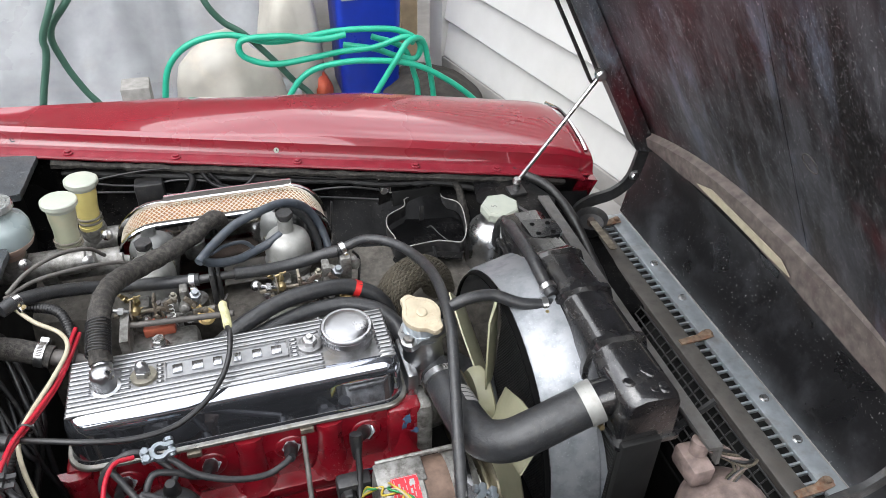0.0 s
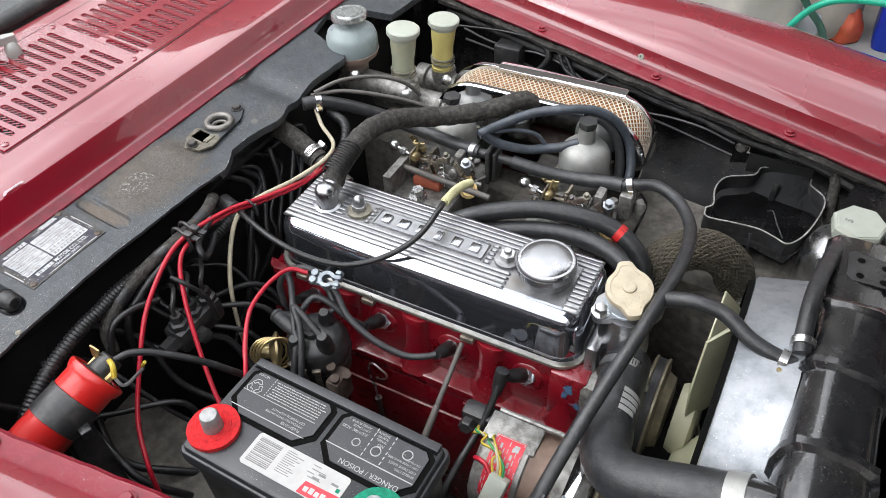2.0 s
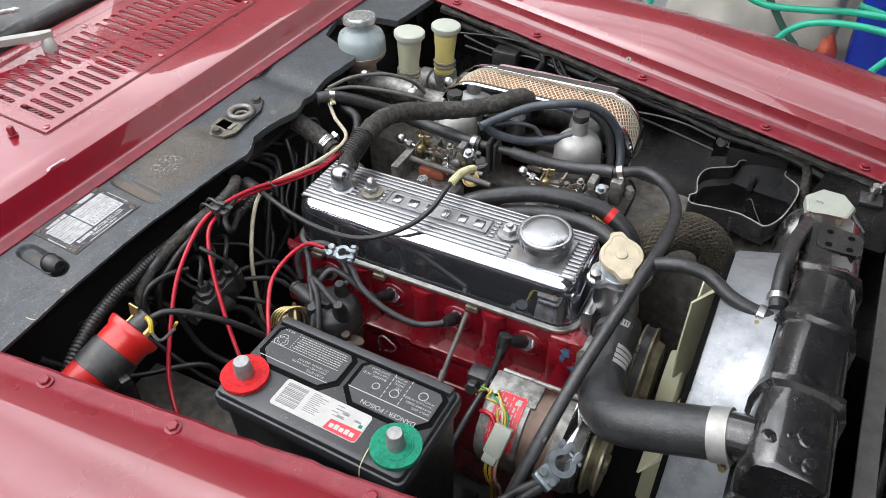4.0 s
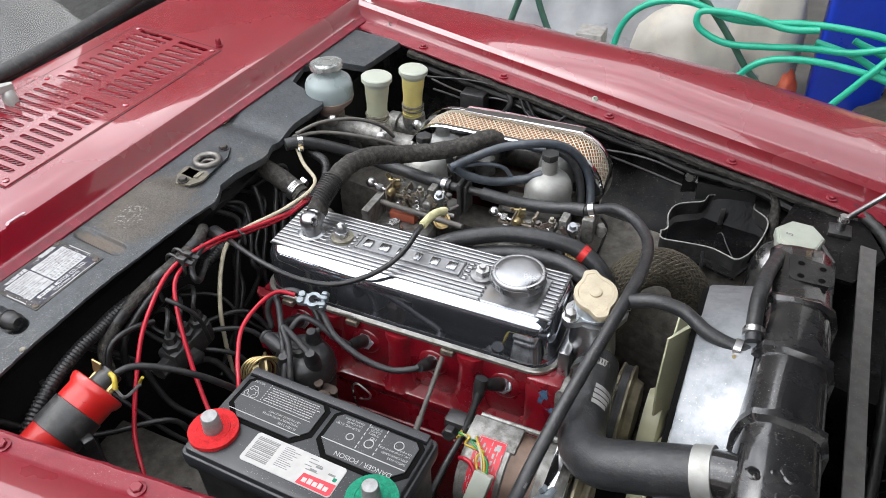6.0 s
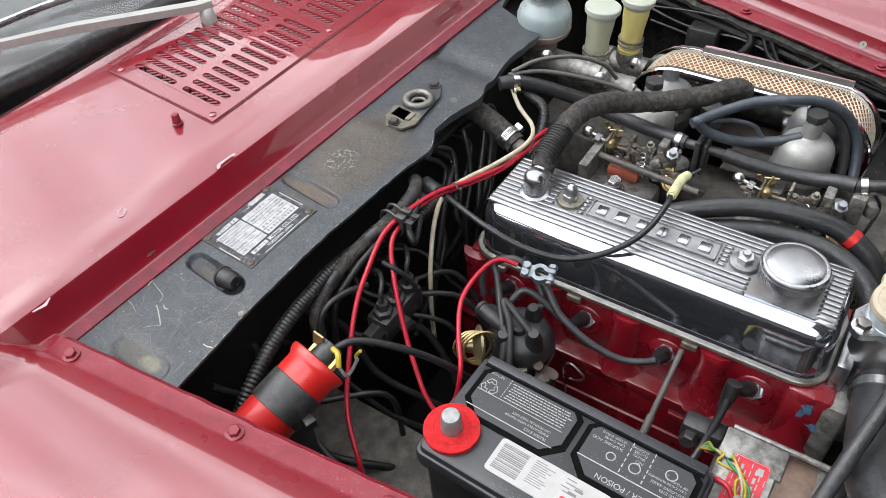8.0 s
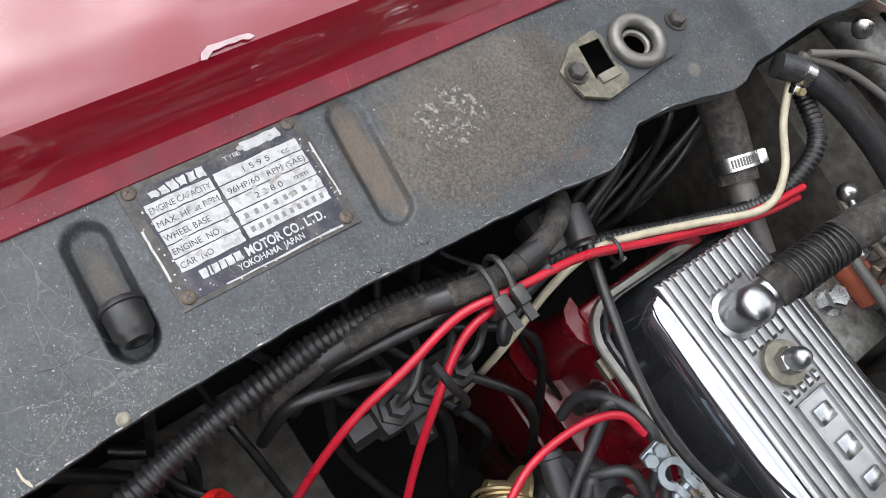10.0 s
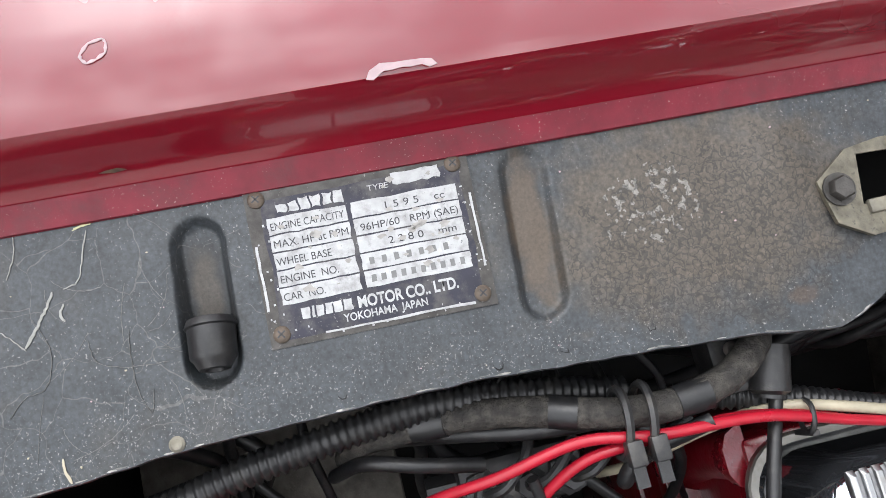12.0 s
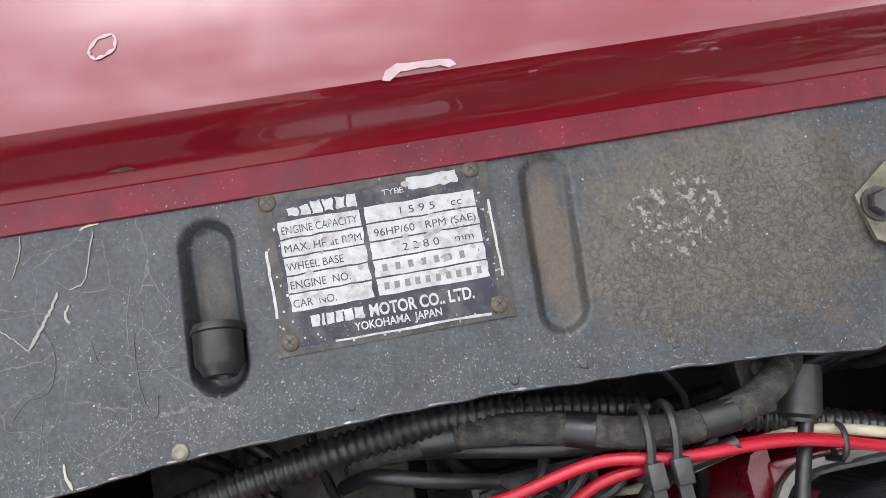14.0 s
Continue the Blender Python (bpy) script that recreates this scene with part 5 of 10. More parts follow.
part("border", plate_rect(0.0012, 0.0024, 0.026, 0.056, 0.0013, 0.00145, 0.0005), PLATE_WHITE, plate)
part("border", plate_rect(0.0249, 0.0947, 0.0697, 0.0707, 0.0013, 0.00145, 0.0008), PLATE_WHITE, plate)
ux, uy = on_plate(1, 0) - on_plate(0, 0), on_plate(0, 0) - on_plate(0, 1)
for i, (left_txt, u_end) in enumerate((("ENGINE CAPACITY", 0.0435), ("MAX. HP at RPM", 0.0438), ("WHEEL BASE", 0.0345), ("ENGINE  NO.", 0.0361), ("CAR  NO.", 0.0285))):
    v0 = 0.0146 + i * 0.0081 + 0.0058
    text_part(left_txt, 0.0050, on_plate(0.0094, v0, 0.00158), ux, uy, PRINT_BLACK, plate, width=u_end - 0.0094)
for i, right_txt, u0, u1 in ((0, "1 5 9 5    cc", 0.0615, 0.0907), (1, "96HP/60   RPM (SAE)", 0.0494, 0.0955), (2, "2 2 8 0    mm", 0.0608, 0.0930)):
    text_part(right_txt, 0.0048, on_plate(u0, 0.0146 + i * 0.0081 + 0.0054, 0.00158), ux, uy, PRINT_BLACK, plate, width=u1 - u0)
for i, n_bars, u0, step in ((3, 7, 0.0505, 0.0058), (4, 10, 0.0500, 0.0046)):
    for k in range(n_bars):
        u = u0 + k * step
        part("number_bar", plate_rect(u, u + 0.0022, 0.0146 + i * 0.0081 + 0.0018, 0.0146 + i * 0.0081 + 0.0050, 0.0015, 0.0016, 0.0003), PRINT_GREY, plate)
text_part("TYPE", 0.0038, on_plate(0.0560, 0.0105, 0.00158), ux, uy, PLATE_WHITE, plate, width=0.0100)
for k in range(6):
    part("brand_bar", plate_rect(0.0140 + k * 0.0052, 0.0182 + k * 0.0052, 0.0078 + 0.0012 * (k < 2), 0.0128, 0.0013, 0.00145, 0.0012), PLATE_WHITE, plate)
text_part("MOTOR CO., LTD.", 0.0074, on_plate(0.0414, 0.0622, 0.00145), ux, uy, PLATE_WHITE, plate, width=0.0470, bold=0.00022)
for u0, u1 in ((0.0160, 0.0198), (0.0207, 0.0219), (0.0228, 0.0260), (0.0268, 0.0300), (0.0308, 0.0344), (0.0352, 0.0390)):
    part("brand_bar", plate_rect(u0, u1, 0.0572, 0.0622, 0.0013, 0.00145, 0.0005), PLATE_WHITE, plate)
text_part("YOKOHAMA  JAPAN", 0.0050, on_plate(0.0342, 0.0672, 0.00145), ux, uy, PLATE_WHITE, plate, width=0.0386, bold=0.0001)
# worn grey scuffs across the printing
random.seed(21)
for k in range(34):
    u, v = (random.gauss(0.030, 0.014), random.uniform(0.016, 0.054)) if k % 3 == 0 else (random.gauss(0.072, 0.012), random.uniform(0.006, 0.050))
    if not (0.009 < u < 0.096 and 0.004 < v < 0.068):
        continue
    b = bmesh.new()
    n_, r_, tt = 9, random.uniform(0.0007, 0.0026), random.uniform(0, 6)
    ring = [on_plate(u + r_ * random.uniform(0.4, 1.5) * math.cos(tt + 0.7 * j), v + 0.7 * r_ * random.uniform(0.4, 1.4) * math.sin(tt + 0.7 * j), 0.00166) for j in range(n_)]
    b.faces.new([b.verts.new(q) for q in ring])
    part("scuff", b, PLATE_SCUFF, plate)
for k in range(40):
    u, v = random.choice(((random.uniform(0.001, 0.008), random.uniform(0.015, 0.07)), (random.uniform(0.010, 0.098), random.uniform(0.056, 0.071)), (random.uniform(0.096, 0.103), random.uniform(0.01, 0.06))))
    part("speck", plate_rect(u, u + random.uniform(0.0004, 0.0012), v, v + random.uniform(0.0004, 0.0010), 0.00125, 0.0015, 0.0004), PLATE_WHITE, plate)
for u, v in ((0.0055, 0.005), (0.0975, 0.005), (0.0985, 0.067), (0.0055, 0.067)):
    p = on_plate(u, v, 0.0008)
    b = bmesh.new()
    lathe(b, [(0, 0.0040), (0.0008, 0.0039), (0.0019, 0.0026), (0.0021, 0.001)], p, (0, 0, 1), 18)
    sc = part("screw", b, SCREW_RUST, plate, "tarnished cross-head screw")
    b = bmesh.new()
    for r in (0.6, 2.17):
        box(b, -0.0022, 0.0022, -0.00035, 0.00035, 0.0019, 0.00225, m=Matrix.Translation(p) @ Matrix.Rotation(r, 4, "Z"))
    part("slot", b, PRINT_BLACK, sc)

# Latch plate.
latch = thing("hood_latch_plate", (-0.232, 0.01, 0.844), "tarnished latch plate with a ringed hole, bolted to the shelf", "latch plate")
LZ = 0.8445
outline = [(-0.237, -0.046), (-0.250, -0.027), (-0.2525, -0.008), (-0.2505, 0.044), (-0.240, 0.064), (-0.224, 0.064), (-0.211, 0.040), (-0.2055, -0.026), (-0.215, -0.042)]
bm = bmesh.new()
sq = [(-0.2465, -0.022), (-0.2455, -0.0045), (-0.2165, -0.0085), (-0.2215, -0.0265)]
o_lo = [bm.verts.new((x, y, LZ - 0.002)) for x, y in outline]
o_hi = [bm.verts.new((x, y, LZ + 0.0008)) for x, y in outline]
n = len(outline)
for i in range(n):
    bm.faces.new((o_lo[i], o_lo[(i + 1) % n], o_hi[(i + 1) % n], o_hi[i]))
es = [bm.edges.get((o_hi[i], o_hi[(i + 1) % n])) for i in range(n)]
circ = [(-0.231 + 0.0125 * math.cos(2 * math.pi * k / 20), 0.0185 + 0.0125 * math.sin(2 * math.pi * k / 20)) for k in range(20)]
for ring in (sq, circ):
    vs = [bm.verts.new((x, y, LZ + 0.0008)) for x, y in ring]
    lo = [bm.verts.new((x, y, LZ - 0.0005)) for x, y in ring]
    for i in range(len(vs)):
        es.append(bm.edges.new((vs[i], vs[(i + 1) % len(vs)])))
        bm.faces.new((vs[i], vs[(i + 1) % len(vs)], lo[(i + 1) % len(vs)], lo[i]))
bmesh.ops.triangle_fill(bm, edges=es, use_beauty=True)
LATCH_PAINTED = material("half_painted_latch_metal", (0.135, 0.122, 0.092), 0.55, 0.3, 0.4, 140, 0.2, 300, dirt=(0.12, 0.11, 0.09), dirt_amount=0.35, dirt_scale=120, speck=(0.03, 0.03, 0.03), speck_amount=0.6, speck_scale=500)
nt = LATCH_PAINTED.node_tree
at = nt.nodes.new("ShaderNodeTexCoord").outputs["Object"]
wn = nt.nodes.new("ShaderNodeTexNoise")
wn.inputs["Scale"].default_value, wn.inputs["Detail"].default_value = 70, 5
nt.links.new(at, wn.inputs["Vector"])
sy = nt.nodes.new("ShaderNodeSeparateXYZ")
nt.links.new(at, sy.inputs[0])
ad = nt.nodes.new("ShaderNodeMath")
ad.operation = "MULTIPLY_ADD"
nt.links.new(wn.outputs["Fac"], ad.inputs[0])
ad.inputs[1].default_value = 0.05
nt.links.new(sy.outputs["Y"], ad.inputs[2])
worn = nt.nodes.new("ShaderNodeMapRange")
worn.inputs[1].default_value, worn.inputs[2].default_value = 0.0185, 0.0205
nt.links.new(ad.outputs[0], worn.inputs[0])
paint = nt.nodes.new("ShaderNodeMixRGB")
pb = nt.nodes["Principled BSDF"]
nt.links.new(worn.outputs[0], paint.inputs[0])
nt.links.new(pb.inputs["Base Color"].links[0].from_socket, paint.inputs[1])
paint.inputs[2].default_value = (0.040, 0.044, 0.048, 1)
nt.links.new(paint.outputs[0], pb.inputs["Base Color"])
part("plate_sheet", bm, LATCH_PAINTED, latch)
tab = new_box(-0.2230, -0.2160, -0.0250, -0.0080, LZ - 0.001, LZ + 0.0030, 0.0012)
part("tab", tab, LATCH_METAL, latch, "pale folded tab beside the square hole")
b = bmesh.new()
torus(b, (-0.231, 0.0185, LZ + 0.003), (0, 0, 1), 0.0165, 0.0048, 32, 12)
part("ring", b, RING_METAL, latch, "rolled worn metal ring")
b = bmesh.new()
torus(b, (-0.231, 0.0185, LZ - 0.003), (0, 0, 1), 0.0105, 0.0024, 26, 8)
part("inner_ring", b, RING_METAL, latch)
for x, y in ((-0.231, -0.0365), (-0.2315, 0.0575)):
    b = bmesh.new()
    hexbolt(b, (x, y, LZ + 0.0008), (0, 0, 1), 0.0062, 0.0055)
    part("bolt", b, PLATE_METAL, latch, "tarnished hex bolt")

# Firewall, inner walls and floor of the engine bay.
bm = bmesh.new()
box(bm, -0.235, -0.215, -0.475, 0.53, 0.30, 0.795)
part("firewall", bm, BAY_DARK, car, "black firewall behind the engine")
# Added dark panel: hides the lit ground so the latch openings look shaded.
part("latch_well", new_box(-0.300, -0.190, -0.07, 0.07, 0.798, 0.804), BAY_DARK, car, "added dark panel that keeps the latch openings dark")
for (line, side, nm) in ((far_line, 1, "far"), (near_line, -1, "near")):
    bm = bmesh.new()
    rings = []
    for i in range(70):
        x = -0.235 + (0.80 + 0.235) * i / 69
        y, z = line(x)
        w = 0.006 * noise.noise(Vector((x * 9, side, 0))) + 0.003 * noise.noise(Vector((x * 30, side, 3)))
        if side > 0:
            prof = [(0.0, z - 0.006), (0.012, z - 0.02), (0.018 + w, z - 0.06), (0.004 + w, 0.70), (-0.02 + w, 0.665), (-0.06, 0.64), (-0.20 - 0.1 * max(0, x - 0.25), 0.625), (-0.215 - 0.1 * max(0, x - 0.25), 0.60), (-0.22, 0.30)]
        else:
            prof = [(0.0, z - 0.006), (0.010, z - 0.02), (0.014 + w, z - 0.06), (0.004 + w, 0.60), (-0.03 + w, 0.50), (-0.10, 0.46), (-0.12, 0.30)]
        rings.append([(x, y + side * o, h) for o, h in prof])
    loft(bm, rings, cap=(False, False), closed=False)
    for f in bm.faces:
        c = f.calc_center_median()
        f.material_index = 1 if side > 0 and 0.40 < c.z < 0.652 and c.x < 0.56 else 0
    inner = part("inner_fender", bm, [BLACK_SHEET if side > 0 else BAY_DARK, DUSTY], car, "dusty black inner fender", angle=50)
bm = bmesh.new()
box(bm, -0.235, 0.9, -0.5, 0.55, 0.27, 0.30)
part("bay_floor", bm, BAY_DARK, car)
bm = new_box(-0.34, -0.225, 0.20, 0.46, 0.795, 0.812)
part("shelf_support", bm, BAY_DARK, car)
bm = bmesh.new()
box(bm, 0.10, 0.57, 0.21, 0.40, 0.585, 0.632, 0.006)
part("chassis_ledge", bm, DUSTY, car, "dusty grey chassis ledge")
# crinkled sealing strip under the far fender lip
bm = bmesh.new()
pts = [(x, far_line(x)[0] - 0.006 + 0.003 * noise.noise(Vector((x * 30, 0, 0))), far_line(x)[1] - 0.018 + 0.004 * noise.noise(Vector((x * 22, 4, 0)))) for x in [-0.15 + 0.9 * k / 40 for k in range(41)]]
tube(bm, pts, 0.007, 6, 2, wobble=0.5)
part("sealing_strip", bm, RUBBER_OLD, car, "crinkled black sealing strip")
# lower skirt, wheels
for side, y in ((1, 0.64), (-1, -0.64)):
    wheel = part("wheel", lathe(bmesh.new(), [(-0.07, 0.19), (-0.07, 0.27), (-0.05, 0.30), (0.05, 0.30), (0.07, 0.27), (0.07, 0.19)], (0.45, y, 0.30), (0, 1, 0), 32), RUBBER, car)
    part("rim", lathe(bmesh.new(), [(-0.06, 0.18), (-0.06, 0.189), (0.06, 0.189), (0.06, 0.18)], (0.45, y, 0.30), (0, 1, 0), 24), STEEL, wheel)

# Windscreen, its seal and wiper.
GLASS = bpy.data.materials.new("windscreen_glass")
GLASS.use_nodes = True
gb = GLASS.node_tree.nodes["Principled BSDF"]
gb.inputs["Base Color"].default_value = (0.95, 0.97, 0.96, 1)
gb.inputs["Roughness"].default_value, gb.inputs["Transmission Weight"].default_value, gb.inputs["IOR"].default_value = 0.02, 1.0, 1.45
bm = bmesh.new()
rings = []
for i in range(25):
    y = -0.60 + 1.2 * i / 24
    bow = -0.10 * (y / 0.6) ** 2
    rings.append([(-0.612 + bow, y, 0.925), (-0.612 + bow - 0.20, y, 1.19), (-0.617 + bow - 0.20, y, 1.19), (-0.618 + bow, y, 0.925)])
loft(bm, rings)
ws = part("windscreen", bm, GLASS, car, "curved clear windscreen glass")
ws.visible_shadow = False
bm = bmesh.new()
tube(bm, [(-0.598 - 0.10 * (y / 0.6) ** 2, y, 0.926) for y in [-0.6 + 0.1 * k for k in range(13)]], 0.013, 12, 3)
part("screen_seal", bm, SATIN_BLACK, car, "black rubber windscreen seal")
bm = new_box(-1.3, -0.66, -0.55, 0.55, 0.86, 0.90, 0.01)
part("dashboard", bm, SATIN_BLACK, car, "black dashboard top")
bm = new_box(-1.6, -1.3, -0.6, 0.6, 0.3, 0.88, 0.02)
part("cabin_back", bm, BAY_DARK, car)
WIPER_METAL = material("satin_wiper_metal", (0.40, 0.40, 0.38), 0.45, 0.35, 0.12, 60, 0.05, 300, dirt=(0.24, 0.23, 0.21), dirt_amount=0.3, dirt_scale=60)
wiper = thing("windscreen_wiper", (-0.53, -0.045, 0.92), "chrome windscreen wiper parked on the glass", "wiper")
b = bmesh.new()
lathe(b, [(-0.02, 0.011), (0.004, 0.011), (0.012, 0.009), (0.016, 0.006)], (-0.527, -0.042, 0.918), (0, 0, 1), 16)
part("spindle", b, WIPER_METAL, wiper)
b = bmesh.new()
prism(b, [(-0.520, -0.034), (-0.528, -0.030), (-0.540, -0.050), (-0.600, -0.190), (-0.66, -0.38), (-0.655, -0.382), (-0.588, -0.196), (-0.526, -0.055)], 0, 0.010)
for v in b.verts:
    d = max(0, -0.045 - v.co.y)
    v.co.z += 0.932 + 0.05 * min(1, d / 0.3)
part("arm", b, WIPER_METAL, wiper, "tapered chrome arm")
b = bmesh.new()
tube(b, [(-0.600, -0.02, 0.955), (-0.625, -0.18, 0.985), (-0.655, -0.35, 0.985), (-0.69, -0.45, 0.985)], 0.0035, 8)
tube(b, [(-0.606, -0.02, 0.955), (-0.631, -0.18, 0.980), (-0.661, -0.35, 0.98), (-0.696, -0.45, 0.98)], 0.003, 8)
part("blade", b, STEEL, wiper)

# Raised hood.
bm = bmesh.new()
HX, HZ = 0.905, 0.805
hd = Vector((-0.485, 0, 0.874))
rings = []
for j in range(9):
    s = 1.02 * j / 8
    p = Vector((HX, 0, HZ)) + hd * s
    hw = 0.365 + 0.07 * s
    ring = []
    for k in range(13):
        y = -hw + 2 * hw * k / 12
        bulge = 0.03 * (1 - (y / hw) ** 2)
        q = p + Vector((0.874, 0, 0.485)) * bulge
        ring.append((q.x, y + 0.01, q.z))
    rings.append(ring)
loft(bm, rings, cap=(False, False), closed=False)
bmesh.ops.recalc_face_normals(bm, faces=bm.faces)
bmesh.ops.solidify(bm, geom=bm.faces[:], thickness=0.004)
hood = part("hood", bm, HOOD_BLACK, car, "raised hood with a hazed black underside", angle=40)
bm = bmesh.new()
out = Vector((0.874, 0, 0.485))
rings = []
for j in range(9):
    u = 1.02 * j / 8
    p = Vector((HX, 0, HZ)) + hd * u + out * 0.012
    hw = 0.372 + 0.07 * u
    rings.append([p + Vector((0, -hw + 2 * hw * k / 12 + 0.01, 0)) + out * 0.03 * (1 - (2 * k / 12 - 1) ** 2) for k in range(13)])
loft(bm, rings, cap=(False, False), closed=False)
part("hood_skin", bm, RED, hood, "red outer skin of the hood")
# turned-in edge, ribs and front lip of the hood
for side in (1, -1):
    bm = bmesh.new()
    rings = []
    for j in range(9):
        s = 1.02 * j / 8
        p = Vector((HX, 0, HZ)) + hd * s
        hw = 0.365 + 0.07 * s
        inward = Vector((-0.874, 0, -0.485))
        rings.append([p + Vector((0, side * (hw + 0.01) + 0.01, 0)), p + Vector((0, side * (hw + 0.01) + 0.01, 0)) + inward * 0.028, p + Vector((0, side * (hw - 0.03) + 0.01, 0)) + inward * 0.030,
                      p + Vector((0, side * (hw - 0.055) + 0.01, 0)) + inward * 0.012, p + Vector((0, side * (hw - 0.055) + 0.01, 0))])
    loft(bm, rings)
    part("hood_edge", bm, HOOD_BLACK, hood, "folded black edge of the hood")
for ya, yb in ((-0.095, -0.135),):
    bm = bmesh.new()
    p, q = Vector((HX, ya, HZ)) + hd * 0.06, Vector((HX, yb, HZ)) + hd * 1.0
    inward = Vector((-0.874, 0, -0.485))
    loft(bm, [[a + Vector((0, -0.007, 0)) + inward * -0.032, a + Vector((0, -0.002, 0)) + inward * -0.0225, a + Vector((0, 0.002, 0)) + inward * -0.0225, a + Vector((0, 0.007, 0)) + inward * -0.032] for a in (p, q)])
    part("hood_rib", bm, HOOD_BLACK, hood)
bm = bmesh.new()
rings = []
for k in range(33):
    y = 0.375 - 0.75 * k / 32
    w = 0.002 * noise.noise(Vector((y * 20, 0, 0)))
    # the fold rises towards the middle of the hood
    top = HZ + 0.012 + 0.060 * max(0, 1 - (abs(y + 0.05) / 0.42) ** 2.5)
    low = HZ - 0.004 + 0.030 * (1 - abs(y - 0.06) / 0.36) if abs(y - 0.06) < 0.36 else HZ - 0.004
    rings.append([(HX - 0.002, y, low - 0.012), (HX - 0.018 + w, y, low), (HX - 0.023 + w, y, (low + top) / 2), (HX - 0.026 + w, y, top - 0.004), (HX - 0.012, y, top + 0.004)])
loft(bm, rings)
part("hood_lip", bm, SEAM_BROWN, hood, "brown-grey folded seam of the hood")
# Cream strip painted in place of a see-through slit showing the bright wall.
bm = bmesh.new()
prism(bm, [(0.150, 0.0), (-0.07, -0.001), (-0.095, 0.0), (-0.07, 0.011), (0.11, 0.011)], 0, 0.002)
for v in bm.verts:
    v.co = Vector((HX - 0.0265 - v.co.z - 0.0 * v.co.y, v.co.x + 0.0, HZ + 0.038 - 0.05 * abs(v.co.x - 0.06) + v.co.y))
part("bare_strip", bm, WIRE_WHITE, hood, "cream strip standing in for a slit with the bright wall behind")
bm = bmesh.new()
loft(bm, [[(HX + 0.004, y, HZ - 0.006), (HX + 0.015, y, HZ - 0.05), (0.892, y, 0.68), (0.885, y, 0.635), (0.895, y, 0.635), (0.905, y, 0.68), (HX + 0.025, y, HZ - 0.05), (HX + 0.012, y, HZ - 0.004)] for y in (0.37, 0.2, 0, -0.2, -0.37)])
part("hood_nose", bm, NOSE_BLACK, hood, "black inner face of the hood's nose")
bm = bmesh.new()
tube(bm, [(0.885, -0.36, 0.662), (0.84, -0.345, 0.645), (0.80, -0.33, 0.636)], 0.006, 8)
part("edge_trim", bm, CHROME, hood, "bright edge trim")
b = bmesh.new()
torus(b, (0.7802, -0.1531, 1.0705), (0.874, 0, 0.485), 0.0135, 0.0008, 28, 6)
part("ring_mark", b, DULL_STEEL, hood, "scribed ring mark")

# Hinge arms.
for yy in (0.345, -0.35):
    bm = bmesh.new()
    path = smooth_path([(0.770, 0, 0.640), (0.776, 0, 0.675), (0.80, 0, 0.690), (0.845, 0, 0.70), (0.876, 0, 0.725), (0.89, 0, 0.77), (0.895, 0, 0.82)], 6)
    rings = []
    for i, p in enumerate(path):
        t = (path[min(i + 1, len(path) - 1)] - path[max(i - 1, 0)]).normalized()
        nrm = Vector((-t.z, 0, t.x))
        rings.append([p + nrm * 0.012 + Vector((0, yy - 0.004, 0)), p + nrm * 0.012 + Vector((0, yy + 0.004, 0)), p - nrm * 0.012 + Vector((0, yy + 0.004, 0)), p - nrm * 0.012 + Vector((0, yy - 0.004, 0))])
    loft(bm, rings)
    arm = part("hinge_arm", bm, SATIN_BLACK, car, "curved black hood hinge arm")
    b = bmesh.new()
    hexbolt(b, (0.882, yy - 0.004, 0.738), (0, -1, 0), 0.008, 0.008)
    part("bolt", b, STEEL, arm)

# Slotted bar and grille mesh ahead of the radiator.
front = part("front_panel", new_box(0.80, 0.832, -0.345, 0.36, 0.612, 0.624, 0.002), DULL_STEEL, car, "dull grey slotted bar behind the front grille")
bm = new_box(0.852, 0.886, -0.345, 0.365, 0.622, 0.632, 0.002)
part("galvanised_bar", bm, GALV, front, "bluish galvanised bar")
bm = new_box(0.798, 0.830, -0.345, 0.36, 0.625, 0.634, 0.002)
part("brown_bar", bm, DULL_STEEL, front, "brown dusty bar")
for k in range(42):
    y = -0.335 + 0.68 * k / 41
    part("tooth", new_box(0.828, 0.854, y - 0.0018, y + 0.0018, 0.622, 0.6275, 0.0006), GALV, front)
for y in (0.335, 0.0, -0.30):
    bm = bmesh.new()
    prism(bm, [(0.806, y - 0.007), (0.806, y + 0.004), (0.842, y + 0.007), (0.856, y + 0.013), (0.868, y + 0.010), (0.868, y - 0.003), (0.850, y - 0.006)], 0.634, 0.637)
    br = part("rusty_bracket", bm, RUST, front, "small rusty bracket")
    b = bmesh.new()
    hexbolt(b, (0.862, y + 0.006, 0.636), (0, 0, 1), 0.006, 0.005)
    part("bolt", b, RUST, br)
for y in (0.2, 0.1, -0.14, -0.22):
    b = bmesh.new()
    hexbolt(b, (0.870, y, 0.632), (0, 0, 1), 0.0055, 0.005)
    part("bolt", b, STEEL, front)
bm = bmesh.new()
for k in range(40):
    y = -0.33 + 0.68 * k / 39
    rod(bm, (0.795, y, 0.622), (0.735, y, 0.555), 0.0013, 5)
for k in range(7):
    f_ = k / 6
    rod(bm, (0.795 - 0.06 * f_, -0.33, 0.622 - 0.067 * f_), (0.795 - 0.06 * f_, 0.35, 0.622 - 0.067 * f_), 0.0016, 5)
mesh = part("grille_mesh", bm, SATIN_BLACK, front, "black wire grille mesh")
for y in (0.15, -0.12):
    bm = bmesh.new()
    rod(bm, (0.80, y, 0.626), (0.725, y + 0.01, 0.548), 0.006, 6)
    part("mesh_stay", bm, SATIN_BLACK, front)
bm = new_box(0.74, 0.80, -0.40, 0.40, 0.30, 0.50, 0.01)
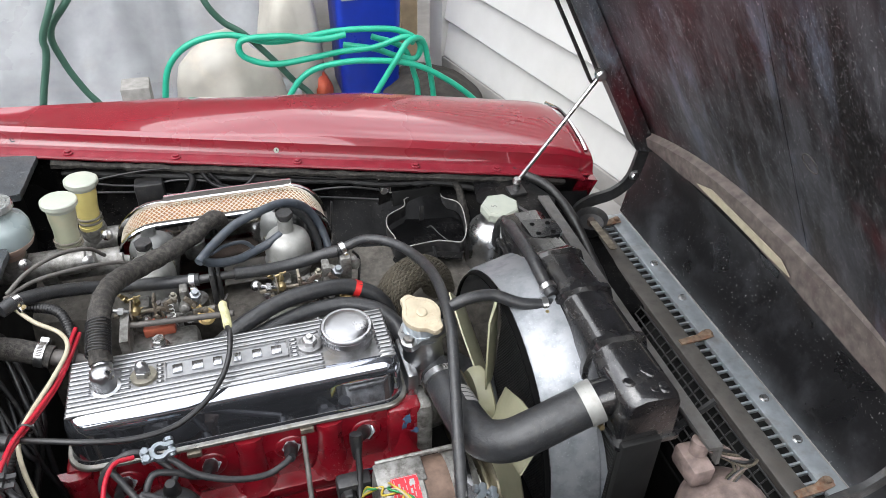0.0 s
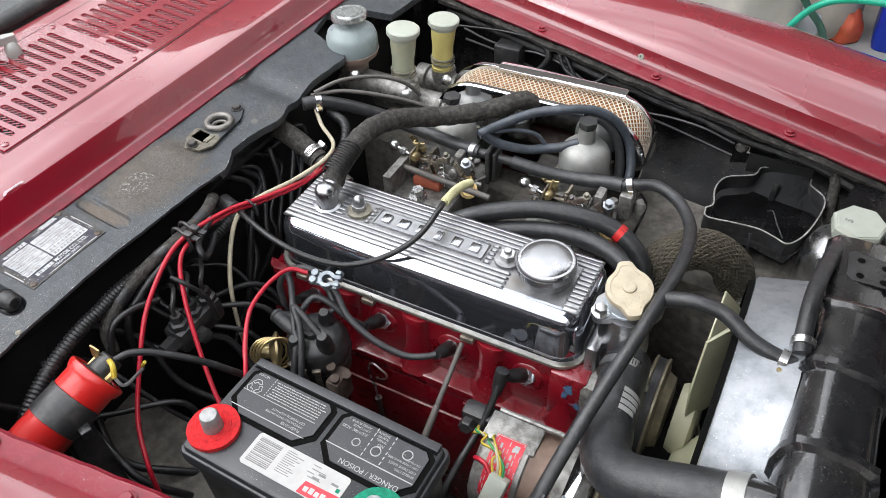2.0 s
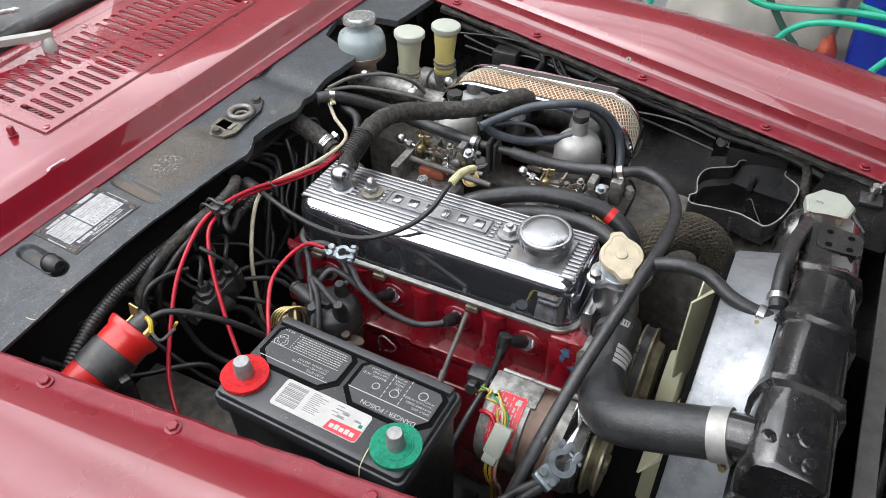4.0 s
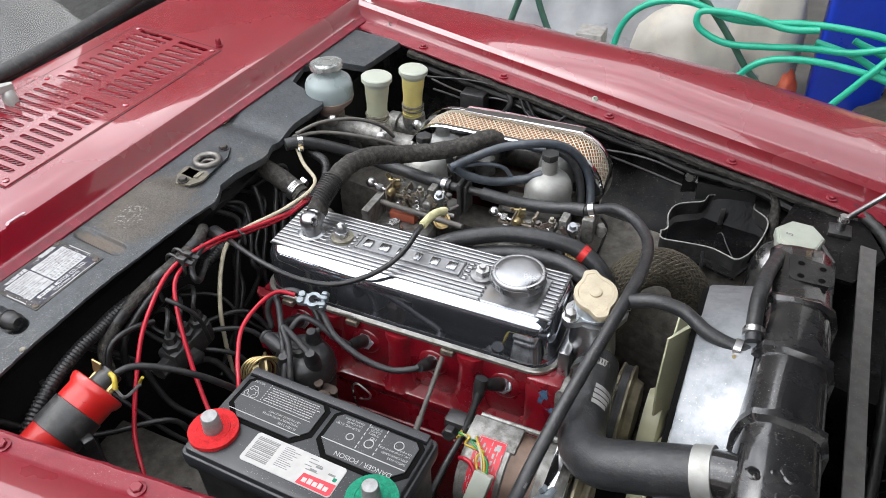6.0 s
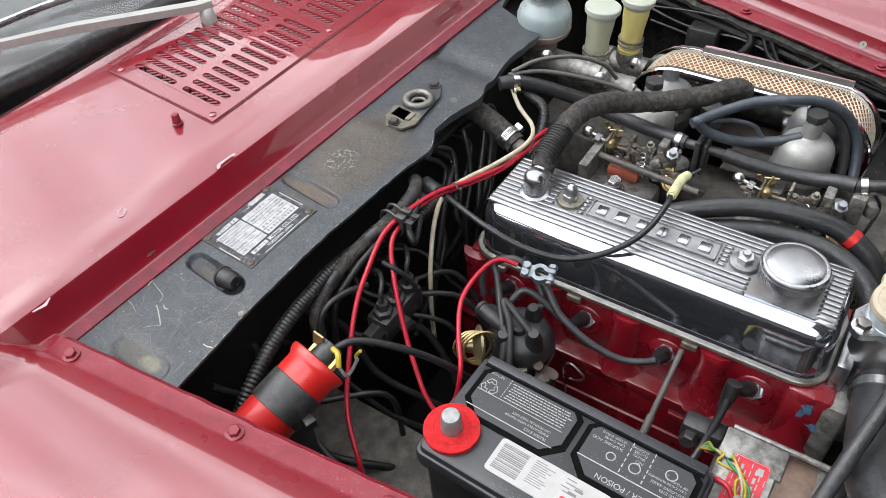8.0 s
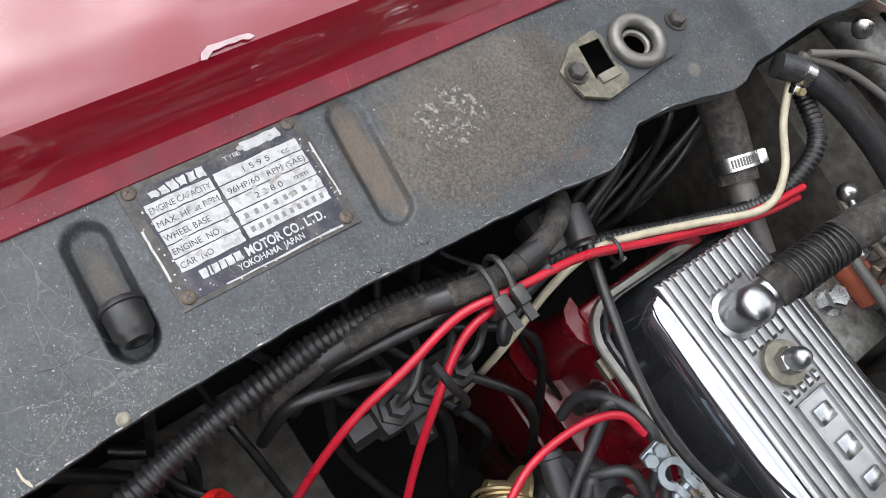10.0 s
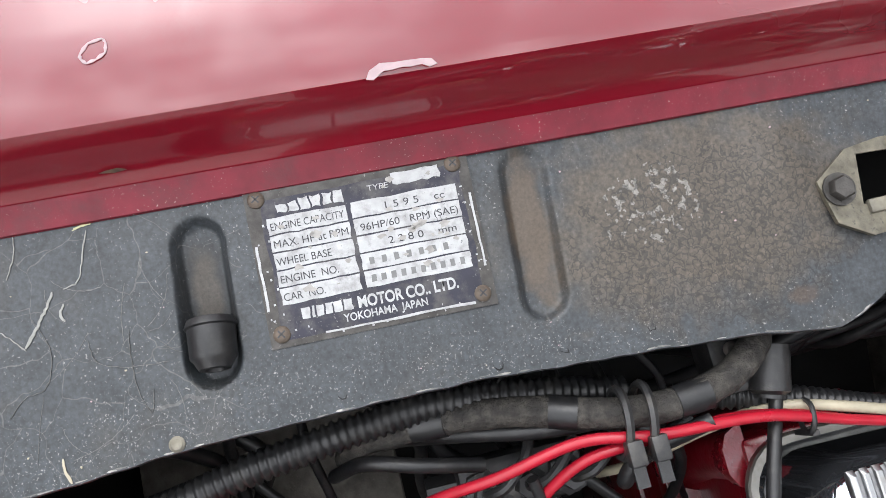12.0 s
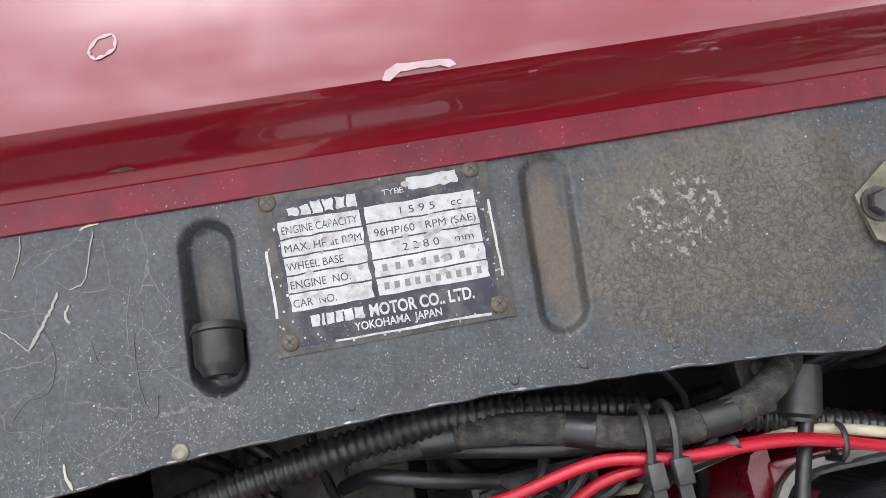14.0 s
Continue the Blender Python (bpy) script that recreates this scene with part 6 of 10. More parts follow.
part("front_valance", bm, BAY_DARK, car, "dark valance behind the mesh")
# Added dark block in place of shade, so no pale ground shows through.
bm = bmesh.new()
loft(bm, [[(0.905, y, 0.600), (0.815, y, 0.602), (0.755, y, 0.532), (0.745, y, 0.50), (0.905, y, 0.50)] for y in (-0.37, 0.38)])
part("grille_backing", bm, BAY_DARK, car, "added dark block standing in for the shaded space below the slotted bar")
bm = bmesh.new()
loft(bm, [[(0.659 + e, y, 0.754), (0.680 + e, y, 0.751), (0.683 + e, y, 0.715), (0.678 + e, y, 0.715), (0.675 + e, y, 0.745), (0.659 + e, y, 0.749)] for y, e in ((0.30, 0.006), (0.1, 0.002), (-0.1, 0.0), (-0.275, -0.001))])
part("radiator_support", bm, GREY_BAR, car, "grey angle bar above the radiator")
cup = thing("horn", (0.79, 0.315, 0.63), "dark grey horn bowl behind the grille", "horn")
bm = lathe(bmesh.new(), [(0.0, 0.012), (0.006, 0.020), (0.022, 0.026), (0.036, 0.029), (0.040, 0.0315), (0.0425, 0.0310), (0.040, 0.0285), (0.030, 0.024), (0.026, 0.010)], (0.793, 0.317, 0.633), (-0.12, -0.15, 1), 30)
part("bowl", bm, SATIN_BLACK, cup, "grey bowl with a rolled rim")
bm = lathe(bmesh.new(), [(0.0, 0.008), (0.012, 0.008), (0.014, 0.006)], (0.790, 0.313, 0.658), (-0.12, -0.15, 1), 6)
part("nut", bm, DARK_RUST, cup, "rusty centre nut")
bm = loft(bmesh.new(), [round_rect(0.781, 0.795, 0.215, 0.305, 0.004, z, 2) for z in (0.6695, 0.672)])
part("bracket", bm, STAINED, cup, "stained flat bracket")
bm = bmesh.new()
box(bm, 0.60, 0.74, -0.50, -0.33, 0.46, 0.60, 0.01)
part("front_corner", bm, BAY_DARK, car)
bm = bmesh.new()
prism(bm, [(0.585, 0.235), (0.66, 0.225), (0.70, 0.30), (0.67, 0.385), (0.575, 0.40), (0.56, 0.33)], 0.736, 0.742)
part("corner_plate", bm, BLACK_SHEET, car, "black corner plate")
bm = bmesh.new()
tube(bm, [(0.600, 0.405, 0.745), (0.655, 0.395, 0.748), (0.700, 0.340, 0.744), (0.716, 0.270, 0.730), (0.722, 0.190, 0.700), (0.724, 0.110, 0.670), (0.724, 0.02, 0.63), (0.72, -0.08, 0.56)], 0.0085, 10, 8, wobble=0.22)
part("harness", bm, TAPED, car, "taped black wiring harness")

# Taped loom under the far flange, with a looser wire beside it.
bm = bmesh.new()
tube(bm, [(x, far_line(x)[0] + 0.004 + 0.006 * noise.noise(Vector((x * 14, 2, 0))), far_line(x)[1] - 0.040 + 0.010 * noise.noise(Vector((x * 9, 7, 0)))) for x in [-0.14 + 0.06 * k for k in range(13)]], 0.0075, 8, 5, wobble=0.35)
part("harness", bm, TAPED, car, "taped black wiring harness")
for dy, dz, ph in ((-0.006, -0.055, 3.0), (0.000, -0.075, 9.0)):
    bm = bmesh.new()
    tube(bm, [(x, far_line(x)[0] + dy + 0.006 * noise.noise(Vector((x * 8, ph, 0))), far_line(x)[1] + dz + 0.022 * noise.noise(Vector((x * 7, ph, 5)))) for x in [-0.10 + 0.05 * k for k in range(11)]], 0.0022, 6, 6)
    part("loose_wire", bm, WIRE_BLACK, car)

# Prop rod.
prop = thing("hood_prop", (0.638, 0.338, 0.745), "bright steel hood prop rod", "prop rod")
b = bmesh.new()
rod(b, (0.640, 0.339, 0.766), (0.782, 0.354, 0.947), 0.0038, 12)
part("prop_rod", b, STEEL, prop)
b = bmesh.new()
part("foot_plate", new_box(0.622, 0.654, 0.322, 0.352, 0.741, 0.749, 0.002), SATIN_BLACK, prop, "small black foot plate")
lathe(b, [(0, 0.006), (0.012, 0.006), (0.016, 0.009), (0.024, 0.006)], (0.638, 0.338, 0.748), (0, 0, 1), 14)
part("foot", b, STEEL, prop)
b = bmesh.new()
lathe(b, [(-0.010, 0.006), (-0.006, 0.010), (0.006, 0.010), (0.012, 0.006)], (0.784, 0.354, 0.950), (0.2, 1, 0), 16)
part("knuckle", b, STEEL, prop)
b = bmesh.new()
g0, ga, gb = Vector((0.774, 0.368, 0.934)), hd, Vector((0.874, 0, 0.485)) * 0.013
tube(b, [g0 + gb * 1.3, g0 + gb * 0.6 - ga * 0.004, g0, g0 + ga * 0.06, g0 + ga * 0.20, g0 + ga * 0.30, g0 + ga * 0.305 + gb * 0.6, g0 + ga * 0.30 + gb * 1.3, g0 + ga * 0.20 + gb * 1.3, g0 + ga * 0.06 + gb * 1.3, g0 + gb * 1.3], 0.0034, 8, 5)
part("guide", b, SATIN_BLACK, prop, "black sliding guide on the hood")

# ---- engine ----
engine = thing("engine", (0.1, 0, 0.3), "red four-cylinder engine with a polished ribbed valve cover", "engine")
bm = bmesh.new()
box(bm, -0.112, 0.338, -0.0825, 0.085, 0.30, 0.5855, 0.0015)
box(bm, -0.10, 0.33, -0.0865, -0.075, 0.36, 0.540, 0.004)
block = part("engine_block", bm, ENGINE_RED, engine, "red enamelled engine block")
for x0, x1, z0, z1 in ((0.19, 0.245, 0.568, 0.585), (0.252, 0.315, 0.562, 0.582)):
    part("casting_pad", new_box(x0, x1, -0.0865, -0.078, z0, z1, 0.001), ENGINE_RED, block, "raised casting pad")
bm = bmesh.new()
box(bm, -0.110, 0.336, -0.060, 0.078, 0.588, 0.704, 0.006)
box(bm, -0.112, 0.340, -0.084, 0.080, 0.586, 0.606, 0.004)
head = part("cylinder_head", bm, ENGINE_RED, engine, "red enamelled cylinder head")
for x in (-0.098, 0.008, 0.113, 0.220, 0.322):
    # rounded pillars between the plug pockets, flaring at the foot
    b = bmesh.new()
    rings = []
    for z, w, d in ((0.604, 0.034, 0.030), (0.612, 0.026, 0.022), (0.640, 0.020, 0.014), (0.680, 0.018, 0.012), (0.694, 0.021, 0.015), (0.700, 0.022, 0.013)):
        rings.append([(x - w, -0.056, z), (x - w * 0.75, -0.060 - d * 0.55, z), (x - w * 0.35, -0.060 - d * 0.9, z), (x + w * 0.35, -0.060 - d * 0.9, z), (x + w * 0.75, -0.060 - d * 0.55, z), (x + w, -0.056, z)])
    loft(b, rings)
    part("casting_pillar", b, ENGINE_RED, head, angle=60)
for x in (-0.045, 0.06, 0.165, 0.270):
    part("plug_boss", lathe(bmesh.new(), [(-0.004, 0.024), (0.004, 0.021), (0.006, 0.018)], (x, -0.058, 0.662), (0, -1, 0.1), 24), ENGINE_RED, head)
part("front_flange", new_box(0.300, 0.348, -0.072, 0.05, 0.61, 0.702, 0.006), ENGINE_RED, head)
random.seed(31)
for x, z, rx, rz, y in ((0.327, 0.682, 0.007, 0.013, -0.0722), (0.322, 0.668, 0.004, 0.007, -0.0722), (0.265, 0.6062, 0.018, 0.0022, -0.0842), (0.300, 0.6055, 0.016, 0.0030, -0.0842), (0.330, 0.6040, 0.009, 0.0035, -0.0842), (0.338, 0.654, 0.006, 0.006, -0.0722)):
    b = bmesh.new()
    ring = []
    for k in range(14):
        t = 2 * math.pi * k / 14
        q = random.uniform(0.55, 1.25)
        ring.append((x + rx * q * math.cos(t), z + rz * q * math.sin(t)))
    f_ = b.faces.new([b.verts.new((px, y, pz)) for px, pz in ring])
    e_ = bmesh.ops.extrude_face_region(b, geom=[f_])
    for v in e_["geom"]:
        if isinstance(v, bmesh.types.BMVert):
            v.co.y -= 0.0005
    part("bare_patch", b, ENGINE_BLUE, head, "blue-grey patch of flaked paint")
bm = new_box(-0.105, 0.335, -0.0795, 0.081, 0.5855, 0.5885)
part("head_gasket", bm, DULL_STEEL, engine)
for x in (0.045, 0.19, -0.06):
    part("cover_clip", new_box(x - 0.009, x + 0.009, -0.071, -0.060, 0.694, 0.7025, 0.001), STAINED, engine, "small stained clip under the cover")

# Valve cover.
bm = bmesh.new()
X0, X1, Y0, Y1 = -0.100, 0.328, -0.0605, 0.0665
rings = [round_rect(X0 - 0.0060, X1 + 0.0060, Y0 - 0.0060, Y1 + 0.0060, 0.034, 0.7035, 6), round_rect(X0 - 0.0072, X1 + 0.0072, Y0 - 0.0072, Y1 + 0.0072, 0.035, 0.7045, 6),
         round_rect(X0 - 0.0072, X1 + 0.0072, Y0 - 0.0072, Y1 + 0.0072, 0.035, 0.7090, 6), round_rect(X0 - 0.0060, X1 + 0.0060, Y0 - 0.0060, Y1 + 0.0060, 0.034, 0.7104, 6), round_rect(X0 - 0.0015, X1 + 0.0015, Y0 - 0.0015, Y1 + 0.0015, 0.031, 0.7108, 6),
         round_rect(X0, X1, Y0, Y1, 0.030, 0.7135, 6), round_rect(X0 + 0.0004, X1 - 0.0004, Y0 + 0.0002, Y1 - 0.0002, 0.030, 0.7155, 6), round_rect(X0 + 0.002, X1 - 0.002, Y0 + 0.001, Y1 - 0.001, 0.028, 0.760, 6),
         round_rect(X0 + 0.0025, X1 - 0.0025, Y0 + 0.0014, Y1 - 0.0014, 0.0275, 0.7640, 6), round_rect(X0 + 0.0035, X1 - 0.0035, Y0 + 0.0026, Y1 - 0.0026, 0.0265, 0.7680, 6), round_rect(X0 + 0.006, X1 - 0.006, Y0 + 0.0055, Y1 - 0.0055, 0.024, 0.7735, 6),
         round_rect(X0 + 0.011, X1 - 0.011, Y0 + 0.0110, Y1 - 0.0110, 0.019, 0.7788, 6), round_rect(X0 + 0.016, X1 - 0.016, Y0 + 0.018, Y1 - 0.018, 0.014, 0.7823, 6)]
loft(bm, rings)
for f in bm.faces:
    f.material_index = 1 if f.calc_center_median().z < 0.7112 else 0
cover = part("valve_cover", bm, [COVER_METAL, LIP_METAL], engine, "polished ribbed aluminium valve cover", angle=40)


def cover_top(y):
    d = max(0, abs(y - 0.003) - 0.030)
    return 0.7826 - 1.3 * d * d - 0.03 * d


def rib(x0, x1, y, w=0.0021, h=0.0030):
    bm = bmesh.new()
    z = cover_top(y)
    sl = -0.35 * max(0, abs(y - 0.003) - 0.030) / 0.02 * (1 if y > 0 else -1)
    sec = [(-w * 1.25, -0.001), (-w, h * 0.75), (-w * 0.6, h), (w * 0.6, h), (w, h * 0.75), (w * 1.25, -0.001)]
    loft(bm, [[(x0, y + a, z + c * 0.1) for a, c in sec], [(x0 + 0.003, y + a, z + c + sl * a) for a, c in sec], [(x1 - 0.003, y + a, z + c + sl * a) for a, c in sec], [(x1, y + a, z + c * 0.1) for a, c in sec]])
    return part("cooling_rib", bm, BRUSHED, cover)


for k in range(1, 14):
    y = -0.0485 + 0.0074 * k
    x0, x1 = -0.0915, 0.3195
    if abs(y - 0.0035) > 0.045:
        x0, x1 = x0 + 0.006, x1 - 0.006
    if -0.015 < y < 0.021:
        for a, b_ in ((x0, -0.062), (-0.030, -0.015), (0.015, 0.024), (0.185, 0.196)):
            rib(a, b_, y)
        if abs(y - 0.003) > 0.0 :
            rib(0.298, x1, y)
    elif -0.045 < y - 0.003 < 0.040 and abs(y + 0.008) < 0.036:
        rib(x0, 0.226 if abs(y + 0.008) < 0.034 else x1, y)
        rib(0.298, x1, y)
    else:
        rib(x0, x1, y)
# tarnished floor between the ribs
bm = bmesh.new()
rows = []
for k in range(17):
    y = -0.0435 + 0.093 * k / 16
    ins = 0.004 if k in (0, 16) else 0
    rows.append([bm.verts.new((x, y, cover_top(y) + 0.0003)) for x in (-0.0905 + ins, 0.3185 - ins)])
for p, q in zip(rows, rows[1:]):
    bm.faces.new((p[0], p[1], q[1], q[0]))
part("rib_floor", bm, GROOVE, cover, "tarnished grooves between the ribs")
# raised name panel, with plain blocks for the maker's name
bm = bmesh.new()
for x0, x1, y0, y1 in ((0.0265, 0.1825, -0.0115, -0.0100), (0.0265, 0.1825, 0.0165, 0.0180), (0.0265, 0.028, -0.0115, 0.018), (0.181, 0.1825, -0.0115, 0.018)):
    box(bm, x0, x1, y0, y1, 0.7825, 0.7865, 0.0004)
box(bm, 0.028, 0.181, -0.0105, 0.017, 0.7820, 0.7842)
badge = part("name_panel", bm, BRUSHED, cover, "raised rectangular name panel")
for k, (w, form) in enumerate(((0.0125, 0), (0.0145, 1), (0.0115, 2), (0.010, 3), (0.0125, 4), (0.0135, 5))):
    xc = 0.0415 + k * 0.0252
    b = bmesh.new()
    box(b, xc - w / 2, xc + w / 2, -0.0042, 0.0108, 0.7840, 0.7868, 0.0009)
    part("brand_block", b, POLISHED, badge, "plain raised block")


def cover_nut(x, y, acorn):
    b = bmesh.new()
    lathe(b, [(-0.001, 0.0165), (0.0035, 0.0160), (0.0042, 0.0145)], (x, y, 0.7835), (0, 0, 1), 26)
    part("washer", b, LATCH_METAL if acorn else GROOVE, cover, "round washer")
    b = bmesh.new()
    lathe(b, [(0.003, 0.0098), (0.011, 0.0098), (0.012, 0.0088)], (x, y, 0.7845), (0, 0, 1), 6)
    if acorn:
        lathe(b, [(0.011, 0.0082), (0.016, 0.0082), (0.021, 0.0068), (0.025, 0.0040), (0.0262, 0.001)], (x, y, 0.7845), (0, 0, 1), 18)
    else:
        lathe(b, [(0.011, 0.0050), (0.016, 0.0048), (0.017, 0.004)], (x, y, 0.7845), (0, 0, 1), 14)
    part("cover_nut", b, SATIN_CAP if acorn else STEEL, cover, "bright cover nut")


cover_nut(0.0, 0.002, True)
cover_nut(0.212, 0.002, False)
cap_t = part("oil_filler_cap", lathe(bmesh.new(), [(0.0, 0.0335), (0.001, 0.0352), (0.0105, 0.0356), (0.0130, 0.0350), (0.0148, 0.0335), (0.0152, 0.0315), (0.0150, 0.0300), (0.0162, 0.0280), (0.0172, 0.020), (0.0176, 0.010), (0.0178, 0.002)], (0.262, 0.000, 0.7955), (0, 0, 1), 56), SATIN_CAP, cover, "round polished oil filler cap")
b = bmesh.new()
for k in range(84):
    t = 2 * math.pi * k / 84
    box(b, -0.0004, 0.0006, -0.0008, 0.0008, 0.0012, 0.0100, m=Matrix.Translation((0.262, 0.000, 0.7955)) @ Matrix.Rotation(t, 4, "Z") @ Matrix.Translation((0.0355, 0, 0)))
part("knurling", b, SATIN_CAP, cap_t)
b = lathe(bmesh.new(), [(0, 0.0325), (0.0145, 0.0315)], (0.262, 0.000, 0.7815), (0, 0, 1), 30)
part("filler_neck", b, GROOVE, cover)
b = bmesh.new()
lathe(b, [(-0.002, 0.0190), (0.003, 0.0180), (0.0045, 0.0140), (0.022, 0.0145), (0.027, 0.0142), (0.032, 0.0125), (0.0355, 0.0085), (0.037, 0.003)], (-0.045, -0.006, 0.7825), (0, 0, 1), 30)
tube(b, [(-0.0452, 0.000, 0.800), (-0.0455, 0.012, 0.806), (-0.046, 0.022, 0.8125)], 0.0126, 20, 6)
part("breather_elbow", b, SATIN_CAP, cover, "chrome breather elbow")

# Spark plugs with their boots.
for k, x in enumerate((-0.045, 0.061, 0.166, 0.270)):
    y, z = -0.061, 0.664
    d = Vector((-0.06, -0.82, 0.52) if k < 3 else (-0.38, -0.70, 0.55)).normalized()
    pl = part("spark_plug", lathe(bmesh.new(), [(0, 0.0135), (0.003, 0.0135), (0.004, 0.0112), (0.010, 0.0112)], (x, y, z), d, 6), GALV, engine, "spark plug with a hexagon seat")
    b = lathe(bmesh.new(), [(0.006, 0.0085), (0.010, 0.0098), (0.032, 0.0085), (0.034, 0.007), (0.046, 0.0062)], (x, y, z), d, 18)
    part("plug_boot", b, WIRE_BLACK, pl, "black rubber plug boot")

# Water outlet with its cap.
bm = bmesh.new()
lathe(bm, [(0, 0.030), (0.02, 0.031), (0.055, 0.027), (0.076, 0.027)], (0.366, -0.010, 0.705), (0, 0, 1), 24)
prism(bm, [(0.331, -0.033), (0.335, -0.040), (0.341, -0.0425), (0.348, -0.040), (0.358, -0.0335), (0.381, -0.033), (0.396, -0.024), (0.404, -0.004), (0.403, 0.012), (0.396, 0.020), (0.375, 0.026), (0.345, 0.016), (0.330, -0.010)], 0.779, 0.787)
box(bm, 0.333, 0.35, -0.05, 0.03, 0.66, 0.74, 0.006)
lathe(bm, [(0, 0.020), (0.045, 0.020)], (0.378, -0.02, 0.722), (0.25, -1, -0.05), 22)
th = part("thermostat_housing", bm, BRUSHED, engine, "polished alloy thermostat housing")
for x, y in ((0.3405, -0.0305), (0.3945, 0.009)):
    b = bmesh.new()
    hexbolt(b, (x, y, 0.787), (0, 0, 1), 0.008, 0.008)
    part("bolt", b, STEEL, th)
bm = bmesh.new()
lathe(bm, [(0, 0.0265), (0.003, 0.0255), (0.005, 0.0225), (0.020, 0.0220)], (0.364, -0.007, 0.786), (0, -0.15, 1), 28)
part("cap_seat", bm, GALV, th, "grey metal filler neck")
bm = bmesh.new()


def cap_outline(k):
    pts = []
    for i in range(72):
        t = 2 * math.pi * i / 72
        r = 0.0265 + 0.0105 * min(1, 1.5 * max(0, math.cos(t - 2.05)) ** 22) + 0.0105 * min(1, 1.5 * max(0, math.cos(t - 5.2)) ** 22)
        pts.append((0.364 + k * r * math.cos(t), -0.007 + k * r * math.sin(t)))
    return pts


loft(bm, [[(x, y, z) for x, y in cap_outline(k)] for k, z in ((0.96, 0.8020), (1.0, 0.8035), (1.0, 0.8095), (0.97, 0.8115), (0.80, 0.8123), (0.78, 0.8117), (0.40, 0.8120))])
lathe(bm, [(0.0, 0.0078), (0.0025, 0.0074), (0.0034, 0.0055), (0.0030, 0.0030)], (0.364, -0.007, 0.8115), (0, 0, 1), 22)
CAP_PIVOT = Vector((0.364, -0.007, 0.806))
bmesh.ops.transform(bm, matrix=Matrix.Translation(CAP_PIVOT + Vector((-0.0005, -0.002, 0.0055))) @ Matrix.Rotation(0.20, 4, "X") @ Matrix.Translation(-CAP_PIVOT), verts=bm.verts)
part("filler_cap", bm, CREAM_CAP, th, "cream lobed pressure cap")

# Timing cover, water pump, pulley and fan.
bm = bmesh.new()
box(bm, 0.338, 0.365, -0.075, 0.065, 0.36, 0.70, 0.01)
part("timing_cover", bm, CAST, engine, "dirty cast timing cover")
AX = Vector((0.0, -0.002, 0.612))
bm = bmesh.new()
lathe(bm, [(0, 0.035), (0.03, 0.030), (0.035, 0.02), (0.06, 0.02)], (0.362, AX.y, AX.z), (1, 0, 0), 24)
part("water_pump", bm, CAST, engine)
bm = bmesh.new()
lathe(bm, [(0, 0.052), (0.003, 0.066), (0.006, 0.066), (0.012, 0.056), (0.018, 0.066), (0.021, 0.066), (0.024, 0.050), (0.034, 0.046), (0.036, 0.03)], (0.402, AX.y, AX.z), (1, 0, 0), 40)
part("pulley", bm, PULLEY, engine, "dull steel water-pump pulley")
bm = bmesh.new()
lathe(bm, [(0.008, 0.057), (0.0065, 0.064), (0.0175, 0.064), (0.016, 0.057)], (0.402, AX.y, AX.z), (1, 0, 0), 40)
part("belt", bm, RUBBER, engine)
fan = part("fan", lathe(bmesh.new(), [(0, 0.042), (0.008, 0.046), (0.022, 0.046), (0.026, 0.04), (0.030, 0.02)], (0.446, AX.y, AX.z), (1, 0, 0), 36), FAN_PLASTIC, engine, "cream plastic radiator fan")
for a in (15, 87, 159, 231, 303):
    a = radians(a)
    bm = bmesh.new()
    rings = []
    for j in range(11):
        r = 0.036 + 0.146 * j / 10
        w = 0.030 + 0.007 * min(1, j / 4)
        pitch_a = radians(-32 + 3 * j / 10)
        ca, sa = math.cos(pitch_a), math.sin(pitch_a)
        ring = []
        for s, t in ((-1, -0.0013), (0, -0.0020), (1, -0.0013), (1, 0.0013), (0, 0.0026), (-1, 0.0013)):
            u, c = s * w, t
            fx = u * sa + c * ca
            fy = u * ca - c * sa + 0.003 * (1 - s * s)
            # the tip is rounded off
            rr = r - max(0, (j - 6) / 4) ** 1.6 * (0.004 + 0.002 * s)
            ring.append((0.475 + fx, AX.y + rr * math.cos(a) - fy * math.sin(a), AX.z + rr * math.sin(a) + fy * math.cos(a)))
        rings.append(ring)
    loft(bm, rings)
    part("fan_blade", bm, FAN_PLASTIC, fan)

# Fuel-side castings: intake manifold.
bm = bmesh.new()
box(bm, -0.045, 0.06, 0.10, 0.185, 0.655, 0.700, 0.010)
box(bm, 0.165, 0.285, 0.10, 0.185, 0.650, 0.700, 0.010)
box(bm, 0.05, 0.18, 0.085, 0.125, 0.655, 0.695, 0.012)
box(bm, -0.075, 0.31, 0.075, 0.10, 0.625, 0.69, 0.006)
prism(bm, [(-0.046, 0.128), (-0.034, 0.128), (-0.034, 0.19), (-0.046, 0.19)], 0.69, 0.735)
man = part("intake_manifold", bm, CAST, engine, "grey cast intake manifold")
for x, y, z in ((0.004, 0.143, 0.70), (0.235, 0.135, 0.70), (-0.06, 0.088, 0.69), (0.115, 0.10, 0.695)):
    b = bmesh.new()
    lathe(b, [(0, 0.014), (0.003, 0.014)], (x, y, z - 0.001), (0, 0, 1), 20)
    lathe(b, [(0.002, 0.0085), (0.010, 0.0085), (0.0105, 0.0105), (0.0155, 0.0105), (0.017, 0.009)], (x, y, z), (0, 0, 1), 6)
    part("bolt", b, STEEL, man)
b = rod(bmesh.new(), (-0.045, 0.172, 0.726), (0.115, 0.158, 0.727), 0.0048, 10)
part("throttle_shaft", b, DULL_STEEL, man, "stained steel throttle shaft")
bm = bmesh.new()
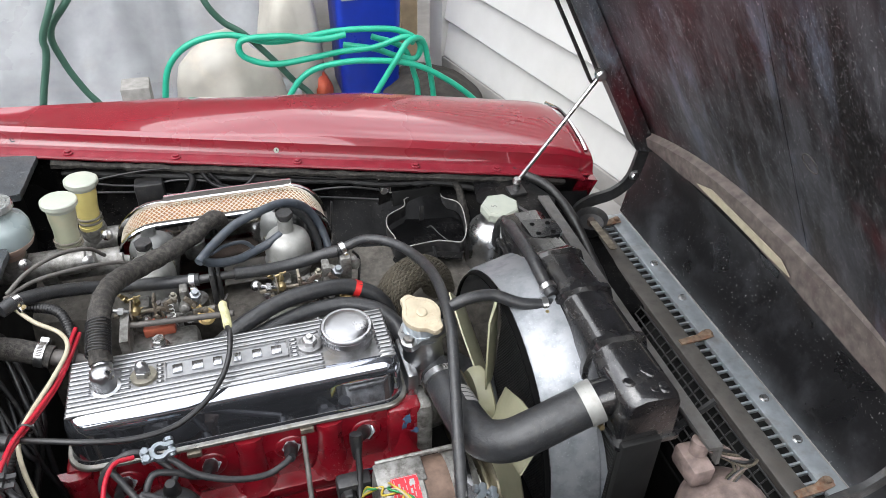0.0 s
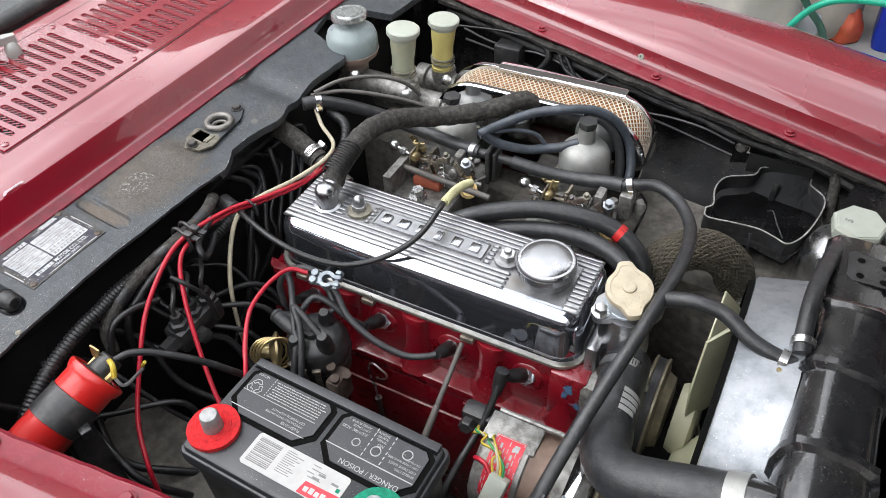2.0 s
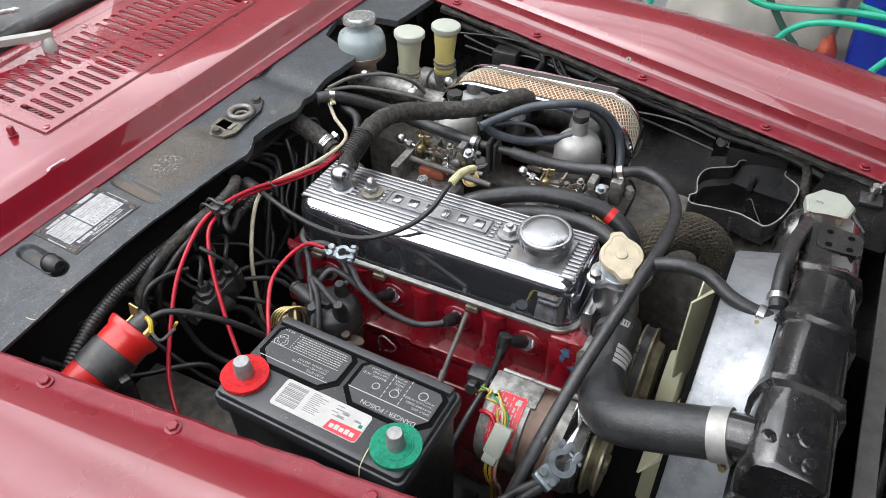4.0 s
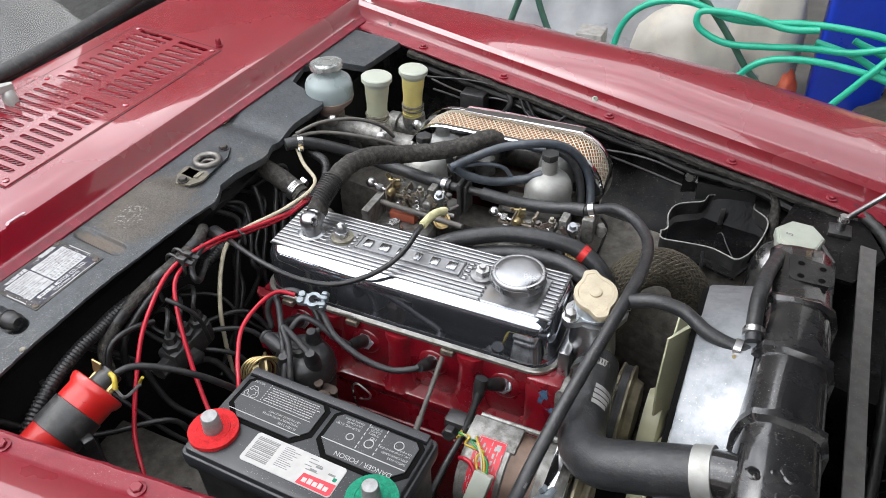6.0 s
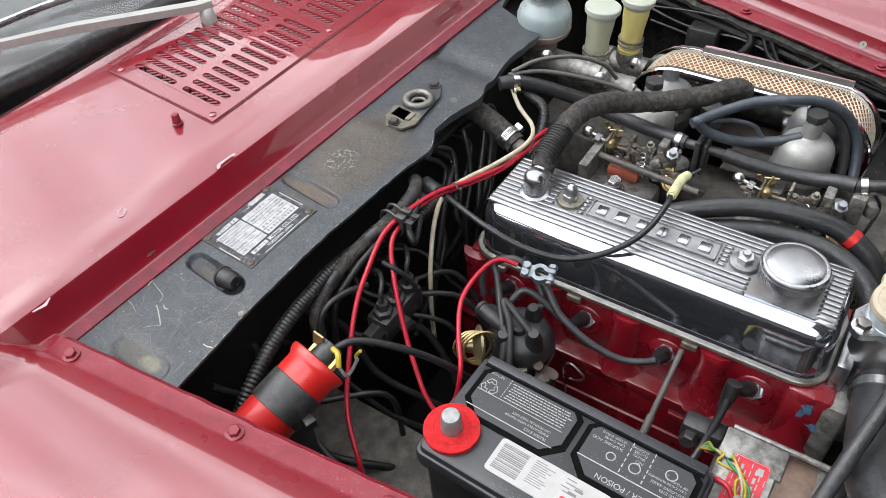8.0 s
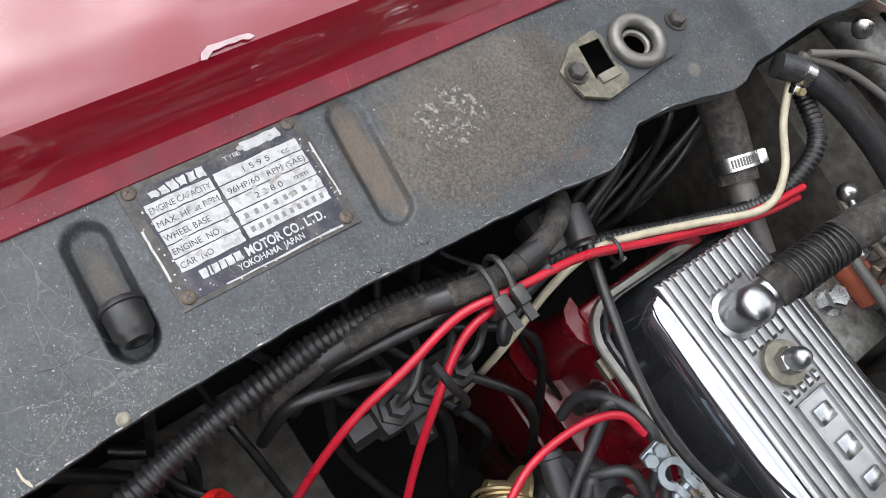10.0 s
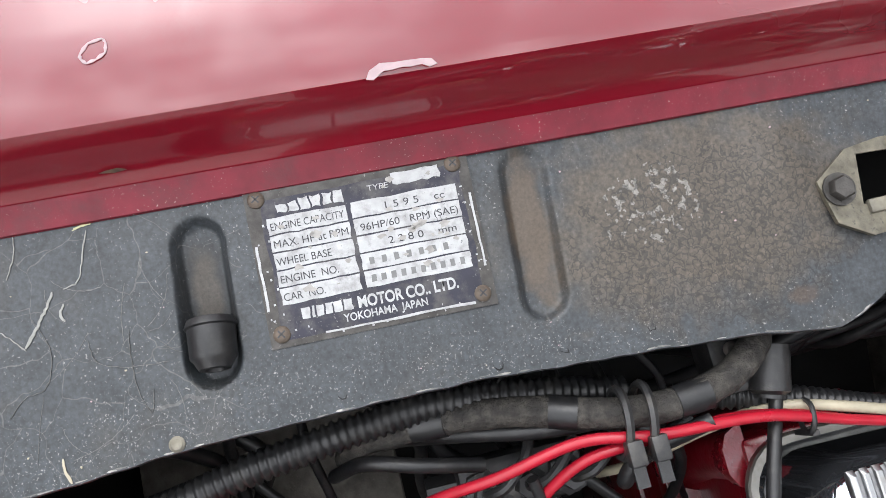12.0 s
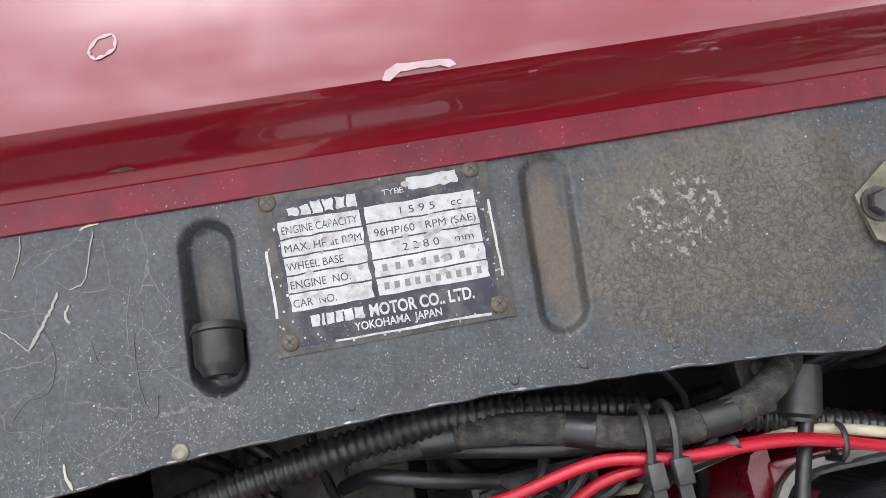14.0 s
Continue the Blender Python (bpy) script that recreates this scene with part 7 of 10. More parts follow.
box(bm, -0.06, 0.29, 0.10, 0.175, 0.575, 0.622, 0.014)
part("exhaust_manifold", bm, DARK_RUST, engine, "rusty exhaust manifold")

# Dipstick and its tube, tie rod.
dip = part("dipstick", tube(bmesh.new(), [(0.0575, -0.094, 0.50), (0.0575, -0.098, 0.556), (0.0545, -0.100, 0.578), (0.0530, -0.100, 0.602), (0.0620, -0.100, 0.613), (0.0740, -0.100, 0.606), (0.0815, -0.099, 0.596), (0.0750, -0.098, 0.583), (0.0600, -0.097, 0.577)], 0.0015, 8, 6), STEEL, engine, "bright looped dipstick handle")
b = lathe(bmesh.new(), [(-0.19, 0.0038), (0, 0.0038), (0.001, 0.0052), (0.005, 0.0052)], (0.0575, -0.0945, 0.520), (0, -0.05, 1), 14)
part("dipstick_tube", b, DULL_STEEL, engine)
b = rod(bmesh.new(), (0.184, -0.070, 0.690), (0.178, -0.205, 0.585), 0.0036, 10)
rod(b, (0.181, -0.136, 0.638), (0.178, -0.205, 0.585), 0.0048, 10)
part("stay_rod", b, DULL_STEEL, engine, "grey steel stay rod")

# ---- carburettors, air filter ----


def carburettor(x, label, drop):
    t = thing("carburettor", (x, 0.27, 0.66), label, "carburettor", "twin carburettors")
    y = 0.272
    bm = bmesh.new()
    lathe(bm, [(0, 0.036), (0.004, 0.0395), (0.010, 0.0395), (0.014, 0.0375), (0.036, 0.0372), (0.045, 0.0358), (0.052, 0.0325), (0.0575, 0.0272), (0.0610, 0.0205), (0.0625, 0.0150), (0.0650, 0.0128), (0.086, 0.0120)], (x, y, 0.727 - drop), (0, 0, 1), 36)
    part("dashpot", bm, DOME, t, "satin alloy dashpot dome")
    b = lathe(bmesh.new(), [(0, 0.0105), (0.004, 0.0105), (0.0045, 0.0135), (0.012, 0.0145), (0.0135, 0.0135)], (x, y, 0.812 - drop), (0, 0, 1), 6)
    part("damper_cap", b, SATIN_BLACK, t, "black hexagonal damper cap")
    bm = bmesh.new()
    lathe(bm, [(0, 0.030), (0.012, 0.036), (0.018, 0.034), (0.022, 0.034)], (x, y, 0.700), (0, 0, 1), 30)
    box(bm, x - 0.030, x + 0.030, y - 0.075, y + 0.045, 0.655, 0.705, 0.008)
    lathe(bm, [(0, 0.030), (0.03, 0.030)], (x, y + 0.03, 0.690), (0, 1, 0), 26)
    part("body", bm, CAST, t, "cast carburettor body")
    for dx, dy in ((-0.030, -0.022), (0.030, -0.022), (0.030, 0.022), (-0.030, 0.022)):
        b = lathe(bmesh.new(), [(-0.004, 0.0045), (0.010, 0.0045), (0.011, 0.003)], (x + dx * 1.05, y + dy, 0.729), (0, 0, 1), 12)
        part("screw", b, LATCH_METAL, t)
    # float bowl side and linkage
    b = bmesh.new()
    lathe(b, [(0, 0.019), (0.035, 0.019), (0.04, 0.012), (0.046, 0.006), (0.054, 0.006)], (x + 0.062, y - 0.045, 0.675), (0, 0, 1), 22)
    part("float_bowl", b, CAST, t)
    b = lathe(bmesh.new(), [(0, 0.011), (0.004, 0.012), (0.009, 0.011), (0.0105, 0.006)], (x + 0.060, y - 0.072, 0.712), (0, -0.75, 0.6), 24)
    torus(b, Vector((x + 0.060, y - 0.072, 0.712)) + Vector((0, -0.75, 0.6)).normalized() * 0.009, (0, -0.75, 0.6), 0.007, 0.0018, 20, 6)
    part("banjo_nut", b, BRASS, t, "stained brass nut")
    b = bmesh.new()
    rod(b, (x - 0.055, y - 0.078, 0.742), (x - 0.025, y - 0.080, 0.727), 0.0022, 8)
    rod(b, (x - 0.034, y - 0.082, 0.700), (x - 0.020, y - 0.072, 0.756), 0.002, 8)
    rod(b, (x - 0.030, y - 0.074, 0.752), (x - 0.012, y - 0.070, 0.754), 0.0016, 8)
    for k in range(5):
        torus(b, (x - 0.022 + 0.001 * k, y - 0.060, 0.708 + 0.0045 * k), (0, 0, 1), 0.0055, 0.0012, 14, 5)
    lathe(b, [(0, 0.006), (0.006, 0.006)], (x - 0.022, y - 0.060, 0.732), (0, 0, 1), 6)
    lathe(b, [(0, 0.007), (0.008, 0.007), (0.012, 0.004)], (x - 0.022, y - 0.078, 0.735), (0, -1, 0.2), 10)
    part("linkage", b, GOLD_ZINC, t, "yellow-zinc throttle linkage")
    b = bmesh.new()
    bmesh.ops.create_uvsphere(b, u_segments=14, v_segments=10, radius=0.0085, matrix=Matrix.Translation((x - 0.060, y - 0.080, 0.744)))
    rod(b, (x - 0.060, y - 0.080, 0.744), (x - 0.028, y - 0.085, 0.738), 0.003, 8)
    lathe(b, [(0, 0.006), (0.008, 0.006)], (x - 0.046, y - 0.083, 0.741), (1, -0.1, -0.1), 6)
    part("ball_joint", b, STEEL, t, "bright ball joint")
    b = bmesh.new()
    box(b, x + 0.026, x + 0.040, y - 0.088, y - 0.070, 0.700, 0.745, 0.002)
    box(b, x + 0.044, x + 0.056, y - 0.085, y - 0.060, 0.715, 0.760, 0.002)
    lathe(b, [(0, 0.008), (0.012, 0.008), (0.014, 0.005)], (x + 0.048, y - 0.085, 0.735), (0, -1, 0.1), 10)
    rod(b, (x + 0.02, y - 0.09, 0.722), (x + 0.09, y - 0.085, 0.720), 0.004, 8)
    part("lever", b, CAST, t, "stained linkage levers")
    for k, (dx, dy, z, d, r, h, mt) in enumerate(((-0.045, -0.066, 0.712, (0, -1, 0.3), 0.006, 0.012, STEEL), (-0.010, -0.080, 0.716, (0, -1, 0.2), 0.007, 0.010, STEEL), (0.012, -0.078, 0.736, (0, -0.6, 1), 0.0065, 0.014, DULL_STEEL),
                                                 (0.036, -0.090, 0.756, (0, -0.3, 1), 0.006, 0.012, LATCH_METAL), (0.052, -0.092, 0.716, (0, -1, 0.1), 0.008, 0.012, STEEL), (-0.036, -0.052, 0.735, (-0.4, -0.4, 1), 0.005, 0.020, GOLD_ZINC),
                                                 (0.020, -0.060, 0.720, (0.2, -0.2, 1), 0.009, 0.010, CAST), (0.066, -0.070, 0.738, (0.3, -0.8, 0.4), 0.007, 0.016, CAST))):
        b = lathe(bmesh.new(), [(-0.012, r * 0.55), (0, r * 0.55), (0.0002, r), (h * 0.5, r), (h * 0.55, r * 0.6), (h, r * 0.55)], (x + dx, y + dy, z), d, 6)
        part("nut", b, mt, t)
    b = bmesh.new()
    for p, q, r in (((x - 0.056, y - 0.070, 0.722), (x + 0.070, y - 0.070, 0.724), 0.0035), ((x - 0.04, y - 0.092, 0.730), (x - 0.008, y - 0.086, 0.706), 0.0022), ((x + 0.006, y - 0.088, 0.756), (x + 0.018, y - 0.084, 0.706), 0.0022)):
        rod(b, p, q, r, 8)
    box(b, x + 0.004, x + 0.008, y - 0.092, y - 0.064, 0.700, 0.752, 0.001)
    box(b, x - 0.030, x - 0.027, y - 0.090, y - 0.060, 0.706, 0.744, 0.001)
    part("linkage_shaft", b, STAINED, t, "stained throttle shaft and arms")
    # rust-stained levers, a coiled return spring and a fuel union
    b = bmesh.new()
    for k, (dx, dz, a) in enumerate(((0.018, 0.738, 0.3), (0.030, 0.752, -0.5), (0.010, 0.722, 1.1), (0.058, 0.748, 0.9), (0.070, 0.728, -0.2))):
        m = Matrix.Translation((x + dx, y - 0.090 - 0.002 * k, dz)) @ Matrix.Rotation(a, 4, "Y")
        box(b, -0.011, 0.011, -0.0014, 0.0014, -0.0042, 0.0042, 0.001, m=m)
        lathe(b, [(-0.004, 0.0036), (0.0045, 0.0036), (0.005, 0.002)], m @ Vector((0.008, 0, 0)), (0, -1, 0.1), 8)
        lathe(b, [(-0.004, 0.0030), (0.0035, 0.0030)], m @ Vector((-0.008, 0, 0)), (0, -1, 0.1), 8)
    part("throttle_lever", b, DARK_RUST if x > 0.1 else STAINED, t, "rust-stained throttle levers")
    b = bmesh.new()
    tube(b, [(x + 0.030 + 0.0034 * math.cos(0.9 * k), y - 0.096 + 0.0034 * math.sin(0.9 * k), 0.706 + 0.0011 * k) for k in range(40)], 0.0007, 5, 1)
    part("return_spring", b, STEEL, t, "coiled return spring")
    b = lathe(bmesh.new(), [(-0.006, 0.010), (0, 0.0125), (0.003, 0.0135), (0.0065, 0.0135), (0.007, 0.011), (0.0055, 0.0095), (0.0055, 0.004), (0.0075, 0.0035)], (x + 0.076, y - 0.098, 0.716), (0.15, -0.75, 0.65), 22)
    part("fuel_union", b, BRASS, t, "round stained brass union")
    b = lathe(bmesh.new(), [(-0.02, 0.0055), (0.0, 0.0055), (0.0005, 0.0085), (0.008, 0.0085), (0.0085, 0.0055), (0.016, 0.0052)], (x + 0.066, y - 0.086, 0.748), (0.1, -0.35, 1), 6)
    part("pipe_union", b, DULL_CAST, t)
    part("choke_housing", new_box(x - 0.034, x - 0.004, y - 0.066, y - 0.036, 0.698, 0.728, 0.005), CAST, t)
    part("throttle_flange", new_box(x - 0.040, x + 0.040, y - 0.088, y - 0.078, 0.655, 0.712, 0.004), CAST, t)
    return t


carburettor(0.214, "front carburettor with a satin alloy dome and brass fittings", 0.008)
carburettor(-0.002, "rear carburettor with a satin alloy dome and orange gasket", 0.024)
b = new_box(-0.018, 0.028, 0.165, 0.192, 0.700, 0.716, 0.003)
tagged(part("orange_gasket", b, GASKET), "orange heat-shield gasket under the carburettor", "gasket")
b = bmesh.new()
box(b, 0.088, 0.096, 0.196, 0.232, 0.715, 0.775, 0.003)
box(b, 0.098, 0.104, 0.200, 0.228, 0.72, 0.77, 0.003)
rod(b, (0.07, 0.214, 0.757), (0.13, 0.214, 0.757), 0.007, 10)
tagged(part("link_plate", b, SATIN_BLACK), "dark grey flanged linkage plate between the carburettors", "linkage")

FC = Vector((0.119, 0.0, 0.730))
HL, HR = 0.101, 0.071


def oval(r, y, n=14, hl=HL):
    out = []
    for s in (0, 1):
        for k in range(n + 1):
            t = -math.pi / 2 + math.pi * k / n + s * math.pi
            out.append((FC.x + (hl if s == 0 else -hl) + r * math.cos(t), y, FC.z + r * math.sin(t)))
    return out


air = thing("air_filter", (0.118, 0.345, 0.667), "chrome oval air filter with mesh over an orange element", "air filter")
bm = bmesh.new()
loft(bm, [oval(HR - 0.007, 0.318), oval(HR - 0.007, 0.372)])
part("element", bm, ORANGE_PAPER, air, "orange pleated paper element")
bm = bmesh.new()
loft(bm, [oval(HR - 0.012, 0.3085), oval(HR, 0.3095), oval(HR + 0.002, 0.312), oval(HR + 0.002, 0.318), oval(HR - 0.001, 0.319)])
part("base_plate", bm, CHROME, air, "chrome base plate")
bm = bmesh.new()
loft(bm, [oval(HR - 0.001, 0.370), oval(HR + 0.003, 0.371), oval(HR + 0.004, 0.375), oval(HR + 0.002, 0.381), oval(HR - 0.008, 0.384), oval(HR - 0.02, 0.385)])
part("lid", bm, CHROME, air, "chrome lid with a rolled rim")
bm = new_box(0.030, 0.238, 0.3665, 0.390, FC.z + HR + 0.002, FC.z + HR + 0.0045, 0.001)
part("rim_strip", bm, CHROME, air, "flat chrome strip along the lid")
bm = bmesh.new()
peri = oval(HR - 0.004, 0.0, 40)
d = [0.0]
for k in range(len(peri)):
    p, q = Vector(peri[k]), Vector(peri[(k + 1) % len(peri)])
    d.append(d[-1] + (q - p).length)
total = d[-1]


def at_peri(s):
    s %= total
    for k in range(len(peri)):
        if d[k] <= s <= d[k + 1]:
            return Vector(peri[k]).lerp(Vector(peri[(k + 1) % len(peri)]), (s - d[k]) / max(1e-9, d[k + 1] - d[k]))
    return Vector(peri[0])


count = int(total / 0.0078)
for i in range(count):
    for sgn in (1, -1):
        prev = None
        for k in range(9):
            s = total * i / count + sgn * 0.035 * k / 8
            p = at_peri(s)
            p.y = 0.319 + 0.052 * k / 8
            if prev is not None:
                rod(bm, prev, p, 0.00085, 4)
            prev = p
part("wire_mesh", bm, MESH_METAL, air, "bright expanded-metal mesh")

# ---- hydraulic reservoirs ----


def reservoir(kind, x, y, z_top, label):
    t = thing("fluid_reservoir", (x, y, z_top - 0.1), label, "reservoir", "hydraulic reservoirs")
    if kind == "bulb":
        bm = bmesh.new()
        lathe(bm, [(-0.100, 0.015), (-0.094, 0.020), (-0.084, 0.0215), (-0.080, 0.026), (-0.070, 0.0375), (-0.060, 0.0405), (-0.040, 0.0405), (-0.030, 0.037), (-0.022, 0.026), (-0.018, 0.0235), (-0.008, 0.0235)], (x, y, z_top), (0, 0, 1), 36)
        part("bottle", bm, MILK_BLUE, t, "milky plastic bottle")
        bm = bmesh.new()
        lathe(bm, [(-0.1005, 0.0155), (-0.0945, 0.0206), (-0.0845, 0.0222), (-0.0800, 0.0266), (-0.0700, 0.0382), (-0.062, 0.0408), (-0.0615, 0.0400)], (x, y, z_top), (0, 0, 1), 36)
        part("fluid_stain", bm, MILK_PINK, t, "pinkish stained lower half")
        bm = lathe(bmesh.new(), [(-0.010, 0.0268), (-0.009, 0.0282), (-0.003, 0.0282), (0.0, 0.0268), (-0.0008, 0.0215), (0.0008, 0.0205), (0.001, 0.004)], (x, y, z_top), (-0.05, 0.03, 1), 32)
        part("cap", bm, SILVER_LID, t, "silvery metal cap")
    else:
        body = MILK if kind == "cream" else MILK_YELLOW
        bm = bmesh.new()
        lathe(bm, [(-0.100, 0.0165), (-0.086, 0.0185), (-0.0855, 0.0175), (-0.050, 0.0178), (-0.030, 0.0200), (-0.012, 0.0208)], (x, y, z_top), (0.06, 0.03, 1), 30)
        part("bottle", bm, body, t, "yellowed plastic bottle" if kind != "cream" else "cream plastic bottle")
        bm = bmesh.new()
        for zz in (-0.078, -0.070):
            torus(bm, (x - 0.004, y - 0.002, z_top + zz), (0.06, 0.03, 1), 0.0186, 0.0022, 26, 8)
        part("band", bm, LATCH_METAL, t, "dull metal band")
        bm = lathe(bmesh.new(), [(-0.015, 0.0215), (-0.013, 0.0225), (-0.008, 0.0228), (-0.0075, 0.0262), (-0.001, 0.0262), (0.0005, 0.0245), (0.0012, 0.012)], (x, y, z_top), (0.06, 0.03, 1), 32)
        part("cap", bm, CAP_PLASTIC, t, "pale screw cap")
    return t


reservoir("bulb", -0.190, 0.294, 0.889, "round milky reservoir with a silvery cap and stained fluid")
reservoir("cream", -0.108, 0.317, 0.868, "slim cream reservoir with a pale screw cap")
reservoir("yellow", -0.092, 0.420, 0.838, "slim yellow reservoir with a pale screw cap")


def master(x, y, z, ln, label):
    t = thing("master_cylinder", (x, y, z - 0.05), label, "master cylinder")
    bm = bmesh.new()
    lathe(bm, [(0, 0.026), (0.02, 0.026), (0.022, 0.021), (ln - 0.01, 0.021), (ln - 0.008, 0.017), (ln, 0.016)], (x - 0.05, y, z - 0.02), (1, 0, 0), 24)
    lathe(bm, [(-0.02, 0.02), (0.006, 0.0215), (0.012, 0.0205)], (x, y, z), (0, 0, 1), 24)
    part("cylinder_body", bm, CAST, t, "dusty cast cylinder body")
    b = bmesh.new()
    lathe(b, [(0, 0.006), (0.012, 0.006), (0.013, 0.009), (0.02, 0.009), (0.022, 0.006)], (x + 0.018, y - 0.024, z + 0.008), (0.5, -1, 0.4), 10)
    part("union", b, STEEL, t)
    return t


master(-0.190, 0.294, 0.790, 0.16, "cast clutch cylinder under the round reservoir")
master(-0.112, 0.318, 0.762, 0.13, "cast brake cylinder under the cream reservoir")
master(-0.096, 0.420, 0.735, 0.10, "cast brake cylinder under the yellow reservoir")

# ---- radiator ----
rad = thing("radiator", (0.60, 0.0, 0.30), "black painted radiator with a dented ribbed top tank", "radiator")
bm = bmesh.new()
rings = []
RY = [-0.245, -0.238, -0.15, -0.146, -0.138, -0.134, -0.05, -0.046, -0.038, -0.034, 0.045, 0.049, 0.057, 0.061, 0.125, 0.182, 0.190]
for i, y in enumerate(RY):
    up = 0.0055 if i in (4, 8, 12, 3, 7, 11) else 0.0
    sh = -0.006 if i in (0, len(RY) - 1) else 0
    den = 0.004 * noise.noise(Vector((y * 25, 0, 0)))
    dz = -0.024 * min(1, max(0, (y - 0.03) / 0.07))
    rings.append([(0.549 - up - sh, y, 0.758), (0.547 - up - sh, y, 0.800), (0.551 - up - sh, y, 0.822 + dz * 0.7), (0.560 - up, y, 0.834 + sh + up + dz), (0.575, y, 0.838 + sh + up + den + dz), (0.606, y, 0.836 + sh + up - den + dz), (0.619 + up, y, 0.828 + sh + up + dz),
                  (0.627 + up + sh, y, 0.808 + dz * 0.6), (0.628 + up + sh, y, 0.758)])
loft(bm, rings)
tank = part("top_tank", bm, RAD_BLACK, rad, "black ribbed top tank with dents", angle=45)
random.seed(9)
for k in range(9):
    x, y = random.uniform(0.560, 0.608), random.uniform(-0.235, -0.16)
    b = bmesh.new()
    rd = random.uniform(0.0035, 0.0075)
    lathe(b, [(-0.002, rd * 1.25), (0.0004, rd), (0.0012, rd * 0.6), (0.0008, rd * 0.2)], (x, y, 0.8372), (0.15, 0.1 * math.sin(k), 1), 12)
    part("dent", b, RAD_BLACK, tank, "raised blister of old paint")
bm = bmesh.new()
prism(bm, [(0.577, 0.1045), (0.616, 0.1045), (0.622, 0.110), (0.622, 0.139), (0.616, 0.1465), (0.574, 0.1535), (0.569, 0.149), (0.571, 0.110)], 0.812, 0.8185)
tp = part("top_bracket", bm, RAD_BLACK, rad, "black bracket plate with bolt holes")
for x, y in ((0.584, 0.114), (0.608, 0.113), (0.583, 0.139), (0.608, 0.136)):
    # Flat black disc: the hole's shade is only painted.
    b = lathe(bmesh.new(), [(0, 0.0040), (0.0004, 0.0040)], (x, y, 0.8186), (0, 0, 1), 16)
    part("bolt_hole", b, RECESS_LIP_BLACK, tp)
bm = bmesh.new()
box(bm, 0.556, 0.606, -0.235, 0.182, 0.36, 0.760, 0.002)
part("core", bm, BAY_DARK, rad)
for k in range(60):
    z = 0.37 + 0.006 * k
    part("cooling_fin", new_box(0.5545, 0.560, -0.233, 0.180, z, z + 0.0012), SATIN_BLACK, rad)
for y in (-0.248, 0.186):
    part("side_channel", new_box(0.550, 0.604, y - 0.005, y + 0.005, 0.34, 0.765, 0.002), BAY_DARK, rad)
b = bmesh.new()
lathe(b, [(0, 0.024), (0.035, 0.024)], (0.555, -0.198, 0.800), (-1, 0.0, -0.15), 26)
part("inlet_neck", b, RAD_BLACK, rad)
b = bmesh.new()
lathe(b, [(0, 0.0075), (0.03, 0.0075)], (0.553, -0.036, 0.812), (-1, 0, 0.1), 14)
part("bleed_spigot", b, RAD_BLACK, rad)

bm = bmesh.new()
loft(bm, [round_rect(0.545, 0.633, -0.249, 0.194, 0.006, 0.752, 3), round_rect(0.545, 0.633, -0.249, 0.194, 0.006, 0.759, 3)])
part("tank_seam", bm, RAD_BLACK, rad, "rolled black tank seam")

# polished shroud arching over the fan
shroud = thing("fan_shroud", (0.52, 0, 0.5), "polished metal fan shroud arching behind the radiator", "fan shroud")
bm = bmesh.new()
rings = []
SC = Vector((0, -0.010, 0.598))
for k in range(41):
    a = radians(-60 + 300 * k / 40)
    R = 0.210
    c, s = math.cos(a), math.sin(a)
    w = 0.0015 * noise.noise(Vector((k * 0.4, 0, 0)))
    rings.append([(0.486, SC.y + (R + w) * c, SC.z + (R + w) * s), (0.489, SC.y + (R + 0.003 + w) * c, SC.z + (R + 0.003 + w) * s), (0.549, SC.y + (R + 0.016 + w) * c, SC.z + (R + 0.016 + w) * s), (0.549, SC.y + (R + 0.013 + w) * c, SC.z + (R + 0.013 + w) * s)])
loft(bm, rings)
part("shroud_band", bm, MIRROR, shroud, "polished curved band")
bm = bmesh.new()
rings = []
for k in range(41):
    a = radians(-60 + 300 * k / 40)
    c, s = math.cos(a), math.sin(a)
    rings.append([(x, SC.y + R * c, SC.z + R * s) for x, R in ((0.479, 0.203), (0.479, 0.206), (0.4855, 0.2085), (0.4855, 0.205))])
loft(bm, rings)
part("rubber_lip", bm, RECESS_LIP_BLACK, shroud, "black rubber lip")
bm = bmesh.new()
for k in range(40):
    a0, a1 = radians(-60 + 300 * k / 40), radians(-60 + 300 * (k + 1) / 40)

    def sq_pt(a):
        c, s = math.cos(a), math.sin(a)
        m_ = max(abs(c) / 0.222, abs(s) / 0.215, (abs(c) + abs(s)) / 0.322)
        return (0.5525, SC.y + c / m_, SC.z + s / m_)
    p0, p1 = (0.5485, SC.y + 0.222 * math.cos(a0), SC.z + 0.222 * math.sin(a0)), (0.5485, SC.y + 0.222 * math.cos(a1), SC.z + 0.222 * math.sin(a1))
    quad(bm, p0, p1, sq_pt(a1), sq_pt(a0))
part("shroud_plate", bm, MIRROR, shroud)

# filler tank with the hexagonal cap
filler = thing("header_tank", (0.585, 0.285, 0.62), "polished header tank with a pale hexagonal cap", "tank")
bm = bmesh.new()
lathe(bm, [(0, 0.048), (0.01, 0.052), (0.080, 0.051), (0.098, 0.044), (0.110, 0.031), (0.118, 0.027), (0.128, 0.027)], (0.582, 0.288, 0.615), (0, 0, 1), 34)
part("tank_body", bm, STEEL, filler, "dented polished metal body")
bm = bmesh.new()
lathe(bm, [(0, 0.031), (0.003, 0.0345), (0.016, 0.0345), (0.0195, 0.032)], (0.584, 0.278, 0.744), (0.02, -0.06, 1), 7, 0.3)
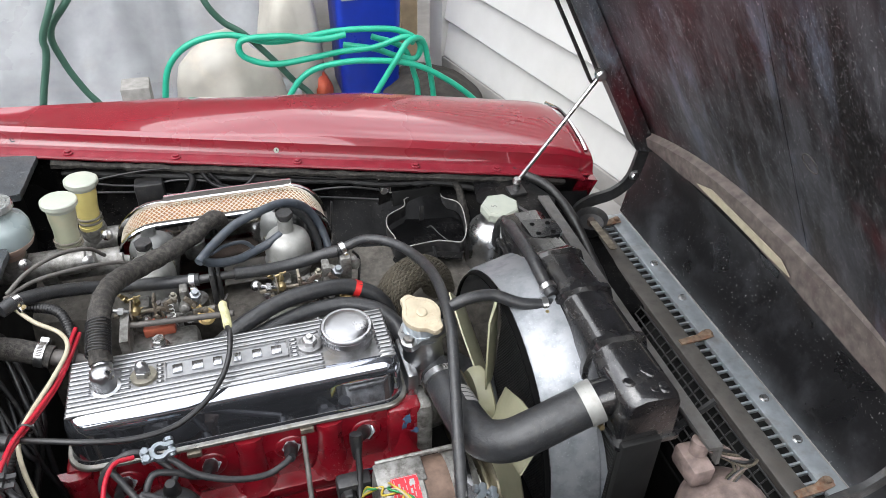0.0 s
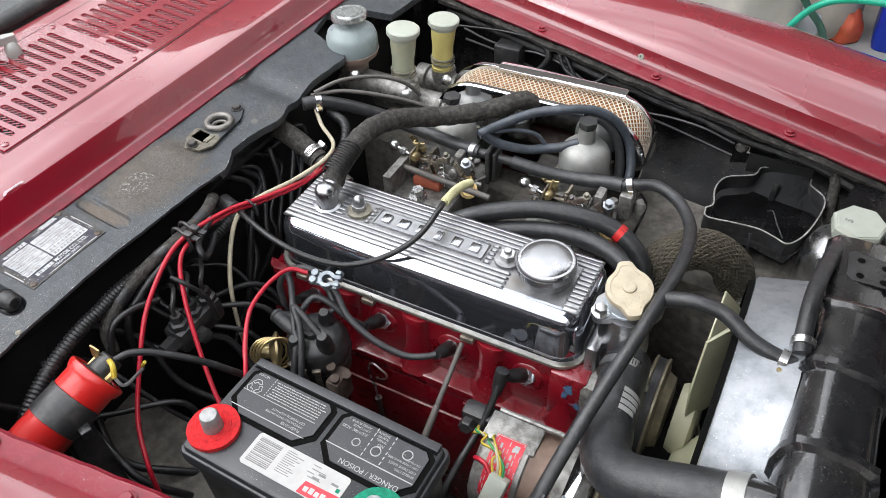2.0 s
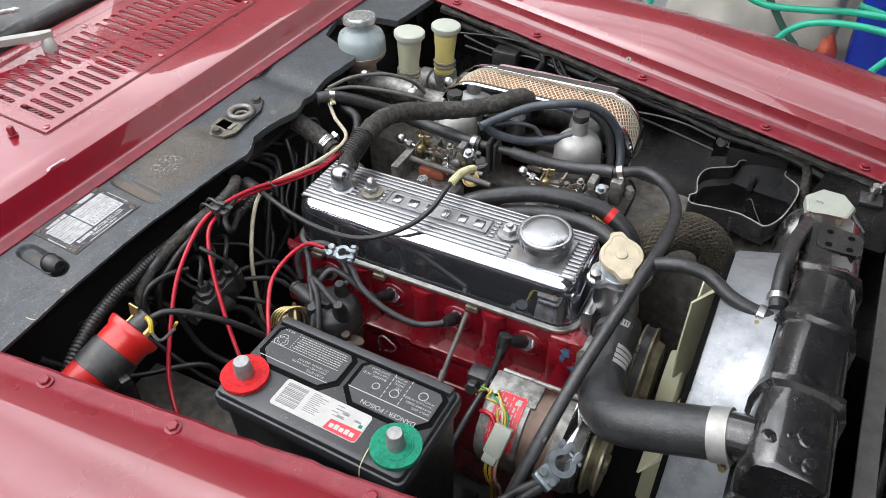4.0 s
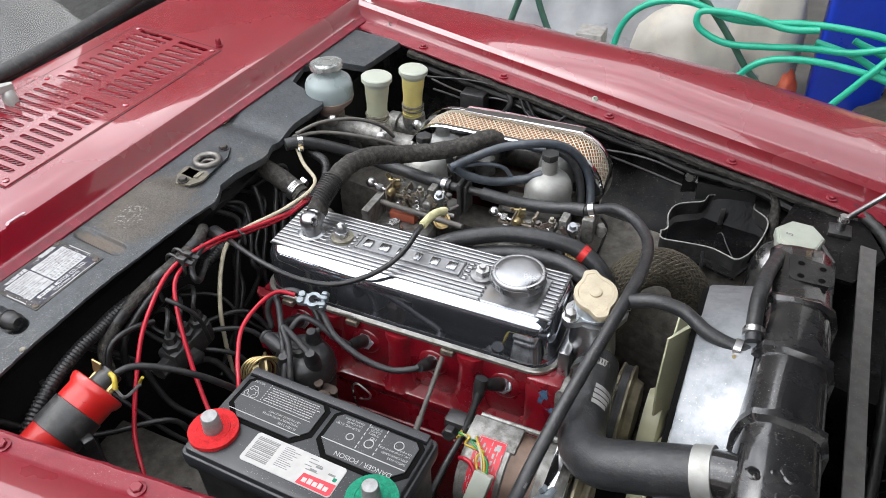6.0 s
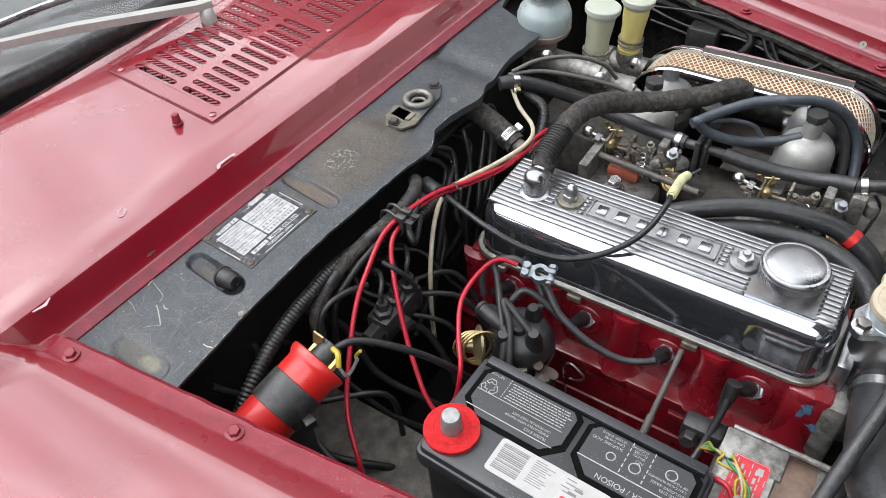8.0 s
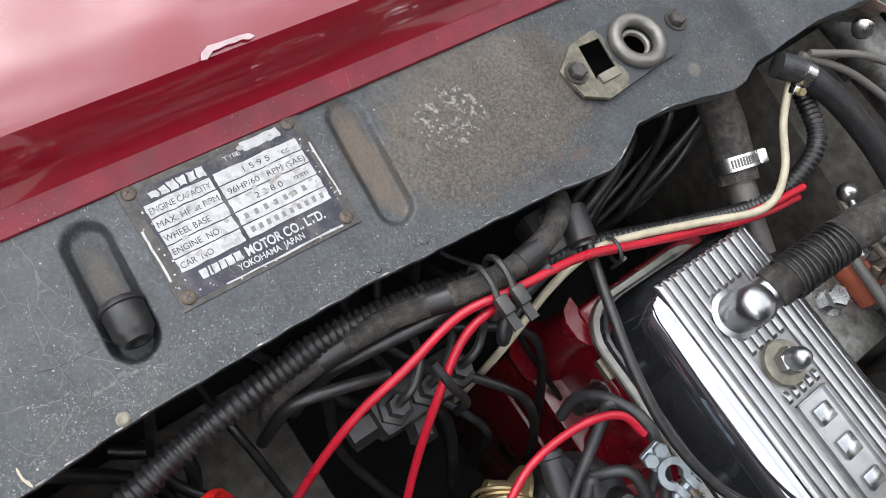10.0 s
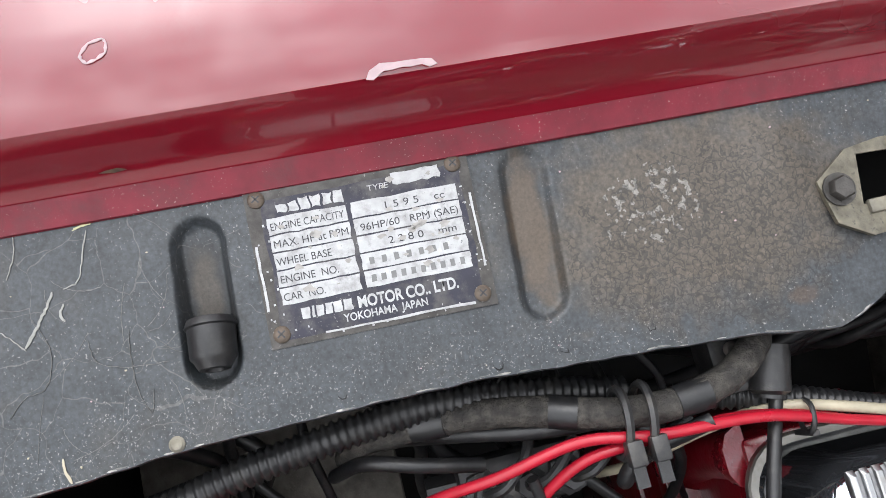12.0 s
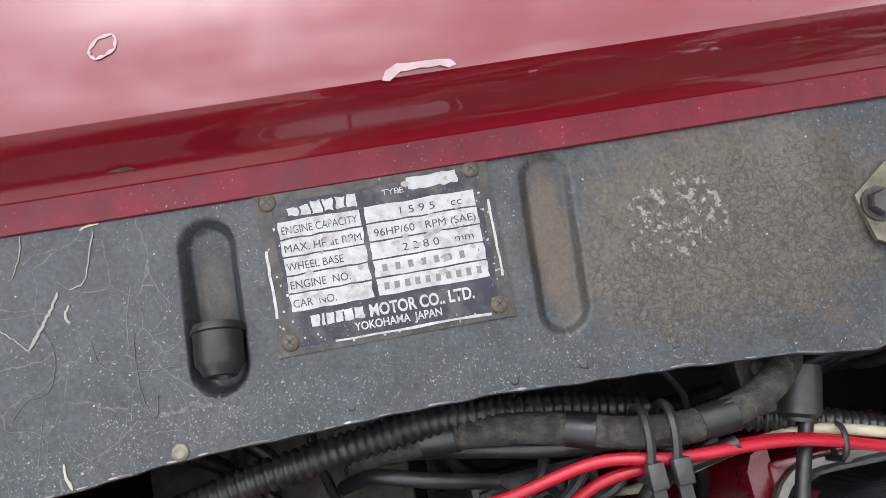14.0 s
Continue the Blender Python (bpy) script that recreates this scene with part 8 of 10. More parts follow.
lathe(bm, [(0.019, 0.0305), (0.0205, 0.0295), (0.0205, 0.001)], (0.584, 0.278, 0.744), (0.02, -0.06, 1), 7, 0.3)
cap_ob = part("filler_cap", bm, CAP_PLASTIC, filler, "pale greenish hexagonal cap", angle=25)
text_part("5", 0.014, (0.574, 0.268, 0.7658), (0.3, 1, 0), (-1, 0.3, 0), PRINT_GREY, cap_ob)
bm = bmesh.new()
tube(bm, [(0.61, 0.262, 0.738), (0.622, 0.244, 0.735), (0.634, 0.236, 0.728)], 0.005, 8)
part("overflow_pipe", bm, STEEL, filler)
bm = bmesh.new()
rod(bm, (0.613, 0.276, 0.757), (0.632, 0.236, 0.757), 0.0035, 8)
part("strap", bm, SATIN_BLACK, filler)

# ---- hoses ----
h = hose("radiator_hose", [(0.381, -0.030, 0.7205), (0.384, -0.058, 0.722), (0.387, -0.095, 0.724), (0.392, -0.135, 0.727), (0.402, -0.172, 0.735), (0.425, -0.194, 0.750), (0.458, -0.199, 0.766), (0.50, -0.198, 0.782), (0.535, -0.198, 0.795)], 0.0268, RUBBER, "thick black upper radiator hose", seg=26, n=8)
clamp(h, (0.381, -0.052, 0.7215), (0.1, -1, 0), 0.0268, 0.011, 2.6)
clamp(h, (0.528, -0.198, 0.7925), (1, 0, 0.38), 0.0270, 0.019, 1.2, DOME)
for k in range(4):
    b = bmesh.new()
    y0, y1 = -0.088 - 0.0085 * k, -0.0945 - 0.0085 * k
    for i in range(8):
        pq = []
        for ang, y in ((i, y0), (i + 1, y0), (i + 1, y1), (i, y1)):
            t = radians(22 + 6 * k + ang * (7 - 0.6 * k))
            pq.append((0.3865 + (-0.088 - y) * 0.14 + 0.0273 * math.cos(t), y, 0.7236 + (-0.088 - y) * 0.07 + 0.0273 * math.sin(t)))
        quad(b, *pq)
    part("paint_mark", b, PAPER, h, "scratched white mark")
h = hose("vacuum_hose", [(0.287, 0.222, 0.763), (0.305, 0.226, 0.767), (0.335, 0.216, 0.782), (0.370, 0.190, 0.786), (0.396, 0.140, 0.792), (0.404, 0.060, 0.811), (0.396, -0.036, 0.815), (0.381, -0.107, 0.789), (0.366, -0.172, 0.757), (0.352, -0.239, 0.714), (0.338, -0.300, 0.655), (0.330, -0.34, 0.58)], 0.0078, RUBBER, "long black hose looping over the water outlet", n=10)
clamp(h, (0.296, 0.225, 0.766), (1, 0.2, 0.3), 0.0080, 0.008, 1.2)
for k in range(16):
    s = k / 15
    a, c = Vector((0.394, -0.045, 0.8125)), Vector((0.354, -0.232, 0.719))
    p = a.lerp(c, s) + Vector((0, 0, 0.006 * math.sin(s * math.pi)))
    b = bmesh.new()
    dd = (c - a).normalized()
    side = Vector((0.55, -0.45, 0.70))
    side = (side - dd * side.dot(dd)).normalized()
    box(b, -0.0032, 0.0032, -0.0012, 0.0012, -0.0004, 0.0003, m=Matrix.Translation(p + side * 0.0078) @ Matrix((dd, side.cross(dd), side)).transposed().to_4x4())
    part("print_bar", b, PRINT_GREY, h, "grey printed mark")
h = hose("heater_hose", [(0.045, 0.088, 0.708), (0.085, 0.096, 0.722), (0.129, 0.118, 0.737), (0.190, 0.146, 0.744), (0.250, 0.160, 0.742), (0.295, 0.166, 0.732), (0.333, 0.158, 0.712), (0.352, 0.145, 0.68), (0.356, 0.13, 0.64)], 0.0128, RUBBER, "black heater hose running beside the valve cover")
b = tube(bmesh.new(), [(0.301, 0.166, 0.7295), (0.310, 0.1645, 0.7255)], 0.0133, 16, 4)
part("tape_band", b, TAPE_RED, h, "red tape band")
h = hose("heater_hose", [(0.05, 0.080, 0.695), (0.100, 0.088, 0.706), (0.152, 0.112, 0.717), (0.216, 0.134, 0.722), (0.278, 0.138, 0.722), (0.326, 0.122, 0.715), (0.352, 0.096, 0.700), (0.362, 0.06, 0.68)], 0.0128, RUBBER, "black heater hose running beside the valve cover")
h = hose("breather_hose", [(-0.0458, 0.012, 0.8075), (-0.047, 0.035, 0.819), (-0.047, 0.070, 0.829), (-0.043, 0.112, 0.832), (-0.032, 0.160, 0.820), (-0.006, 0.205, 0.803), (0.030, 0.238, 0.797), (0.070, 0.270, 0.799), (0.096, 0.292, 0.806), (0.110, 0.306, 0.800), (0.116, 0.314, 0.785)], 0.0142, RUBBER_OLD, "perished rough breather hose wrapped with wire", seg=20, n=10, wobble=0.10)
b = bmesh.new()
for k in range(12):
    part("wire_wrap", torus(bmesh.new(), (-0.0468, 0.018 + 0.0042 * k, 0.8205 + 0.0009 * k), (0.1 * math.sin(k), 1, 0.25), 0.0148, 0.0011, 22, 6), WIRE_BLACK, h, "black binding wire")
h = hose("coolant_hose", [(0.392, -0.006, 0.803), (0.405, -0.008, 0.816), (0.432, -0.010, 0.827), (0.465, -0.012, 0.826), (0.497, -0.028, 0.818), (0.530, -0.036, 0.814), (0.545, -0.036, 0.813)], 0.0085, RUBBER, "small black coolant hose to the radiator")
clamp(h, (0.531, -0.036, 0.8138), (1, -0.1, -0.05), 0.0098, 0.008, 0.4)
h = hose("bypass_hose", [(0.545, -0.030, 0.823), (0.5425, -0.012, 0.828), (0.541, 0.030, 0.836), (0.545, 0.080, 0.830), (0.552, 0.130, 0.814), (0.560, 0.180, 0.797), (0.566, 0.215, 0.775), (0.566, 0.235, 0.74), (0.570, 0.25, 0.70)], 0.0090, RUBBER, "black hose from the radiator to the header tank")
clamp(h, (0.5435, -0.018, 0.826), (0.1, -1, -0.2), 0.0108, 0.008, 2.2)
BRAID = [(0.352, 0.150, 0.60), (0.356, 0.172, 0.655), (0.372, 0.188, 0.690), (0.398, 0.203, 0.703), (0.428, 0.222, 0.692), (0.455, 0.236, 0.658), (0.470, 0.238, 0.60)]
h = hose("braided_air_hose", BRAID, 0.0262, WIRE_BROWN, "thick brown braided hose arching beside the radiator", seg=24, n=10)
core = smooth_path(BRAID, 9)
frames, upv, run = [], None, 0.0
for i, p in enumerate(core):
    tg = (core[min(i + 1, len(core) - 1)] - core[max(i - 1, 0)]).normalized()
    upv = (upv - tg * upv.dot(tg)).normalized() if upv else tg.orthogonal().normalized()
    run += (p - core[i - 1]).length if i else 0.0
    frames.append((p, upv, tg.cross(upv), run))
b = bmesh.new()
for k in range(26):
    for way in (1, -1):
        # strands cross over and under each other
        tube(b, [p + (u * math.cos(a) + v * math.sin(a)) * (0.0268 + 0.0006 * math.sin(13 * a + way * 1.57)) for p, u, v, a in ((p, u, v, 2 * math.pi * k / 26 + way * run / 0.042) for p, u, v, run in frames)], 0.0018, 5, 1)
tagged(part("braid", b, WIRE_BROWN, h), "woven brown braid", kind="stuff")
h = hose("fuel_hose", [(-0.172, 0.128, 0.826), (-0.155, 0.146, 0.824), (-0.125, 0.178, 0.805), (-0.085, 0.208, 0.780), (-0.045, 0.222, 0.762), (0.0, 0.222, 0.757), (0.045, 0.216, 0.757), (0.072, 0.214, 0.757)], 0.0098, RUBBER, "black fuel hose with bright end clamps")
clamp(h, (-0.157, 0.144, 0.8245), (0.7, 0.75, -0.2), 0.0098, 0.009, 0.6)
clamp(h, (0.062, 0.2145, 0.757), (1, -0.1, 0), 0.0098, 0.008, 1.0)
h = hose("fuel_hose", [(0.125, 0.214, 0.757), (0.16, 0.218, 0.752), (0.20, 0.224, 0.748), (0.24, 0.226, 0.752), (0.27, 0.224, 0.760), (0.288, 0.222, 0.763)], 0.0098, RUBBER, "black fuel hose between the carburettors")
h = hose("vacuum_hose", [(0.082, 0.205, 0.803), (0.092, 0.212, 0.788), (0.112, 0.222, 0.776), (0.138, 0.236, 0.768), (0.160, 0.250, 0.767), (0.182, 0.258, 0.771), (0.200, 0.264, 0.779), (0.216, 0.272, 0.782)], 0.0069, BLUE_RUBBER, "bluish grey vacuum hose looped between the carburettors")
h = hose("vacuum_hose", [(0.078, 0.200, 0.800), (0.100, 0.228, 0.806), (0.135, 0.258, 0.816), (0.175, 0.275, 0.823), (0.215, 0.295, 0.820), (0.245, 0.306, 0.803), (0.264, 0.310, 0.775), (0.276, 0.300, 0.745), (0.282, 0.280, 0.72)], 0.0069, BLUE_RUBBER, "bluish grey vacuum hose arching over the carburettor")
h = hose("vacuum_hose", [(0.200, 0.296, 0.812), (0.232, 0.300, 0.800), (0.252, 0.300, 0.775), (0.262, 0.292, 0.745), (0.266, 0.28, 0.72)], 0.0068, RUBBER, "black vacuum hose behind the carburettor dome")
wire("vacuum_pipe", [(0.095, 0.218, 0.798), (0.118, 0.238, 0.795), (0.145, 0.25, 0.788), (0.160, 0.252, 0.772)], 0.0032, BLUE_RUBBER, "thin grey pipe between the carburettors", "pipe")
h = hose("water_hose", [(-0.215, 0.098, 0.800), (-0.185, 0.094, 0.795), (-0.150, 0.088, 0.785), (-0.118, 0.079, 0.774)], 0.0150, RUBBER_OLD, "cracked brown heater hose at the firewall", seg=18, wobble=0.06)
clamp(h, (-0.131, 0.083, 0.7785), (0.95, -0.22, -0.28), 0.0155, 0.011, 3.6)
b = lathe(bmesh.new(), [(0, 0.011), (0.02, 0.011), (0.022, 0.014), (0.03, 0.014), (0.032, 0.009), (0.06, 0.009)], (-0.120, 0.080, 0.775), (0.95, -0.2, -0.25), 12)
part("union", b, DULL_STEEL, h)

# ---- throttle cable ----
cable = thing("throttle_cable", (0.112, 0.03, 0.80), "black throttle cable looped across the cover with a spring sheath", "cable")
part("cable", tube(bmesh.new(), [(0.111, 0.030, 0.817), (0.113, 0.012, 0.819), (0.108, -0.016, 0.808), (0.094, -0.044, 0.797), (0.068, -0.074, 0.790), (0.034, -0.096, 0.788), (-0.010, -0.108, 0.796), (-0.055, -0.108, 0.806), (-0.100, -0.094, 0.806), (-0.140, -0.075, 0.798)], 0.0036, 10, 10), WIRE_BLACK, cable)
b = bmesh.new()
sp = smooth_path([(0.105, 0.116, 0.783), (0.106, 0.095, 0.795), (0.109, 0.065, 0.809), (0.1115, 0.030, 0.817)], 10)
for k in range(32):
    p = sp[int(k / 31 * (len(sp) - 2))].lerp(sp[int(k / 31 * (len(sp) - 2)) + 1], (k / 31 * (len(sp) - 2)) % 1)
    i = min(len(sp) - 2, int(k / 31 * (len(sp) - 2)))
    torus(b, p, sp[i + 1] - sp[i], 0.0046, 0.0014, 14, 6)
tube(b, [tuple(p) for p in sp[::6]] + [tuple(sp[-1])], 0.0038, 10, 4)
part("spring_sheath", b, SHEATH, cable, "pale yellow coiled spring sheath")
b = rod(bmesh.new(), (0.105, 0.116, 0.783), (0.112, 0.150, 0.772), 0.0016, 6)
part("inner_cable", b, STEEL, cable)

# ---- battery ----
bat = thing("battery", (0.148, -0.324, 0.575), "black car battery with red and green terminal washers", "battery")
bm = bmesh.new()
loft(bm, [round_rect(0.036, 0.260, -0.380, -0.268, 0.008, 0.575, 4), round_rect(0.034, 0.262, -0.382, -0.266, 0.008, 0.764, 4), round_rect(0.029, 0.267, -0.387, -0.261, 0.008, 0.7655, 4), round_rect(0.029, 0.267, -0.387, -0.261, 0.008, 0.772, 4)])
part("case", bm, BATTERY_CASE, bat, "black plastic case")
bm = bmesh.new()
loft(bm, [round_rect(0.0275, 0.2685, -0.3885, -0.2595, 0.009, 0.7725, 5), round_rect(0.0275, 0.2685, -0.3885, -0.2595, 0.009, 0.783, 5), round_rect(0.029, 0.267, -0.387, -0.261, 0.008, 0.7855, 5), round_rect(0.031, 0.265, -0.385, -0.263, 0.008, 0.786, 5),
          round_rect(0.0325, 0.2635, -0.3835, -0.2645, 0.007, 0.7915, 5), round_rect(0.034, 0.262, -0.382, -0.266, 0.006, 0.7925, 5)])
lid = part("lid", bm, BATTERY_TOP, bat, "dark grey battery lid")


def octagon(x0, x1, y0, y1, c):
    return [(x0 + c, y0), (x1 - c, y0), (x1, y0 + c), (x1, y1 - c * 0.4), (x1 - c * 0.4, y1), (x0 + c * 0.4, y1), (x0, y1 - c * 0.4), (x0, y0 + c)]


for x0, x1 in ((0.040, 0.1465), (0.1535, 0.2605)):
    # Flat black sheet under each panel paints the shade of a groove.
    part("groove", prism(bmesh.new(), octagon(x0 - 0.001, x1 + 0.001, -0.3340, -0.2740, 0.017), 0.7922, 0.7931), RECESS_LIP_BLACK, lid, "flat black outline painted as a shaded groove")
    part("vent_panel", prism(bmesh.new(), octagon(x0 + 0.0045, x1 - 0.0045, -0.329, -0.2775, 0.0150), 0.7928, 0.7948), BATTERY_TOP, lid, "raised vent panel")
part("rear_ridge", new_box(0.036, 0.260, -0.2735, -0.2635, 0.792, 0.7965, 0.0015), BATTERY_TOP, lid)
part("groove", new_box(0.036, 0.260, -0.2752, -0.2738, 0.7915, 0.7932), RECESS_LIP_BLACK, lid)
for x, mt, fl, nm in ((0.050, FELT_RED, "red", 0.0095), (0.2425, FELT_GREEN, "green", 0.0088)):
    y = -0.3545
    bm = bmesh.new()
    pts = [(x + (0.0265 + 0.0007 * noise.noise(Vector((k * 0.9, x * 50, 0)))) * math.cos(2 * math.pi * k / 40), y + (0.0265 + 0.0007 * noise.noise(Vector((k * 0.9, x * 50, 4)))) * math.sin(2 * math.pi * k / 40)) for k in range(40)]
    prism(bm, pts, 0.7928, 0.7980)
    part("felt_washer", bm, mt, bat, fl + " felt terminal washer")
    b = torus(bmesh.new(), (x, y, 0.7981), (0, 0, 1), 0.0175, 0.0006, 30, 6)
    part("washer_ring", b, mt, bat)
    b = lathe(bmesh.new(), [(0, nm * 1.12), (0.004, nm * 1.08), (0.0215, nm * 0.98), (0.0232, nm * 0.86), (0.0236, nm * 0.4)], (x, y, 0.7955), (0, 0, 1), 26)
    part("terminal_post", b, LEAD, bat, "grey lead terminal post")
LX0, LX1, LY0, LY1 = 0.094, 0.203, -0.3705, -0.3345
bm = bmesh.new()
loft(bm, [round_rect(LX0, LX1, LY0, LY1, 0.004, 0.7922, 4), round_rect(LX0, LX1, LY0, LY1, 0.004, 0.7934, 4)])
lab = part("label", bm, PAPER, bat, "white label with a bar code and a red corner")
bm = bmesh.new()
prism(bm, [(0.163, LY0 + 0.001), (0.199, LY0 + 0.0008), (LX1 - 0.0008, LY0 + 0.003), (LX1 - 0.0008, LY0 + 0.015), (0.165, LY0 + 0.014)], 0.7934, 0.7937)
part("red_field", bm, PRINT_RED, lab)
random.seed(3)
for k in range(5):
    x = 0.1675 + 0.0062 * k
    part("brand_bar", new_box(x, x + 0.0048, LY0 + 0.0045, LY0 + 0.0095 + 0.001 * (k % 2), 0.7937, 0.7939), PAPER, lab)
for k in range(15):
    y = LY1 - 0.0045 - 0.0019 * k
    part("print_bar", new_box(0.0985, 0.1245, y, y + random.choice((0.0005, 0.0009, 0.0012)), 0.7934, 0.7937), PRINT_GREY, lab)
for k in range(11):
    y = LY1 - 0.0042 - 0.0023 * k
    part("print_bar", new_box(0.131, 0.131 + random.uniform(0.008, 0.020), y, y + 0.0006, 0.7934, 0.7937), PRINT_GREY, lab)
for k in range(4):
    y = LY1 - 0.0050 - 0.0042 * k
    x = 0.158 + random.uniform(0, 0.006)
    part("print_bar", new_box(x, x + random.uniform(0.008, 0.022), y, y + 0.0008, 0.7934, 0.7937), PRINT_GREY, lab)
for x0, y0 in ((0.172, LY1 - 0.012), (0.168, LY1 - 0.017), (0.188, LY1 - 0.014)):
    part("print_bar", new_box(x0, x0 + 0.008, y0, y0 + 0.0022, 0.7934, 0.7937), PRINT_GREY, lab)
part("print_bar", new_box(0.1955, 0.1995, LY1 - 0.0185, LY1 - 0.0145, 0.7934, 0.7937), FELT_GREEN, lab)
DN, UPD = (-1, 0, 0), (0, -1, 0)
text_part("DANGER / POISON", 0.0078, (0.2465, -0.3215, 0.7951), DN, UPD, PRINT_WHITE, lid)
for txt, x, y, sz in (("SULFURIC ACID", 0.1905, -0.2885, 0.0042), ("CAN CAUSE", 0.1905, -0.2840, 0.0036), ("SEVERE BURNS", 0.1905, -0.2800, 0.0036), ("NO", 0.2115, -0.2915, 0.0046), ("SPARKS", 0.2115, -0.2870, 0.0036), ("FLAMES", 0.2115, -0.2832, 0.0036), ("SMOKING", 0.2115, -0.2794, 0.0036),
                       ("SHIELD EYES", 0.253, -0.3060, 0.0038), ("EXPLOSIVE GASES", 0.253, -0.3015, 0.0038), ("CAN CAUSE BLINDNESS", 0.253, -0.2968, 0.0032), ("OR INJURY", 0.253, -0.2930, 0.0032),
                       ("RECYCLE", 0.0615, -0.2795, 0.0034), ("FLUSH EYES", 0.128, -0.3165, 0.0044), ("IMMEDIATELY WITH WATER", 0.128, -0.3118, 0.0036), ("GET MEDICAL HELP FAST", 0.128, -0.3076, 0.0036)):
    text_part(txt, sz, (x, y, 0.7951), DN, UPD, PRINT_WHITE, lid)
for x0, x1, y0, y1 in ((0.157, 0.2555, -0.3135, -0.3125), (0.0445, 0.136, -0.3225, -0.3216), (0.0445, 0.136, -0.3030, -0.3024)):
    part("print_bar", new_box(x0, x1, y0, y1, 0.7948, 0.7951), PRINT_WHITE, lid)
for k in range(7):
    # broken lines of small print
    x = 0.072 + 0.001 * (k % 3)
    while x < 0.134 - 0.003 * (k % 2):
        w = random.uniform(0.0012, 0.0042)
        part("print_bar", new_box(x, x + w, -0.2995 + 0.0030 * k, -0.2986 + 0.0030 * k, 0.7948, 0.7951), PRINT_WHITE, lid)
        x += w + 0.0009
for k in range(6):
    part("print_bar", new_box(0.1955, 0.1965, -0.3105 + 0.006 * k, -0.3070 + 0.006 * k, 0.7948, 0.7951), PRINT_WHITE, lid)
    part("print_bar", new_box(0.2165, 0.2175, -0.3105 + 0.006 * k, -0.3070 + 0.006 * k, 0.7948, 0.7951), PRINT_WHITE, lid)
for k in range(3):
    # recycling arrows: three bent outlines round a triangle
    m = Matrix.Translation((0.0545, -0.2955, 0.7950)) @ Matrix.Rotation(k * 2.094, 4, "Z")
    b = bmesh.new()
    pts = [m @ Vector((px, py, 0)) for px, py in ((-0.0062, 0.0038), (-0.0030, 0.0086), (0.0022, 0.0086), (0.0048, 0.0046), (0.0012, 0.0040), (-0.0012, 0.0056), (-0.0030, 0.0026), (-0.0062, 0.0038))]
    for p, q in zip(pts, pts[1:]):
        rod(b, p, q, 0.00042, 5)
    part("print_symbol", b, PRINT_WHITE, lid)
for k in range(8):
    part("print_bar", new_box(0.0690, 0.0697, -0.3005 + 0.0030 * k, -0.2988 + 0.0030 * k, 0.7948, 0.7951), PRINT_WHITE, lid)
for sx, sy, sr in ((0.2065, -0.300, 0.0050), (0.236, -0.289, 0.0050), (0.184, -0.3005, 0.0040)):
    part("print_symbol", torus(bmesh.new(), (sx, sy, 0.7949), (0, 0, 1), sr, 0.0006, 20, 5), PRINT_WHITE, lid)
bat.matrix_basis = Matrix.Translation((0.2425, -0.3545, 0)) @ Matrix.Rotation(radians(-2.0), 4, "Z") @ Matrix.Translation((-0.2425, 0.3545, 0)) @ bat.matrix_basis
wire("dry_stalk", [(0.219, -0.361, 0.7935), (0.2195, -0.372, 0.7955), (0.2215, -0.3885, 0.7945), (0.2225, -0.3945, 0.784)], 0.0006, SHEATH, "dry straw stalk lying over the battery edge", "stalk", seg=6)
tray = thing("battery_tray", (0.148, -0.33, 0.46), "black steel tray carrying the battery", "tray")
bm = bmesh.new()
box(bm, 0.015, 0.285, -0.455, -0.245, 0.560, 0.574, 0.003)
box(bm, 0.03, 0.05, -0.455, -0.43, 0.46, 0.565)
box(bm, 0.24, 0.26, -0.455, -0.43, 0.46, 0.565)
part("tray_sheet", bm, BLACK_SHEET, tray)
bm = new_box(-0.215, 0.03, -0.46, -0.275, 0.583, 0.600, 0.004)
tagged(part("side_ledge", bm, DUSTY), "dusty grey ledge beside the battery", "ledge", kind="structure")

# ---- ignition coil ----
coil = thing("ignition_coil", (-0.17, -0.42, 0.70), "red ignition coil with a black clamp band", "ignition coil")
cb, cd = Vector((-0.106, -0.350, 0.795)), -Vector((-0.20, -1, -0.33)).normalized()
ln = 0.125
ca = cb - cd * ln
bm = lathe(bmesh.new(), [(0.0, 0.0265), (0.002, 0.0283), (ln - 0.013, 0.0285), (ln - 0.010, 0.0308), (ln - 0.004, 0.0325), (ln - 0.001, 0.0320), (ln, 0.0300), (ln - 0.001, 0.0272), (ln - 0.005, 0.0258)], ca, cd, 40)
part("can", bm, COIL_RED, coil, "glossy red can")
bm = lathe(bmesh.new(), [(ln - 0.066, 0.0286), (ln - 0.0655, 0.0298), (ln - 0.0315, 0.0298), (ln - 0.031, 0.0286)], ca, cd, 40)
part("clamp_band", bm, SATIN_BLACK, coil, "black clamp band")
bm = lathe(bmesh.new(), [(ln - 0.006, 0.0258), (ln - 0.002, 0.0225), (ln + 0.001, 0.014), (ln + 0.020, 0.0125), (ln + 0.021, 0.0105)], ca, cd, 26)
part("tower", bm, SATIN_BLACK, coil, "black coil tower")
b = bmesh.new()
u_ = cd.cross(Vector((0, 0, 1))).normalized()
box(b, -0.006, 0.006, -0.001, 0.001, 0, 0.020, m=Matrix.Translation(cb - u_ * 0.013 + cd * 0.010 + Vector((0, 0, 0.004))) @ Matrix.Rotation(radians(15), 4, "Y"))
